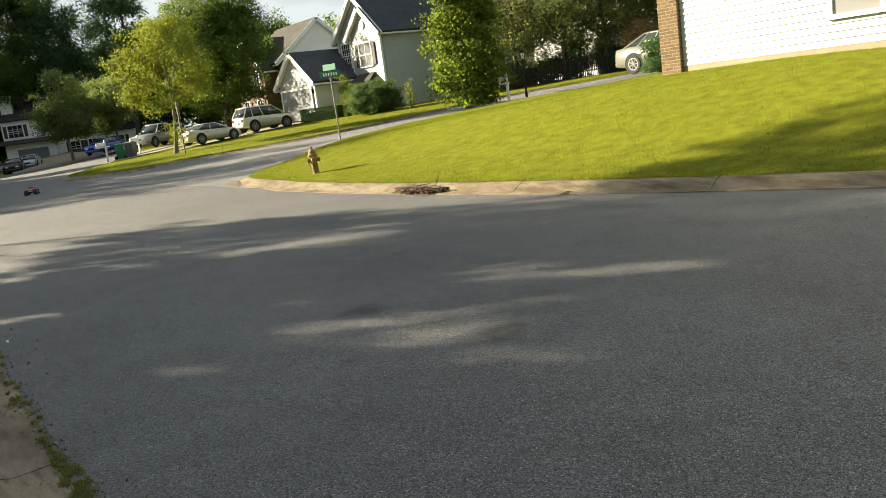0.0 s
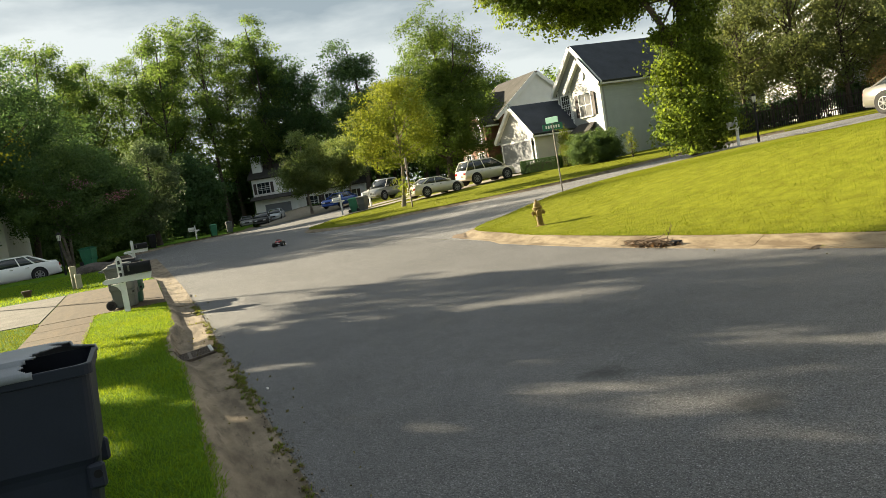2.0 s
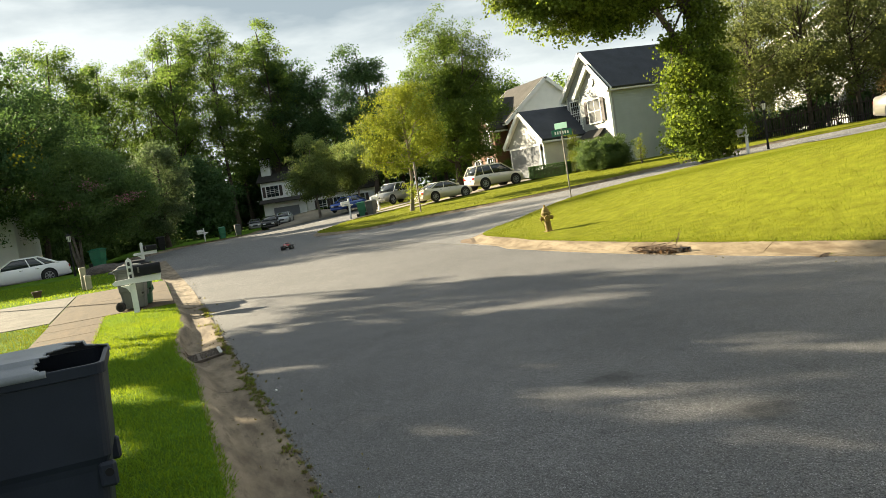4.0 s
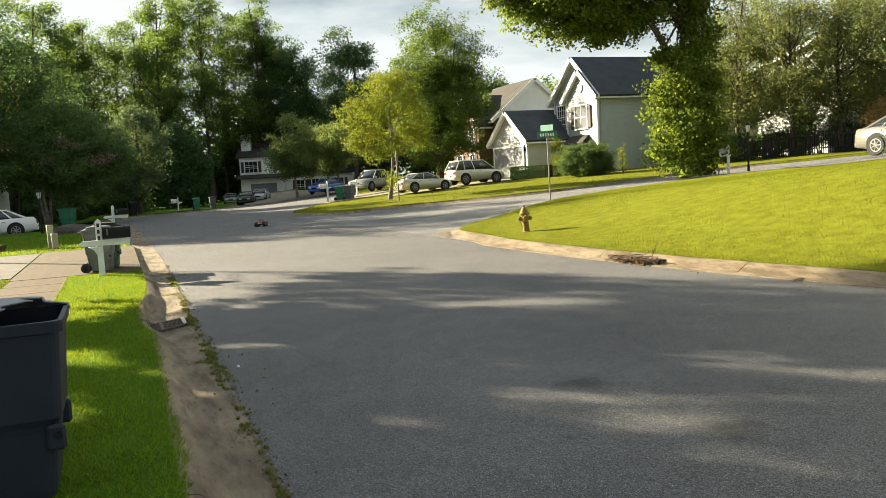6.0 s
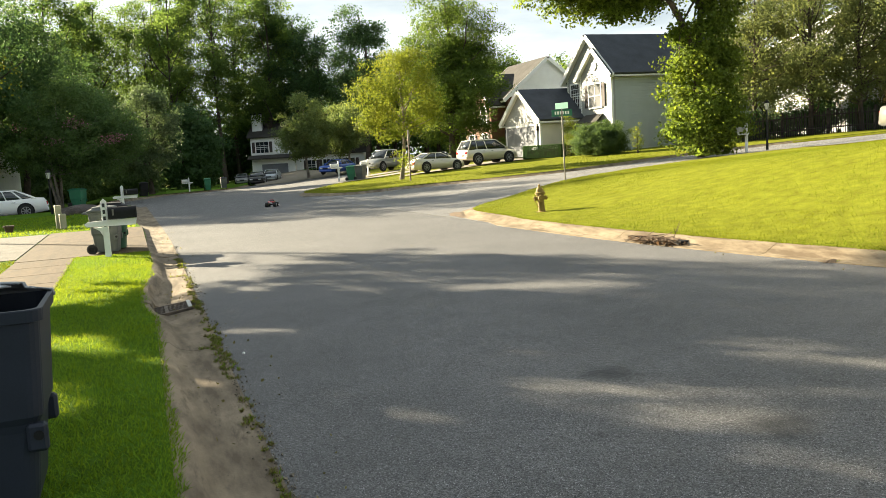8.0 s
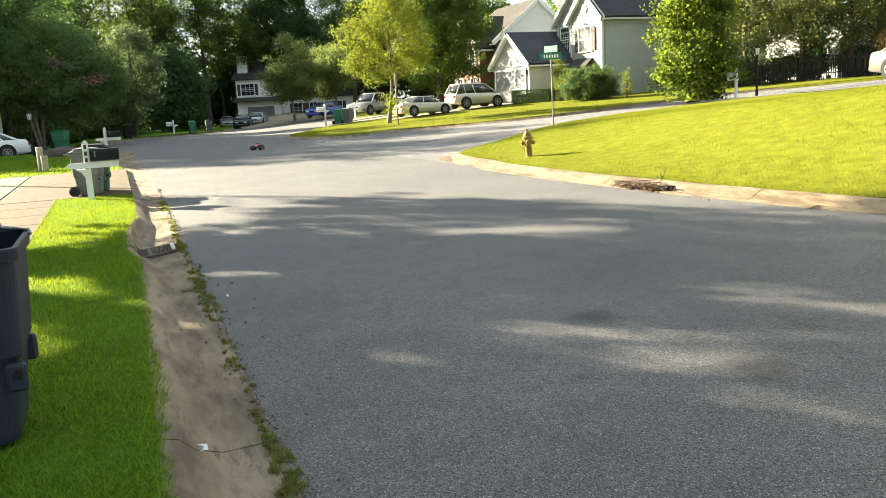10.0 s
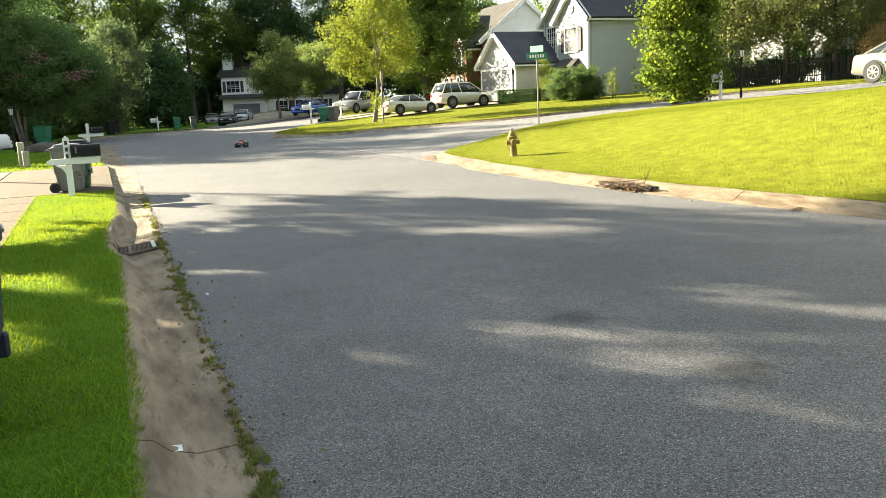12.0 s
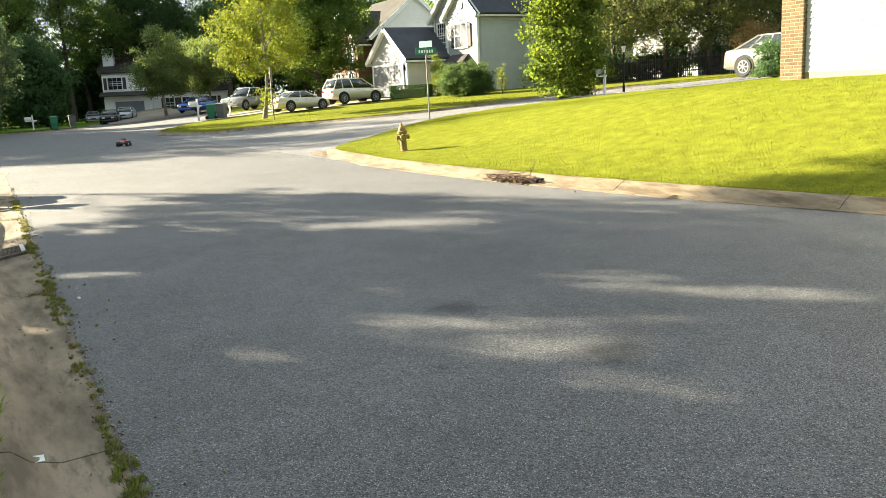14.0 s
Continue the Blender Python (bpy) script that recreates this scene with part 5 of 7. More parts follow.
# ---- wheeled bins ----
def wheeled_bin(m, body_m, lid_m, label, group="", broken=False, w=0.54, d=0.64, h=0.93):
    """A wheeled refuse bin: tapered body with a ledge, rim, lid, wheels and axle; its front faces -y."""
    root = thing("wheeled_bin", m, label, "bin", group)

    def ring(z, k, dx=0.0, r=0.06):
        a, b = w / 2 * k, d / 2 * k
        pts = []
        for sx, sy in ((-1, -1), (1, -1), (1, 1), (-1, 1)):
            for j in range(5):
                ang = math.radians({(-1, -1): 180, (1, -1): 270, (1, 1): 0, (-1, 1): 90}[(sx, sy)] + 22.5 * j)
                pts.append(((a - r) * sx + r * math.cos(ang) + 0, (b - r) * sy + r * math.sin(ang) + dx, z))
        return pts

    levels = [(0.03, 0.76), (0.06, 0.78), (0.4 * h, 0.86), (0.44 * h, 0.885), (0.475 * h, 0.93), (h - 0.06, 1.0), (h - 0.055, 1.045), (h - 0.006, 1.055), (h, 1.05), (h, 0.99), (h - 0.2, 0.97)]
    bm = bmesh.new()
    rings = [[bm.verts.new(p) for p in ring(z, k)] for z, k in levels]
    for a, b in zip(rings, rings[1:]):
        for k in range(20):
            bm.faces.new((a[k], a[(k + 1) % 20], b[(k + 1) % 20], b[k]))
    bm.faces.new(list(reversed(rings[0])))
    body = part("body", bm, body_m, root)
    # black sheet below the rim stands in for the dark of the hollow bin
    part("inside", box((-w * 0.46, -d * 0.46, h - 0.22), (w * 0.46, d * 0.46, h - 0.2)), M_BLACK, body)
    for s in (-1, 1):
        part("lug", box((s * w * 0.42 - 0.03, -d / 2 + 0.015, 0.3 * h), (s * w * 0.42 + 0.03, -d / 2 + 0.1, 0.44 * h), 0.014), body_m, body)
        # black disc on the lug, painted as the shade in its hole
        part("lug_hole_shade", lathe([(0.022, -0.006), (0.022, 0.006)], 12, Matrix.Translation((s * (w * 0.42 + 0.03), -d / 2 + 0.05, 0.385 * h)) @ pose(0, 0, 0, 0, 90, 0)), M_BLACK, body)
        wr = 0.135 * d / 0.74
        wheel = part("wheel", lathe([(0.03, -0.035), (wr - 0.015, -0.035), (wr, -0.02), (wr, 0.02), (wr - 0.015, 0.035), (0.03, 0.035)], 18,
                     Matrix.Translation((s * (w / 2 - 0.03), d / 2 - 0.02, wr)) @ pose(0, 0, 0, 0, 90, 0)), M_RUBBER, root)
        part("hub", lathe([(0.05, -0.045), (0.05, 0.045)], 10, Matrix.Translation((s * (w / 2 - 0.03), d / 2 - 0.02, wr)) @ pose(0, 0, 0, 0, 90, 0)), M_BLACK, wheel)
    part("axle", rod((-w / 2 + 0.03, d / 2 - 0.02, wr), (w / 2 - 0.03, d / 2 - 0.02, wr), 0.014), M_STEEL, root)
    bar = rod((-w * 0.36, d / 2 + 0.1, h - 0.03), (w * 0.36, d / 2 + 0.1, h - 0.03), 0.016)
    for s in (-1, 1):
        rod((s * w * 0.36, d / 2, h - 0.05), (s * w * 0.36, d / 2 + 0.1, h - 0.03), 0.016, None, 8, bar)
    part("handle", bar, body_m, root)
    # the lid: a shallow dome with a turned-down edge
    bm = bmesh.new()
    nx, ny = 84, 84
    grid = {}
    rng = random.Random(3)
    for j in range(ny + 1):
        for i in range(nx + 1):
            u, v = i / nx * 2 - 1, j / ny * 2 - 1
            dome = 0.055 * (1 - u ** 4) * (1 - v ** 4) + (0.02 if abs(u) < 0.72 and abs(v) < 0.7 else 0)
            grid[i, j] = bm.verts.new((u * (w / 2 * 1.07), v * (d / 2 * 1.07), h + 0.008 + dome - (0.03 if max(abs(u), abs(v)) > 0.99 else 0)))
    for j in range(ny):
        for i in range(nx):
            if broken:
                # the near front quarter has broken out along a jagged line
                u, v = (i + 0.5) / nx * 2 - 1, (j + 0.5) / ny * 2 - 1
                edge = -0.22 - 0.3 * (u + 1) + 0.2 * noise.noise((u * 2.6, 0.3, 0)) + 0.16 * noise.noise((u * 11.0, 1.3, v * 3))
                if v < edge and u < 0.8 + 0.1 * noise.noise((v * 5, 2.0, 0)):
                    continue
            bm.faces.new((grid[i, j], grid[i + 1, j], grid[i + 1, j + 1], grid[i, j + 1]))
    bmesh.ops.delete(bm, geom=[v for v in bm.verts if not v.link_faces], context="VERTS")
    bmesh.ops.solidify(bm, geom=bm.faces[:], thickness=0.008)
    part("lid", bm, lid_m, root, "broken lid with a jagged hole" if broken else "", True)
    return root


M_BINBLUE = surface("slate_blue_plastic", (0.021, 0.026, 0.04), 0.5, 0.85, 1.12, 3.0, 120.0, 0.15, depth=0.002, gloss=0.25)
M_BINLID = surface("sun_bleached_grey_plastic", (0.21, 0.225, 0.25), 0.45, 0.85, 1.1, 3.0, 120.0, 0.15, depth=0.002)
M_BINGREEN = surface("dark_green_plastic", (0.03, 0.1, 0.055), 0.5, 0.85, 1.1, 3.0, 120.0, 0.1)
M_BINGREY = surface("grey_plastic", (0.085, 0.095, 0.092), 0.55, 0.85, 1.1, 3.0, 120.0, 0.1)
M_BINBRIGHT = surface("green_plastic", (0.02, 0.16, 0.08), 0.5, 0.85, 1.1, 3.0, 120.0, 0.1)
wheeled_bin(Matrix.Translation((-0.555, 4.57, 0.12)) @ pose(0, 0, 0, 0, 0, 90), M_BINBLUE, M_BINLID,
            "slate-blue wheeled bin with a broken grey lid on the verge", broken=True, w=0.62, d=0.74, h=0.91)


def on_lawn(x, y, turn=0.0, lift=0.0):
    return Matrix.Translation((x, y, lawn(x, y) + lift)) @ pose(0, 0, 0, 0, 0, turn)


wheeled_bin(on_lawn(-0.24, 17.15, 80), M_BINGREY, M_BINGREY, "grey wheeled bin behind the white mailbox", "bins by the mailbox", w=0.46, d=0.52, h=0.8)
wheeled_bin(on_lawn(-0.12, 17.75, 86), M_BINGREEN, M_BLACK, "dark green wheeled bin behind the white mailbox", "bins by the mailbox", w=0.46, d=0.52, h=0.84)
wheeled_bin(on_lawn(-2.5, 51.6, 60), M_BINBRIGHT, M_BINBRIGHT, "green wheeled bin standing under the crape myrtle", "bins along the street", w=0.66, d=0.74, h=0.98)
wheeled_bin(on_lawn(1.2, 62.6, 10), M_BLACK, M_BLACK, "black wheeled bin at the shaded kerb", "bins along the street")
wheeled_bin(on_lawn(6.35, 71.9, 0), M_BINBRIGHT, M_BINBRIGHT, "green wheeled bin at the bend's kerb", "bins along the street")
wheeled_bin(on_lawn(8.05, 75.6, 0), M_BINGREY, M_BINBLUE, "grey wheeled bin at the bend's kerb", "bins along the street")
wheeled_bin(on_lawn(14.35, 55.0, 60), M_BINBRIGHT, M_BINBRIGHT, "bright green wheeled bin beside a driveway", "bins along the street")
wheeled_bin(on_lawn(14.75, 54.2, 40), M_BINGREY, M_BINGREY, "grey wheeled bin leaning open beside a driveway", "bins along the street")


# low heap of dark mulch beyond the bins
mulch = thing("mulch_heap", on_lawn(-1.55, 36.6, 20), "low heap of dark grey-brown mulch on the grass", "mulch")
bm = bmesh.new()
bmesh.ops.create_icosphere(bm, subdivisions=4, radius=1.0, matrix=Matrix.Diagonal((0.95, 0.7, 0.36, 1)))
for v2 in bm.verts:
    v2.co *= 1 + 0.14 * noise.noise(v2.co * 2.2) + 0.05 * noise.noise(v2.co * 9.0)
    v2.co.z = max(v2.co.z, -0.05)
part("heap", bm, surface("dark_mulch", (0.075, 0.062, 0.055), 0.95, 0.6, 1.35, 5.0, 40.0, 0.8, depth=0.03), mulch)


# ---- mailboxes ----
M_FIGURE = surface("black_figures", (0.02, 0.02, 0.02), 0.5, 0.9, 1.1, 5.0, 40.0, 0.0)


def mailbox(m, label, box_m=None, figures=0, h=1.12, group="", arm=0.56):
    """A white timber post with a cross arm and brace that carries a tunnel mailbox; the arm points along +x."""
    root = thing("mailbox", m, label, "mailbox", group)
    post = part("post", box((-0.05, -0.05, 0), (0.05, 0.05, h), 0.008), M_WHITE, root)
    part("post_cap", prism([(-0.05, 0), (0.05, 0), (0, 0.05)], 0.1, Matrix.Translation((0, -0.05, h))), M_WHITE, post)
    part("arm", prism([(-0.3, 0.01), (arm - 0.05, 0.0), (arm - 0.02, 0.12), (-0.28, 0.1), (-0.34, 0.06)], 0.05, Matrix.Translation((0, -0.1, h - 0.44))), M_WHITE, root)
    part("brace", prism([(-0.05, -0.14), (-0.05, 0.01), (-0.2, 0.01), (-0.1, -0.05)], 0.05, Matrix.Translation((0, -0.06, h - 0.46))), M_WHITE, root)
    outline = [(-0.085, 0)] + [(-0.085 * math.cos(a), 0.12 + 0.085 * math.sin(a)) for a in steps(0, math.pi, 9)] + [(0.085, 0)]
    tun = part("box", prism(outline, 0.46, Matrix.Translation((0.53, -0.075, h - 0.31)) @ pose(0, 0, 0, 0, 0, 90)), box_m or M_BLACK, root, "black tunnel mailbox" if not box_m else "")
    part("door", prism([(x * 1.04, z * 1.02) for x, z in outline], 0.012, Matrix.Translation((0.544, -0.075, h - 0.312)) @ pose(0, 0, 0, 0, 0, 90)), box_m or M_BLACK, tun)
    part("flag", box((0.14, -0.175, h - 0.25), (0.17, -0.166, h - 0.14)), M_STEEL, tun)
    for k in range(figures):
        part("figure_bar", box((-0.022, -0.056, h - 0.1 - k * 0.115), (0.022, -0.05, h - 0.03 - k * 0.115), 0.004), M_FIGURE, post)
    return root


mailbox(on_lawn(-0.22, 16.25, -3), "white timber mailbox post with a black mailbox on the verge", figures=4, h=0.99)
mailbox(on_lawn(24.6, 28.6, 200), "white timber mailbox post beside the creeper-clad tree", surface("silver_mailbox", (0.3, 0.3, 0.3), 0.5, 0.9, 1.1, 3.0, 30.0, 0.1), h=1.15)
mailbox(on_lawn(-0.02, 33.0, -3), "white timber mailbox post with a black mailbox beyond the driveway", h=0.99)
mailbox(on_lawn(4.8, 70.6, 180), "white timber mailbox post at the bend", M_WHITE, h=1.1, group="street mailboxes")
mailbox(on_lawn(13.45, 55.0, 190), "white timber mailbox post with a broad arm", M_WHITE, h=1.35, group="street mailboxes")
mailbox(on_lawn(16.4, 58.2, 190), "slim white mailbox post beside the pickup", M_WHITE, h=1.2, group="street mailboxes")

# ---- utility pedestals, posts, lamps, signs ----
M_PED = surface("beige_utility_plastic", (0.42, 0.38, 0.27), 0.6, 0.85, 1.1, 4.0, 50.0, 0.15)
for x, y, w, h in ((-1.72, 26.3, 0.08, 0.66), (-1.6, 26.05, 0.08, 0.42)):
    ped = thing("utility_pedestal", on_lawn(x, y, 12), "beige utility pedestal standing in the grass", "utility box", "utility pedestals")
    part("cover", box((-w, -w, 0), (w, w, h), 0.02), M_PED, ped)
    part("cap", box((-w * 1.08, -w * 1.08, h - 0.1), (w * 1.08, w * 1.08, h + 0.015), 0.015), M_PED, ped)
stump = thing("garden_pot", on_lawn(-3.05, 26.6), "small brown flower pot standing in the grass", "plant pot")
part("pot", lathe([(0.09, 0), (0.13, 0.15), (0.145, 0.15), (0.145, 0.2), (0.115, 0.2)], 14), surface("brown_clay", (0.1, 0.06, 0.04), 0.9, 0.7, 1.2, 6.0, 50.0, 0.2), stump)


def lamp_post(m, label, h, head_m, post_m):
    root = thing("lamp_post", m, label, "lamp post")
    part("post", lathe([(0.055, 0), (0.055, 0.25), (0.04, 0.28), (0.034, h - 0.32), (0.05, h - 0.3)], 12), post_m, root)
    lan = part("lantern", lathe([(0.07, h - 0.3), (0.1, h - 0.06), (0.1, h - 0.04)], 6), head_m, root)
    part("lantern_roof", lathe([(0.13, h - 0.04), (0.05, h + 0.06), (0.015, h + 0.08), (0.015, h + 0.11)], 6), post_m, lan)
    bm = bmesh.new()
    for k in range(6):
        a = math.pi / 3 * k
        rod((0.075 * math.cos(a), 0.075 * math.sin(a), h - 0.3), (0.104 * math.cos(a), 0.104 * math.sin(a), h - 0.04), 0.008, None, 5, bm)
    part("lantern_bars", bm, post_m, lan)
    return root


M_FROST = surface("frosted_lantern_glass", (0.6, 0.6, 0.56), 0.35, 0.9, 1.05, 4.0, 30.0, 0.0)
lamp_post(on_lawn(24.97, 27.8), "black garden lamp post with a pale lantern", 1.95, M_FROST, M_BLACK)
lamp_post(on_lawn(-3.0, 40.3), "black garden lamp post in front of a white car", 1.85, M_FROST, M_BLACK)

sign = thing("street_sign", on_lawn(13.93, 25.0, 0, -0.02), "green street name blades on a leaning steel post", "street sign")
part("post", rod((0, 0, 0), (-0.02, 0, 2.1), 0.025, 0.025, 10), M_STEEL, sign)
M_SIGNGREEN = surface("sign_green", (0.01, 0.13, 0.075), 0.4, 0.92, 1.06, 3.0, 40.0, 0.0)
# lighter copy of the sign green, sunlight on the upper blade put into its colour
M_SIGNLIT = surface("sign_green_sunlit", (0.36, 0.62, 0.5), 0.35, 0.92, 1.05, 3.0, 40.0, 0.0)
M_LETTER = surface("sign_letter_white", (0.75, 0.78, 0.75), 0.4, 0.95, 1.03, 3.0, 40.0, 0.0)
blade = part("lower_blade", box((-0.34, -0.006, 2.12), (0.34, 0.006, 2.34), 0.004, None, pose(-0.02, 0, 0, 0, 0, -24)), M_SIGNGREEN, sign, "dark green name blade with white letter bars")
for k in range(6):
    part("letter_bar", box((-0.24 + k * 0.085, -0.01, 2.18), (-0.19 + k * 0.085, -0.0065, 2.28), 0, None, pose(-0.02, 0, 0, 0, 0, -24)), M_LETTER, blade)
part("upper_blade", box((-0.25, -0.006, 2.36), (0.25, 0.006, 2.56), 0.004, None, pose(-0.02, 0, 0, 0, 0, -62)), M_SIGNLIT, sign, "name blade with sunlight painted into its pale green")
part("bracket", lathe([(0.035, 2.06), (0.035, 2.14), (0.015, 2.37)], 10, pose(-0.02, 0, 0)), M_STEEL, sign)

post = thing("traffic_sign", on_lawn(13.95, 41.4, 0, -0.02), "traffic sign seen edge-on, on a dark steel post", "traffic sign")
part("post", box((-0.03, -0.03, 0), (0.03, 0.03, 2.65)), M_IRON, post)
part("plate", box((-0.3, -0.035, 1.9), (0.3, -0.031, 2.65), 0, None, pose(0, 0, 0, 0, 0, 62)), M_STEEL, post)
for k in range(3):
    part("sign_bolt", rod((0, -0.04, 1.7 + 0.25 * k), (0, 0.04, 1.7 + 0.25 * k), 0.012, None, 6), M_STEEL, post)

# ---- hydrant ----
M_HYD = surface("faded_gold_hydrant_paint", (0.2, 0.135, 0.02), 0.7, 0.6, 1.2, 6.0, 50.0, 0.25)
hyd = thing("fire_hydrant", on_lawn(8.87, 17.02, -20, -0.02) @ pose(0, 0, 0, 0, -3.5, 0) @ Matrix.Diagonal((0.88, 0.88, 1.0, 1.0)), "faded gold fire hydrant on the corner lawn", "fire hydrant")
part("barrel", lathe([(0.1, 0), (0.1, 0.03), (0.085, 0.04), (0.083, 0.3), (0.095, 0.31), (0.1, 0.4), (0.13, 0.41), (0.13, 0.44)], 18), M_HYD, hyd, smooth=False)
part("bonnet", lathe([(0.135, 0.44), (0.135, 0.46), (0.105, 0.47), (0.09, 0.53), (0.05, 0.58), (0.028, 0.59), (0.028, 0.63), (0.02, 0.64)], 18), M_HYD, hyd)
for side, r, reach in (((1, 0, 0), 0.045, 0.13), ((-1, 0, 0), 0.045, 0.13), ((0, -1, 0), 0.062, 0.15)):
    p = Vector((0, 0, 0.33))
    q = p + Vector(side) * reach
    noz = part("nozzle", rod(p, q, r, r, 14), M_HYD, hyd)
    part("nozzle_cap", rod(q, q + Vector(side) * 0.035, r * 1.3, r * 1.2, 8), M_HYD, noz)
    part("cap_nut", rod(q + Vector(side) * 0.035, q + Vector(side) * 0.06, 0.015, 0.015, 5), M_HYD, noz)
chain = []
for k in range(14):
    t = k / 13
    chain.append(Vector((-0.15 + 0.12 * t, -0.05 - 0.03 * math.sin(math.pi * t), 0.29 - 0.14 * math.sin(math.pi * t))))
v, f = tube(chain, [0.008] * 14, 5)
link_mesh("chain", v, f, M_HYD, hyd)
part("flange", lathe([(0.14, 0.0), (0.14, 0.03), (0.1, 0.03)], 12), M_HYD, hyd)

# ---- fence ----
fence = thing("picket_fence", Matrix(), "dark weathered picket fence behind the lane", "fence")
F0, F1 = Vector((31.5, 41.0)), Vector((47.0, 29.5))
length = (F1 - F0).length
way = (F1 - F0).normalized()
turn = math.degrees(math.atan2(way.y, way.x))
picket_me, post_me = None, None
count = int(length / 0.118)
for k in range(count):
    p = F0 + way * (k + 0.5) * length / count
    if picket_me is None:
        ob = part("picket", prism([(-0.026, 0), (0.026, 0), (0.026, 1.25), (0, 1.34), (-0.026, 1.25)], 0.016), M_FENCE, fence)
        picket_me = ob.data
    else:
        ob = new("picket", picket_me)
        ob.parent = fence
    ob.matrix_local = Matrix.Translation((p.x, p.y, lawn(p.x, p.y) - 0.02 + 0.03 * math.sin(k * 1.7))) @ pose(0, 0, 0, 0, 1.5 * math.sin(k * 2.3), turn)
for k in range(9):
    p = F0 + way * length * k / 8
    if post_me is None:
        ob = part("post", box((-0.06, 0.03, -0.1), (0.06, 0.15, 1.4), 0.01), M_FENCE, fence)
        post_me = ob.data
    else:
        ob = new("post", post_me)
        ob.parent = fence
    ob.matrix_local = Matrix.Translation((p.x, p.y, lawn(p.x, p.y))) @ pose(0, 0, 0, 0, 0, turn)
    if k < 8:
        q = F0 + way * length * (k + 1) / 8
        for z in (0.35, 1.05):
            part("rail", rod((p.x, p.y, lawn(p.x, p.y) + z), (q.x, q.y, lawn(q.x, q.y) + z), 0.035, None, 4), M_FENCE, fence)


# ---- cars ----
def loft(sections, material, name, parent, label="", smooth=True):
    verts, faces = [], []
    w = len(sections[0])
    for s in sections:
        verts += s
    for i in range(len(sections) - 1):
        for k in range(w):
            faces.append((i * w + k, i * w + (k + 1) % w, (i + 1) * w + (k + 1) % w, (i + 1) * w + k))
    faces += [tuple(range(w)), tuple(reversed(range((len(sections) - 1) * w, len(sections) * w)))]
    ob = link_mesh(name, verts, faces, material, parent, smooth, label)
    bm = bmesh.new()
    bm.from_mesh(ob.data)
    bmesh.ops.recalc_face_normals(bm, faces=bm.faces)
    bm.to_mesh(ob.data)
    bm.free()
    return ob


CARS = {
    # (x, top of the lower body, half width) from tail to nose; cabin: (x, half width, height) at its foot and roof
    "sedan": dict(body=((-2.38, 0.78, 0.72), (-2.25, 0.95, 0.83), (-1.6, 1.0, 0.88), (-0.8, 0.97, 0.9), (0.6, 0.95, 0.9), (1.0, 0.93, 0.89), (1.7, 0.9, 0.87), (2.15, 0.88, 0.85), (2.33, 0.82, 0.8), (2.42, 0.7, 0.74)),
                  foot=(-1.9, 1.15), roof=(-0.95, 0.3), h=1.45, wheels=(-1.35, 1.45), r=0.345, low=0.2),
    "coupe": dict(body=((-2.1, 0.72, 0.7), (-2.0, 0.92, 0.8), (-1.4, 0.95, 0.86), (-0.6, 0.93, 0.88), (0.6, 0.9, 0.88), (1.0, 0.88, 0.87), (1.6, 0.8, 0.84), (1.9, 0.7, 0.78), (2.06, 0.58, 0.68)),
                  foot=(-1.55, 0.95), roof=(-0.75, 0.15), h=1.33, wheels=(-1.25, 1.32), r=0.33, low=0.18),
    "suv": dict(body=((-2.2, 0.95, 0.8), (-2.12, 1.1, 0.9), (-1.4, 1.13, 0.93), (0.0, 1.11, 0.93), (0.9, 1.09, 0.92), (1.5, 1.03, 0.9), (2.05, 0.94, 0.83), (2.28, 0.74, 0.7)),
                foot=(-2.12, 1.38), roof=(-1.72, 0.32), h=1.82, wheels=(-1.35, 1.38), r=0.39, low=0.3),
    "pickup": dict(body=((-2.7, 1.0, 0.86), (-2.65, 1.12, 0.92), (-0.9, 1.12, 0.94), (0.0, 1.12, 0.94), (1.2, 1.1, 0.94), (2.0, 1.05, 0.92), (2.55, 0.98, 0.86), (2.7, 0.8, 0.8)),
                   foot=(-0.85, 1.35), roof=(-0.55, 0.7), h=1.85, wheels=(-1.7, 1.75), r=0.39, low=0.32),
}
M_TAIL = surface("red_lamp_lens", (0.35, 0.02, 0.02), 0.2, 0.95, 1.05, 4.0, 30.0, 0.0)
M_HEAD = surface("clear_lamp_lens", (0.6, 0.6, 0.6), 0.12, 0.95, 1.05, 4.0, 30.0, 0.0)


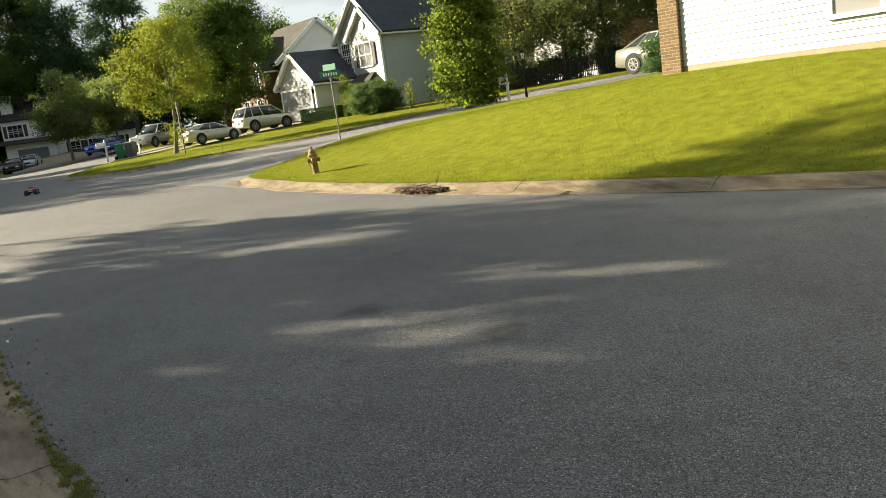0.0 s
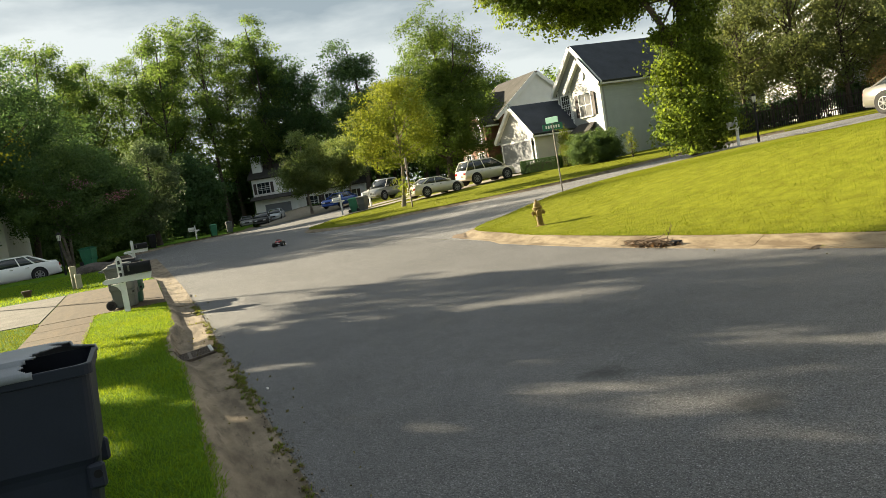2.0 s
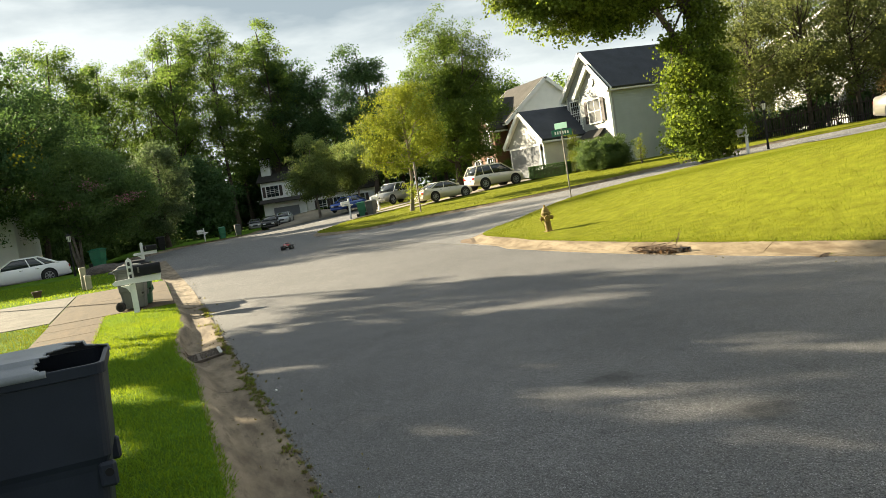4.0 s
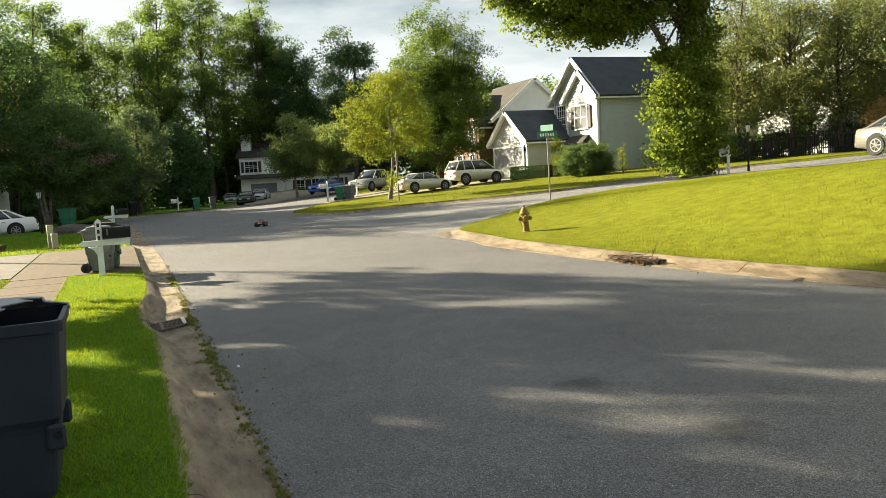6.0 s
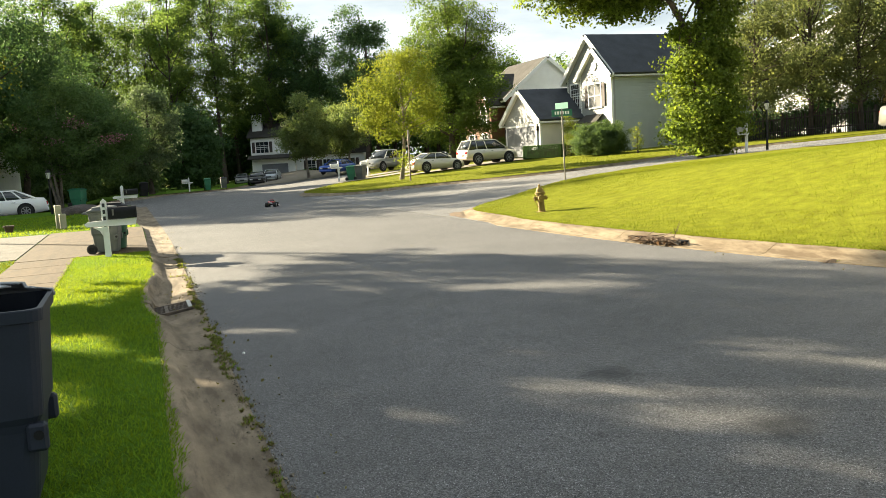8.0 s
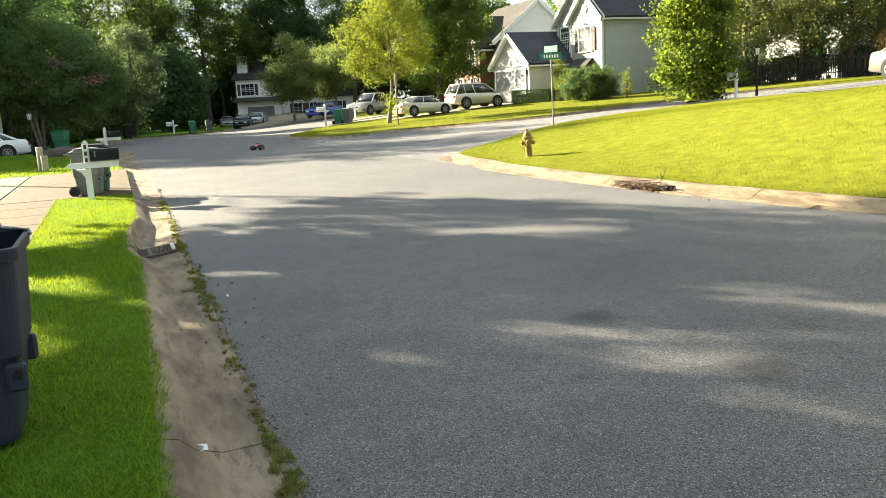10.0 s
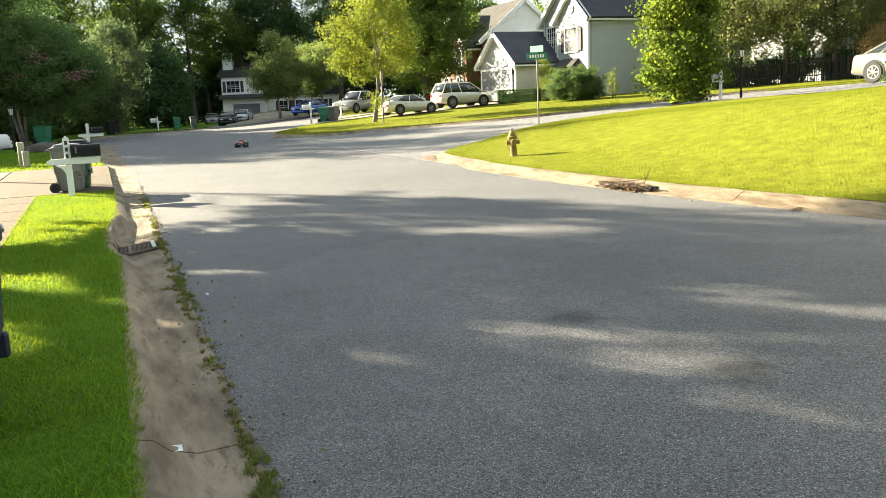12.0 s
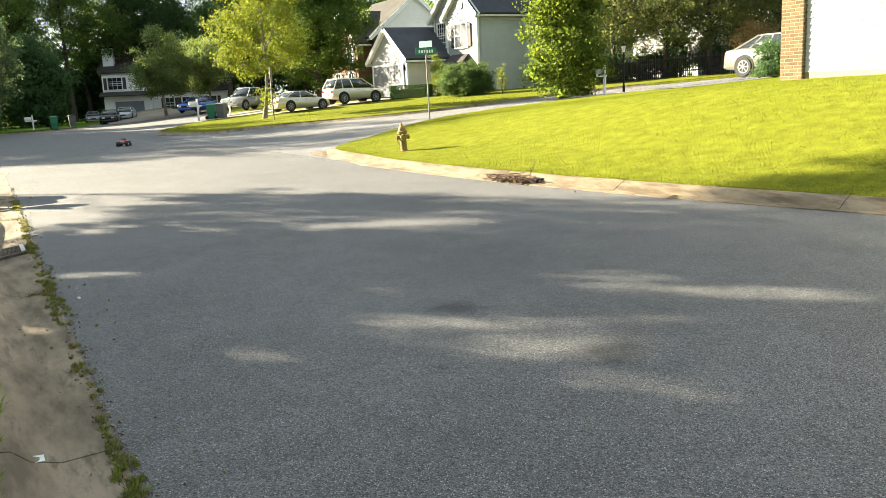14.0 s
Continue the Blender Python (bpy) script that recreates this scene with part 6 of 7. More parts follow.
def car(m, kind, paint, label):
    """Nose along +x."""
    c = CARS[kind]
    root = thing("car", m @ Matrix.Scale(1 / PLAN, 4), label, "car" if kind != "pickup" else "pickup truck", "parked cars")
    secs = []
    for x, top, w in c["body"]:
        lo = c["low"] + (0.08 if abs(x) > 2.0 else 0)
        half = [(w * 0.86, lo), (w, lo + 0.16), (w * 1.01, lo + (top - lo) * 0.55), (w * 0.97, top - 0.06), (w * 0.86, top), (0.0, top + 0.03)]
        secs.append([(x, y, z) for y, z in half] + [(x, -y, z) for y, z in reversed(half[:-1])])
    body = loft(secs, paint, "body", root)
    f0, f1, r0, r1, h = *c["foot"], *c["roof"], c["h"]
    wf, wr = 0.8, 0.6
    if kind in ("suv", "pickup"):
        wf, wr = 0.85, 0.7
    belt = c["body"][3][1] - 0.04

    def cabin(t, k=1.0):
        a, b = f0 + (r0 - f0) * t, f1 + (r1 - f1) * t
        w = (wf + (wr - wf) * t) * k
        z = belt + (h - belt) * t
        mid = (a + b) / 2
        return [((x - mid) * k + mid, y, z) for x, y in ((a, -w * 0.9), (a + 0.12, -w), (mid, -w * 1.02), (b - 0.12, -w), (b, -w * 0.86), (b + 0.03, 0), (b, w * 0.86), (b - 0.12, w), (mid, w * 1.02), (a + 0.12, w), (a, w * 0.9), (a - 0.03, 0))]

    glass = loft([cabin(0.0), cabin(0.5), cabin(0.9)], M_GLASS, "glazing", root, "dark tinted windows")
    top = loft([cabin(0.88, 1.012), cabin(0.96, 0.99), [(x, y, z + 0.0) for x, y, z in cabin(1.0, 0.86)]], paint, "roof", root)
    for s in (-1, 1):
        pillars = [(f0, r0), (f1, r1), ((f0 + f1) / 2 - 0.12, (r0 + r1) / 2)]
        if kind in ("sedan", "suv"):
            pillars.append((f0 + (f1 - f0) * 0.22, r0 + (r1 - r0) * 0.16))
        for a, b in pillars:
            part("pillar", rod((a, s * wf * 0.985, belt), (b, s * wr * 1.005, h - 0.04), 0.045, 0.035, 6), paint, top)
        part("mirror", box((f1 - 0.32, s * wf * 1.0, belt + 0.02), (f1 - 0.14, s * (wf + 0.2), belt + 0.17), 0.03), paint, root)
        for x in ((f0 + f1) / 2 - 0.45, (f0 + f1) / 2 + 0.3):
            part("door_handle", box((x - 0.09, s * 0.915 - 0.02, belt - 0.13), (x + 0.09, s * 0.915 + 0.02, belt - 0.1), 0.008), M_CHROME, body)
        nose, tail = c["body"][-1], c["body"][0]
        part("headlight", box((nose[0] - 0.2, s * nose[2] * 0.62 - 0.16, nose[1] - 0.16), (nose[0] + 0.02, s * nose[2] * 0.62 + 0.16, nose[1] - 0.01), 0.03), M_HEAD, body)
        part("taillight", box((tail[0] - 0.03, s * tail[2] * 0.78 - 0.14, tail[1] - 0.16), (tail[0] + 0.16, s * tail[2] * 0.78 + 0.17, tail[1] + 0.02), 0.03), M_TAIL, body)
        for x in c["wheels"]:
            r = c["r"]
            part("wheel_arch", lathe([(r * 1.2, -0.01), (r * 1.2, 0.012), (r * 0.8, 0.013)], 20, Matrix.Translation((x, s * (c["body"][3][2] * 0.93 + 0.065), r + 0.02)) @ pose(0, 0, 0, -90 * s, 0, 0)), M_BLACK, body)
            at = Matrix.Translation((x, s * c["body"][3][2] * 0.93, r)) @ pose(0, 0, 0, -90 * s, 0, 0)
            wheel = part("wheel", lathe([(r * 0.62, -0.1), (r * 0.93, -0.11), (r, -0.07), (r, 0.07), (r * 0.93, 0.11), (r * 0.62, 0.1)], 24, at), M_RUBBER, root, "black tyre")
            rim = part("rim", lathe([(r * 0.66, 0.06), (r * 0.66, 0.112), (r * 0.6, 0.112), (r * 0.56, 0.07)], 24, at), M_RIM, wheel, "alloy rim")
            bm = bmesh.new()
            for k in range(7):
                a = 2 * math.pi * k / 7
                rod(at @ Vector((0.03 * math.cos(a), 0.03 * math.sin(a), 0.1)), at @ Vector((r * 0.6 * math.cos(a), r * 0.6 * math.sin(a), 0.1)), 0.03, 0.022, 5, bm)
            lathe([(0.06, 0.08), (0.05, 0.118)], 10, at, bm)
            part("spokes", bm, M_RIM, rim)
    nose = c["body"][-1]
    part("grille", box((nose[0] - 0.05, -nose[2] * 0.4, nose[1] - 0.18), (nose[0] + 0.02, nose[2] * 0.4, nose[1] - 0.05), 0.01), M_BLACK, body)
    part("bumper", box((nose[0] - 0.12, -nose[2] * 0.95, c["low"] + 0.05), (nose[0] + 0.05, nose[2] * 0.95, c["low"] + 0.22), 0.04), paint, body)
    tail = c["body"][0]
    part("bumper", box((tail[0] - 0.06, -tail[2] * 0.98, c["low"] + 0.1), (tail[0] + 0.14, tail[2] * 0.98, c["low"] + 0.3), 0.04), paint, body)
    part("number_plate", box((tail[0] - 0.075, -0.16, c["low"] + 0.34), (tail[0] + 0.02, 0.16, c["low"] + 0.46)), M_WHITE, body)
    if kind == "pickup":
        bm = bmesh.new()
        box((-2.55, -0.8, 1.14), (-0.95, 0.8, 1.15), 0, bm)
        part("bed", bm, M_BLACK, body, "black truck bed")
    return root


def paint(name, colour, metal=0.3):
    return surface(name, colour, 0.28, 0.96, 1.03, 1.0, 60.0, 0.0, metal=metal, coat=0.6)


car(on_lawn(22.85, 51.6, 8, 0.06), "suv", paint("champagne_paint", (0.6, 0.56, 0.48)), "champagne estate car parked facing the garage")
car(on_lawn(18.4, 49.7, 12, 0.06), "coupe", paint("silver_beige_paint", (0.58, 0.54, 0.46)), "silver-beige coupe parked behind the young tree")
car(on_lawn(19.3, 63.0, 215, 0.06), "pickup", paint("grey_silver_paint", (0.36, 0.36, 0.35)), "silver-grey pickup truck parked in a driveway")
car(on_lawn(18.0, 74.0, 225, 0.06), "sedan", paint("blue_paint", (0.01, 0.06, 0.32)), "bright blue car parked before the far house")
car(on_lawn(12.5, 86.0, 256, -0.08), "sedan", paint("black_paint", (0.012, 0.013, 0.015)), "black car parked at the far garage, nose to the street")
car(on_lawn(14.6, 90.0, 252, -0.08), "sedan", paint("pale_silver_paint", (0.42, 0.45, 0.48)), "pale silver car parked at the far garage")
car(on_lawn(12.9, 101.5, 262, -0.16), "sedan", paint("dull_grey_paint", (0.2, 0.2, 0.2)), "grey car half hidden at the bend")
car(on_lawn(-5.5, 42.9, 186, -0.09), "sedan", paint("white_car_paint", (0.78, 0.78, 0.78), 0.0), "white saloon car parked at the court, tail to the street")
car(on_lawn(22.85, 17.75, -88, 0.03), "sedan", paint("silver_paint", (0.21, 0.2, 0.185)), "silver car parked behind the corner house")


# ---- shrubs and small plants ----
def bush(x, y, label, blobs, leaf, n, per, r, size, seed):
    return tree(x, y, label, blobs, leaf, n, per, r, size, seed, M_BARK, 0.05, 0.1, 14, name="bush", droop=0.0, lobed=0.15)


bush(27.2, 44.6, "rounded dark green bush at the house corner", [(0, 0, 1.05, 1.6, 1.5, 1.0), (0.2, 0, 0.6, 1.5, 1.4, 0.7)], L_SHADE, 700, 80, 0.12, 0.075, 600)
bush(27.9, 49.2, "thin yellow-green shrub by the front wall", [(0, 0, 1.5, 0.5, 0.6, 1.3)], L_YELLOW, 80, 40, 0.15, 0.08, 601)
hedge = thing("hedge", Matrix.Translation((26.45, 50.25, lawn(26.45, 50.25))) @ pose(0, 0, 0, 0, 0, -61), "low boxy clipped dark green hedge beside the garage", "hedge")
hedge_rng = np.random.default_rng(610)
spots = hedge_rng.uniform(-1, 1, (13000, 3))
face = hedge_rng.integers(0, 3, 13000)
spots[np.arange(13000), face] = np.sign(spots[np.arange(13000), face]) * (1 - 0.12 * hedge_rng.random(13000) ** 2)
lean_out = np.zeros((13000, 3))
lean_out[np.arange(13000), face] = np.sign(spots[np.arange(13000), face])
leaf_mesh("foliage", spots * np.array([1.5, 0.36, 0.42]) + np.array([0, 0, 0.45]), 0.06, hedge_rng, L_DARK, hedge, 0.0, "", lean_out)
part("stems", box((-1.3, -0.16, 0.0), (1.3, 0.16, 0.6), 0.05), M_BARK, hedge)
bush(27.8, 41.3, "tall spindly flowering weed by the grey wall", [(0, 0, 0.9, 0.3, 0.3, 1.0)], L_YELLOW, 26, 14, 0.1, 0.09, 602)
bush(20.1, 16.18, "rounded dark shrub beside the brick pier", [(0, 0, 0.68, 0.5, 0.5, 0.45), (0, 0, 0.3, 0.5, 0.5, 0.35)], L_DARK, 170, 60, 0.1, 0.05, 603)
bush(26.3, 21.9, "shrub with rusty orange leaves behind the car", [(0, 0, 1.55, 1.0, 1.0, 0.7)], leafy("rusty_leaves", (0.13, 0.09, 0.035), (0.2, 0.13, 0.045), 0.4), 90, 30, 0.16, 0.065, 604)
for k in range(11):
    bush(-24.0 + 2.5 * k, 80.0 - 0.9 * (k % 3), "dark shady undergrowth below the garden trees", [(0, 0, 1.0, 1.9, 1.6, 1.2), (0.5, 0, 2.4, 1.2, 1.2, 1.0), (0, 0, 0.5, 1.8, 1.4, 0.6)], L_SHADE, 150, 40, 0.3, 0.19, 640 + k)
for k, (x, y, h) in enumerate(((32.2, 41.2, 2.4), (33.6, 40.6, 2.0), (35.0, 39.9, 1.6), (36.6, 38.9, 1.7), (38.4, 38.2, 2.1), (40.2, 36.9, 1.9), (42.0, 35.6, 2.2), (43.9, 34.2, 2.0), (45.8, 32.3, 1.9), (47.6, 31.2, 2.1))):
    bush(x, y, "shaded evergreen bush along the fence", [(0, 0, h * 0.5, 1.15, 0.8, h * 0.5)], L_DARK, 130, 50, 0.2, 0.12, 660 + k)
bush(27.0, 58.6, "leafy shrub under the brick house", [(0, 0, 0.8, 1.6, 1.2, 0.9)], L_OAK, 120, 50, 0.18, 0.09, 605)
myrtle_rng = np.random.default_rng(77)
bloom_at = np.array([(-2.2, 49.9, 4.5), (-1.9, 49.9, 4.35), (-3.3, 50.2, 3.5), (-0.7, 49.8, 3.4), (-0.4, 49.9, 3.5), (-0.1, 50.0, 3.6), (-5.1, 51.2, 4.4)])
bloom = np.repeat(bloom_at, 60, axis=0) + myrtle_rng.normal(size=(len(bloom_at) * 60, 3)) * np.array([0.3, 0.2, 0.14])
tagged(leaf_mesh("blossom", bloom, 0.09, myrtle_rng, L_BLOSSOM, None), "clusters of pink crape myrtle blossom", "blossom", kind="stuff")


# ---- grass ----
def grass(name, count, spot, height, width, seed, material, label, lean=0.35):
    """Blades that stand where spot(u, v) says, or None: each a bent strip that narrows to its tip."""
    rng = np.random.default_rng(seed)
    uv = rng.random((count, 2))
    at = [p for p in (spot(u, v) for u, v in uv) if p is not None]
    c = np.array(at)
    n = len(c)
    h = height * rng.uniform(0.45, 1.3, (n, 1))
    ang = rng.uniform(0, 2 * math.pi, n)
    side = np.stack([np.cos(ang), np.sin(ang), 0 * ang], 1) * width * rng.uniform(0.6, 1.3, (n, 1))
    tilt = rng.normal(0, lean, (n, 2))
    up = np.concatenate([tilt, np.ones((n, 1))], 1)
    up /= np.linalg.norm(up, axis=1, keepdims=True)
    tip = np.concatenate([tilt * 1.9, np.ones((n, 1)) * 0.9], 1)
    tip /= np.linalg.norm(tip, axis=1, keepdims=True)
    v = np.empty((n, 5, 3))
    mid = c + up * h * 0.55
    v[:, 0], v[:, 1] = c - side, c + side
    v[:, 2], v[:, 3] = mid + side * 0.75, mid - side * 0.75
    v[:, 4] = mid + tip * h * 0.5
    me = bpy.data.meshes.new(name)
    me.vertices.add(n * 5)
    me.vertices.foreach_set("co", v.ravel())
    base = np.arange(n)[:, None] * 5
    quads, tris = base + [0, 1, 2, 3], base + [3, 2, 4]
    loops = np.concatenate([quads, tris], 1).ravel().astype(np.int32)
    me.loops.add(len(loops))
    me.loops.foreach_set("vertex_index", loops)
    me.polygons.add(n * 2)
    me.polygons.foreach_set("loop_start", np.stack([np.arange(n) * 7, np.arange(n) * 7 + 4], 1).ravel().astype(np.int32))
    me.materials.append(material)
    me.update(calc_edges=True)
    return tagged(new(name, me), label, "grass", kind="stuff")


def verge_spot(u, v):
    y = 1.6 + 15.0 * u ** 1.5
    rim = kerb_back(y) + 0.05 * noise.noise((y * 0.9, 5.0, 0)) + 0.03 * noise.noise((y * 4.3, 1.0, 0)) + 0.012 * noise.noise((y * 17.0, 2.0, 0))
    x = -0.84 + (rim + 0.88) * v
    return (x, y, lawn(x, y) - 0.015 - 0.3 * max(0.0, x - kerb_back(y)))


def near_verge_spot(u, v):
    y = -6.0 + 7.7 * u
    return (-0.84 + (kerb_back(y) + 0.86) * v, y, lawn(-0.5, y) - 0.015)


def yard_spot(u, v):
    x, y = -1.8 - 5.5 * v ** 1.4, 5.0 + 12.0 * u
    return (x, y, lawn(x, y) - 0.015)


def bank_spot(u, v):
    x, y = 0.3 - 9.0 * v ** 1.3, 24.3 + 13.5 * u
    return (x, y, lawn(x, y) - 0.015)


corner_short = corner_back[60:]


def corner_spot(u, v):
    i = u * (len(corner_short) - 60)
    p = corner_short[int(i)].lerp(corner_short[int(i) + 1], i % 1)
    q = Vector((22.0, 4.0 + 16.0 * u))
    r = p.lerp(q, v ** 1.7)
    if r.x > 15.9 and r.y < 12.9:
        return None
    return (r.x, r.y, lawn(r.x, r.y) - 0.012)


def far_spot(u, v):
    i = u * (n_b - 2)
    p = bank_back[int(i)].lerp(bank_back[int(i) + 1], i % 1)
    r = p.lerp(Vector((30, 60)), 0.45 * v ** 1.4)
    if r.x > 29.0 or r.y > 62:
        return None
    return (r.x, r.y, lawn(r.x, r.y) - 0.012)


grass("verge_grass", 130000, verge_spot, 0.055, 0.0036, 1, L_BLADE, "dense green verge grass beside the gutter", 0.85)
grass("verge_grass", 15000, near_verge_spot, 0.055, 0.006, 7, L_BLADE, "green verge grass beside the pavement", 0.85)
grass("yard_grass", 28000, yard_spot, 0.06, 0.006, 2, L_LAWN, "bright mown grass beyond the pavement", 0.5)
grass("garden_grass", 24000, bank_spot, 0.075, 0.01, 3, L_BLADE, "mown front garden grass across the driveway", 0.5)
grass("corner_grass", 260000, corner_spot, 0.042, 0.0062, 4, L_LAWN, "short sunlit grass of the corner lawn", 0.9)
grass("far_bank_grass", 40000, far_spot, 0.07, 0.014, 5, L_LAWN, "mown grass of the far bank", 0.5)

L_DRY = leafy("dry_weeds", (0.17, 0.145, 0.06), (0.22, 0.19, 0.065), 0.4, 0.5)
weed_rng = random.Random(9)
tufts = []
while len(tufts) < 300:
    y = 3.0 + weed_rng.random() ** 1.3 * 14
    if noise.noise((y * 0.7, 9.0, 0)) + 0.6 * noise.noise((y * 3.1, 4.0, 0)) + weed_rng.uniform(-0.4, 0.4) > 0.0:
        tufts.append((left_edge(y) + weed_rng.gauss(-0.025, 0.03), y, weed_rng.uniform(0.004, 0.03)))
tufts += [(left_edge(3.65) - 0.02, 3.6, 0.09), (left_edge(3.4), 3.35, 0.08)]
tufts += [(x, 4.13, 0.03) for x in (0.3, 0.36, 0.43)] + [(x, 7.86, 0.03) for x in (0.42, 0.47, 0.7, 0.75)] + [(x, 13.3, 0.04) for x in (0.4, 0.55, 0.7, 0.8, 0.88)]
tufts += [(kerb_line(8.05) + d, 8.05 + 0.25 * d, 0.05) for d in (0.05, 0.12, 0.2, 0.28, 0.36)] * 3


def weed_spot(u, v):
    x, y, r = tufts[int(u * len(tufts)) % len(tufts)]
    a, d = 2 * math.pi * v, r * math.sqrt((u * 9173.7) % 1)
    return (x + d * math.cos(a), y + d * 1.5 * math.sin(a), 0.002)


grass("joint_weeds", 15000, weed_spot, 0.032, 0.002, 6, L_DRY, "dry weeds in the joint between gutter and asphalt", 0.8)
grass("green_weeds", 3200, weed_spot, 0.034, 0.003, 8, L_BLADE, "green weeds in the joint between gutter and asphalt", 0.7)


# ---- litter and sticks ----
M_TWIG = surface("dead_twigs", (0.1, 0.068, 0.044), 0.95, 0.6, 1.4, 10.0, 60.0, 0.3)
twig_rng = np.random.default_rng(21)
verts, faces = [], []
for k in range(170):
    y = twig_rng.normal(11.25, 0.25)
    x = kerb_line(y) + abs(twig_rng.normal(0.1, 0.08))
    a = twig_rng.normal(1.7, 0.5)
    n = twig_rng.uniform(0.08, 0.26)
    z = 0.03 + abs(twig_rng.normal(0, 0.03))
    d = Vector((math.cos(a), math.sin(a), twig_rng.normal(0, 0.22))) * n
    p = Vector((x, y, z))
    tv, tf = tube([p - d, p + Vector((0, 0, 0.012)), p + d], [0.006, 0.008, 0.003], 4)
    i = len(verts)
    verts += tv
    faces += [tuple(j + i for j in q) for q in tf]
for base, tip in (((0.22, 10.95, 0.1), (0.3, 10.9, 0.36)), ((0.26, 10.92, 0.2), (0.37, 10.98, 0.32)), ((0.25, 10.93, 0.17), (0.16, 10.86, 0.28))):
    tv, tf = tube([Vector(base) + Vector((kerb_line(11), 0, 0)), Vector(tip) + Vector((kerb_line(11), 0, 0))], [0.006, 0.003], 4)
    i = len(verts)
    verts += tv
    faces += [tuple(j + i for j in q) for q in tf]
tagged(link_mesh("twig_heap", verts, faces, M_TWIG), "heap of washed-up dead twigs and leaves against the kerb", "debris", kind="stuff")
dead = twig_rng.normal(size=(260, 3)) * np.array([0.09, 0.32, 0.02]) + np.array([kerb_line(11.25) + 0.12, 11.25, 0.05])
tagged(leaf_mesh("dead_leaves", dead, 0.06, twig_rng, leafy("dead_brown_leaves", (0.1, 0.06, 0.032), (0.12, 0.07, 0.035), 0.3, 0.5), None), "brown dead leaves caught at the kerb", "debris", kind="stuff")
M_SOIL = surface("washed_brown_soil", (0.11, 0.072, 0.042), 0.95, 0.6, 1.3, 6.0, 50.0, 0.8, depth=0.02)


def soil_patch(x, y, rx, ry, turn, top, label):
    """A thin fan of washed-out soil with a ragged rim."""
    rng = random.Random(int(x * 100))
    sv, sf = [(x, y, land(x, y) + top)], []
    for k in range(28):
        a = 2 * math.pi * k / 28
        r = 0.8 + 0.35 * noise.noise((math.cos(a) * 2, math.sin(a) * 2, x)) + rng.uniform(-0.1, 0.1)
        u, v = rx * r * math.cos(a), ry * r * math.sin(a)
        px, py = x + u * math.cos(turn) - v * math.sin(turn), y + u * math.sin(turn) + v * math.cos(turn)
        sv.append((px, py, land(px, py) + 0.008))
        sf.append((0, k + 1, (k + 1) % 28 + 1))
    tagged(link_mesh("washed_soil", sv, sf, M_SOIL), label, "soil", kind="stuff")


soil_patch(8.2, 20.3, 0.34, 1.1, -0.25, 0.05, "brown soil washed out at the kerb's end")
soil_patch(kerb_line(8.1) + 0.06, 8.1, 0.22, 0.1, 0.3, 0.035, "damp soil in the broken kerb joint")
inlet = thing("kerb_inlet", Matrix.Translation((kerb_line(10.85) + 0.16, 10.8, 0.035)), "black block standing in for the shaded opening in the kerb face", "kerb inlet")
# solid black block, the dark of the opening put into its colour
part("mouth_shade", box((-0.03, -0.13, -0.03), (0.16, 0.13, 0.05), 0.01), M_BLACK, inlet)
fall_rng = np.random.default_rng(33)
n_f = 230
fy = fall_rng.uniform(2.5, 24, n_f)
fx = np.where(fall_rng.random(n_f) < 0.9, fall_rng.uniform(0.3, 1.2, n_f), fall_rng.uniform(1.0, 8.0, n_f))
scat = np.stack([fx, fy, np.array([road_height(a, b) + 0.012 for a, b in zip(fx, fy)])], 1)
tagged(leaf_mesh("fallen_leaves", scat, 0.028, fall_rng, L_DRY, None), "scattered small fallen leaves on gutter and road", "leaves", kind="stuff")
# crumbs of asphalt and silt along the joint and in the gutter
crumb_rng = np.random.default_rng(55)
n_g = 2200
gy = 2.6 + crumb_rng.random(n_g) ** 1.4 * 16
near_joint = crumb_rng.random(n_g) < 0.985
gx = np.array([left_edge(y) for y in gy]) + np.where(near_joint, crumb_rng.normal(0.0, 0.035, n_g), -np.abs(crumb_rng.normal(0.2, 0.12, n_g)))
gs = crumb_rng.gamma(2.0, 0.0014, n_g).clip(0.0015, 0.009)
corner = np.array([(1, 1, 1), (1, -1, -1), (-1, 1, -1), (-1, -1, 1)], float)
gv = np.stack([gx, gy, np.full(n_g, 0.006)], 1)[:, None] + (corner[None] + crumb_rng.normal(0, 0.35, (n_g, 4, 3))) * gs[:, None, None]
gf = [tuple(4 * k + i for i in t) for k in range(n_g) for t in ((0, 1, 2), (0, 3, 1), (0, 2, 3), (1, 3, 2))]
crumbs = link_mesh("gravel_crumbs", gv.reshape(-1, 3), gf, surface("dark_grit", (0.13, 0.11, 0.085), 0.95, 0.4, 1.8, 25.0, 90.0, 0.0))
tagged(crumbs, "loose dark grit along the gutter joint", "grit", kind="stuff")
paper = thing("paper_scrap", Matrix.Translation((0.44, 4.18, 0.012)), "crumpled white paper scrap lying in the gutter", "litter")
bm = bmesh.new()
bmesh.ops.create_grid(bm, x_segments=7, y_segments=5, size=0.05, matrix=Matrix.Diagonal((1.5, 0.7, 1, 1)))
for v2 in bm.verts:
    v2.co.z += 0.014 * noise.noise((v2.co.x * 40, v2.co.y * 40, 1)) + 0.008
part("scrap", bm, surface("white_paper", (0.66, 0.7, 0.68), 0.8, 0.9, 1.05, 20.0, 80.0, 0.1), paper)
pebble = thing("white_pebble", Matrix.Translation((1.01, 7.42, 0.012)), "small white stone lying on the asphalt", "stone")
bm = bmesh.new()
bmesh.ops.create_icosphere(bm, subdivisions=2, radius=0.013)
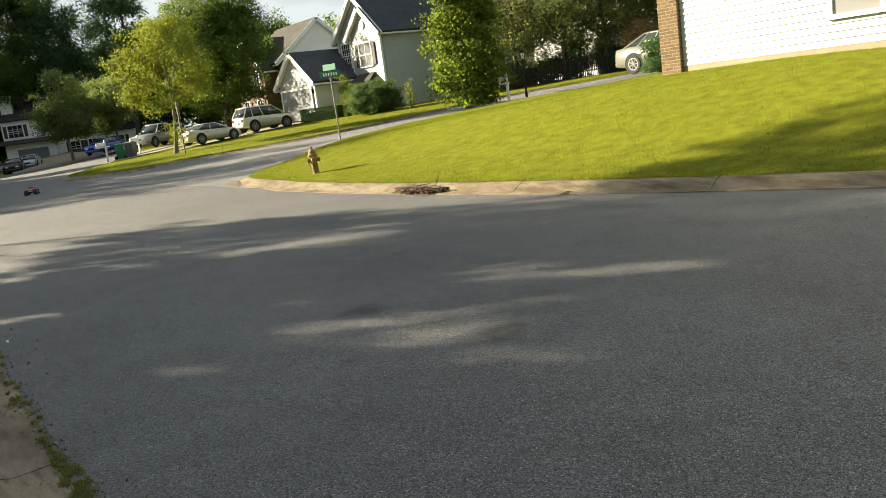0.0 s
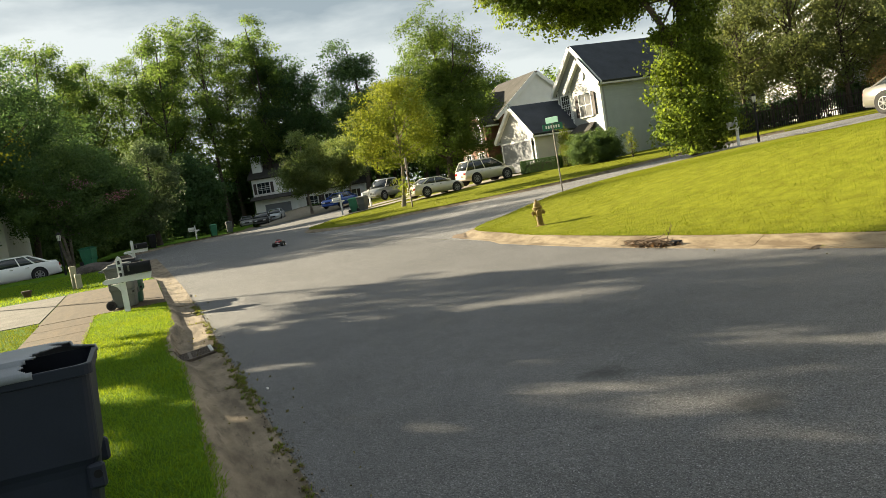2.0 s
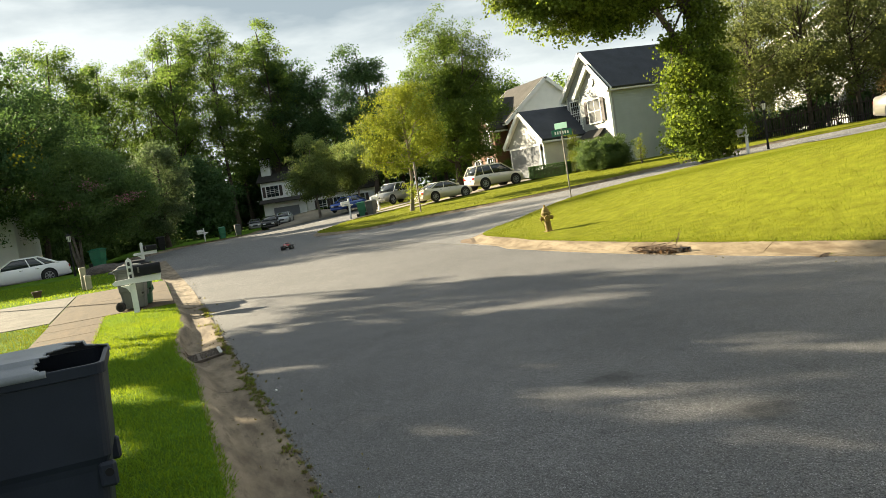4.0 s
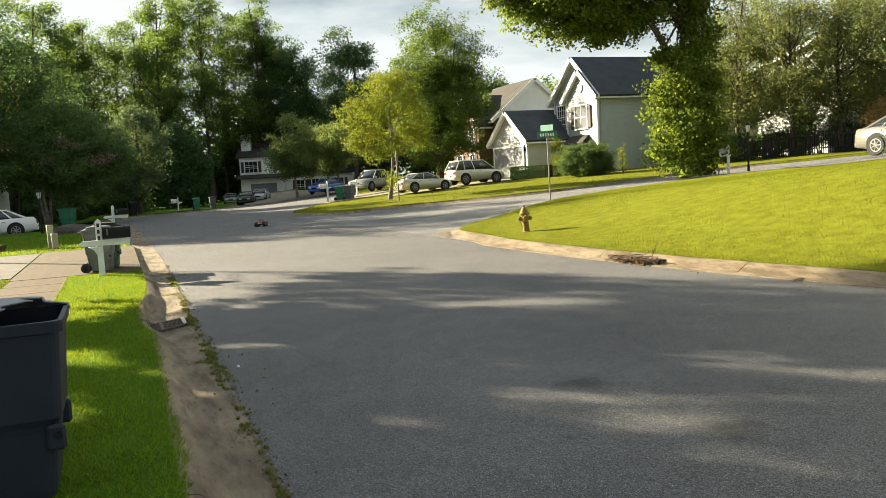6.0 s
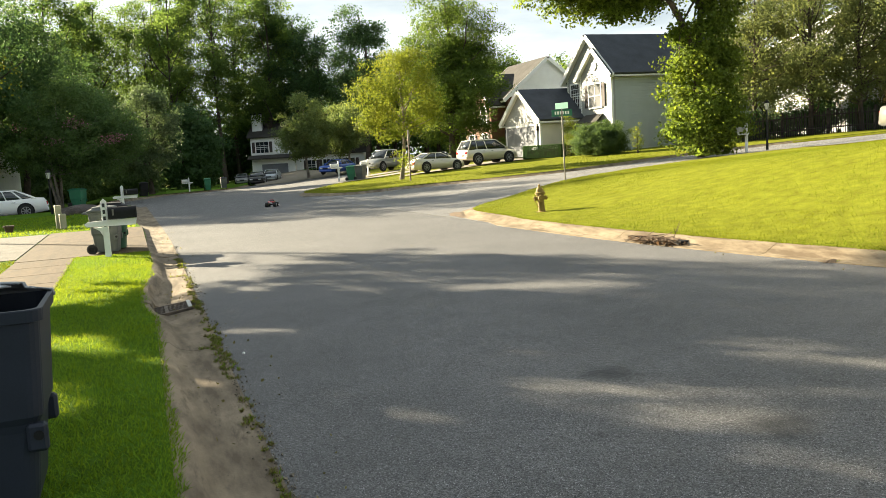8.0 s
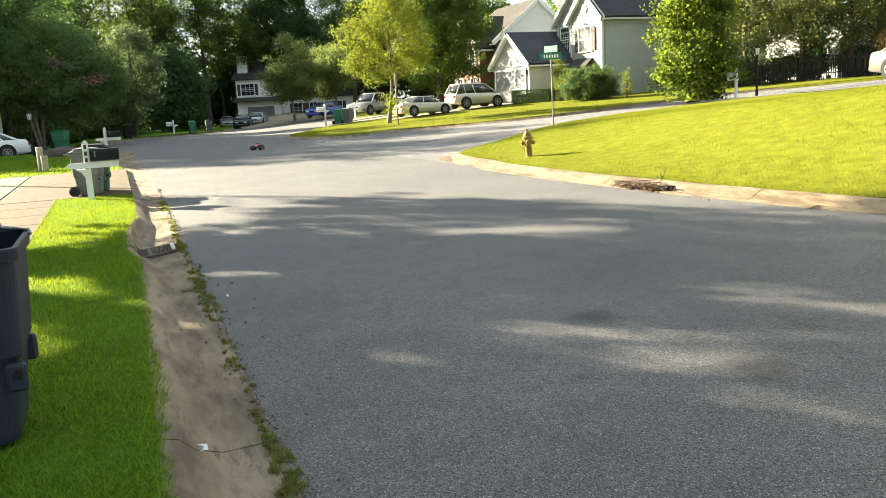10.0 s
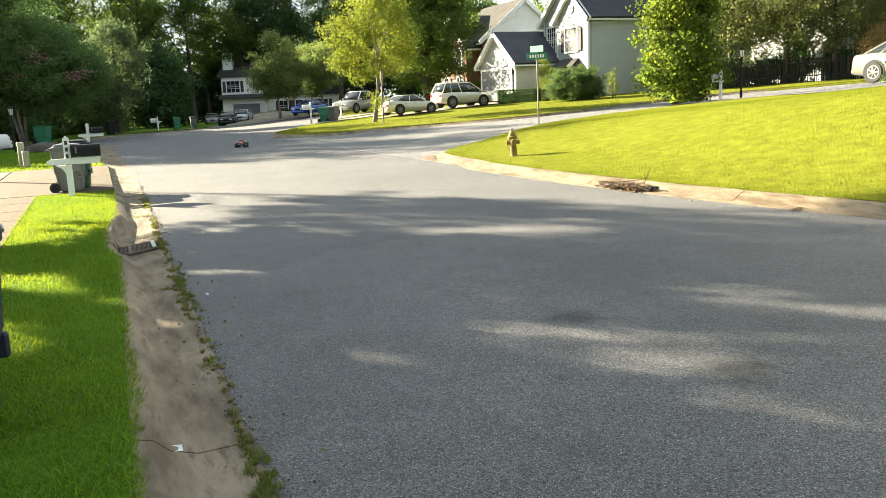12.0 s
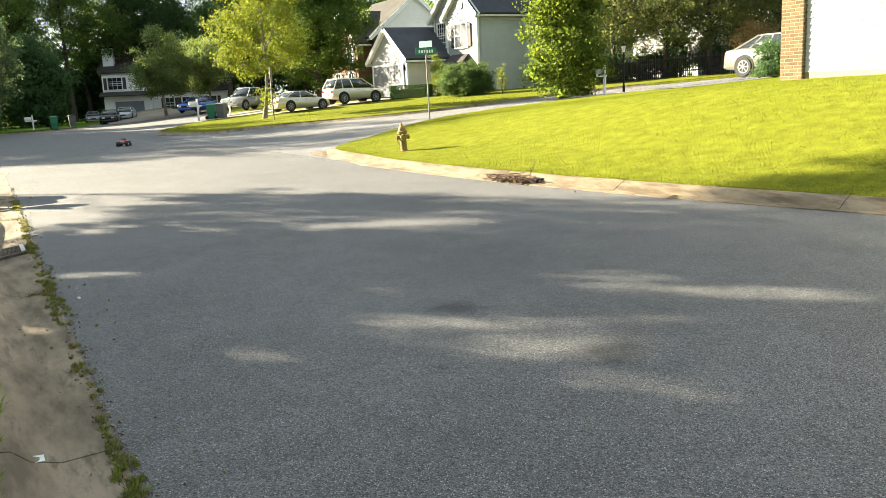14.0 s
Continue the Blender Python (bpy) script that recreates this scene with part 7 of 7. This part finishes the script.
for v2 in bm.verts:
    v2.co *= 1 + 0.3 * noise.noise(v2.co * 50)
part("stone", bm, M_WHITE, pebble)

# ---- the toy monster truck standing on the street ----
M_TOYRED = paint("toy_red_paint", (0.36, 0.02, 0.03), 0.1)
toy = thing("toy_truck", Matrix.Translation((5.23, 32.05, land(5.23, 32.05) + 0.005)) @ pose(0, 0, 0, 0, 0, 248), "red radio-controlled monster truck with huge black tyres", "toy truck")
for sx in (-1, 1):
    for sy in (-1, 1):
        at = Matrix.Translation((0.17 * sx, 0.155 * sy, 0.085)) @ pose(0, 0, 0, -90 * sy, 0, 0)
        wh = part("wheel", lathe([(0.045, -0.055), (0.075, -0.06), (0.085, -0.045), (0.085, 0.045), (0.075, 0.06), (0.045, 0.055)], 18, at), M_RUBBER, toy, "chunky black tyre")
        part("rim", lathe([(0.045, 0.05), (0.042, 0.062), (0.012, 0.05)], 14, at), M_CHROME, wh)
        part("shock", rod((0.13 * sx, 0.09 * sy, 0.09), (0.08 * sx, 0.05 * sy, 0.19), 0.011, 0.014, 8), M_STEEL, toy)
part("chassis", box((-0.19, -0.045, 0.09), (0.19, 0.045, 0.13), 0.01), M_BLACK, toy)
for sx in (-1, 1):
    part("axle", rod((0.17 * sx, -0.12, 0.085), (0.17 * sx, 0.12, 0.085), 0.016), M_BLACK, toy)
secs = []
for x, top, w in ((-0.22, 0.2, 0.085), (-0.21, 0.215, 0.095), (-0.06, 0.215, 0.1), (0.08, 0.22, 0.1), (0.19, 0.215, 0.095), (0.21, 0.195, 0.088)):
    secs.append([(x, w, 0.15), (x, w * 1.02, 0.185), (x, w * 0.95, top), (x, 0, top + 0.006), (x, -w * 0.95, top), (x, -w * 1.02, 0.185), (x, -w, 0.15)])
shell = loft(secs, M_TOYRED, "body", toy, "glossy red pickup shell")
loft([[(-0.07, 0.085, 0.215), (0.09, 0.085, 0.218), (0.09, -0.085, 0.218), (-0.07, -0.085, 0.215)],
      [(-0.06, 0.07, 0.262), (0.04, 0.07, 0.262), (0.04, -0.07, 0.262), (-0.06, -0.07, 0.262)]], M_GLASS, "cab_glass", toy)
part("cab_roof", box((-0.062, -0.072, 0.26), (0.043, 0.072, 0.27), 0.004), M_TOYRED, toy)
part("bumper", rod((0.235, -0.08, 0.125), (0.235, 0.08, 0.125), 0.009), M_CHROME, toy)
part("grille", box((0.2, -0.06, 0.165), (0.214, 0.06, 0.19), 0.003), M_CHROME, toy)

# from the plan's units to metres
for ob in list(bpy.data.objects):
    if ob.parent is None and ob not in (cam, sun):
        ob.matrix_basis = Matrix.Scale(PLAN, 4) @ ob.matrix_basis
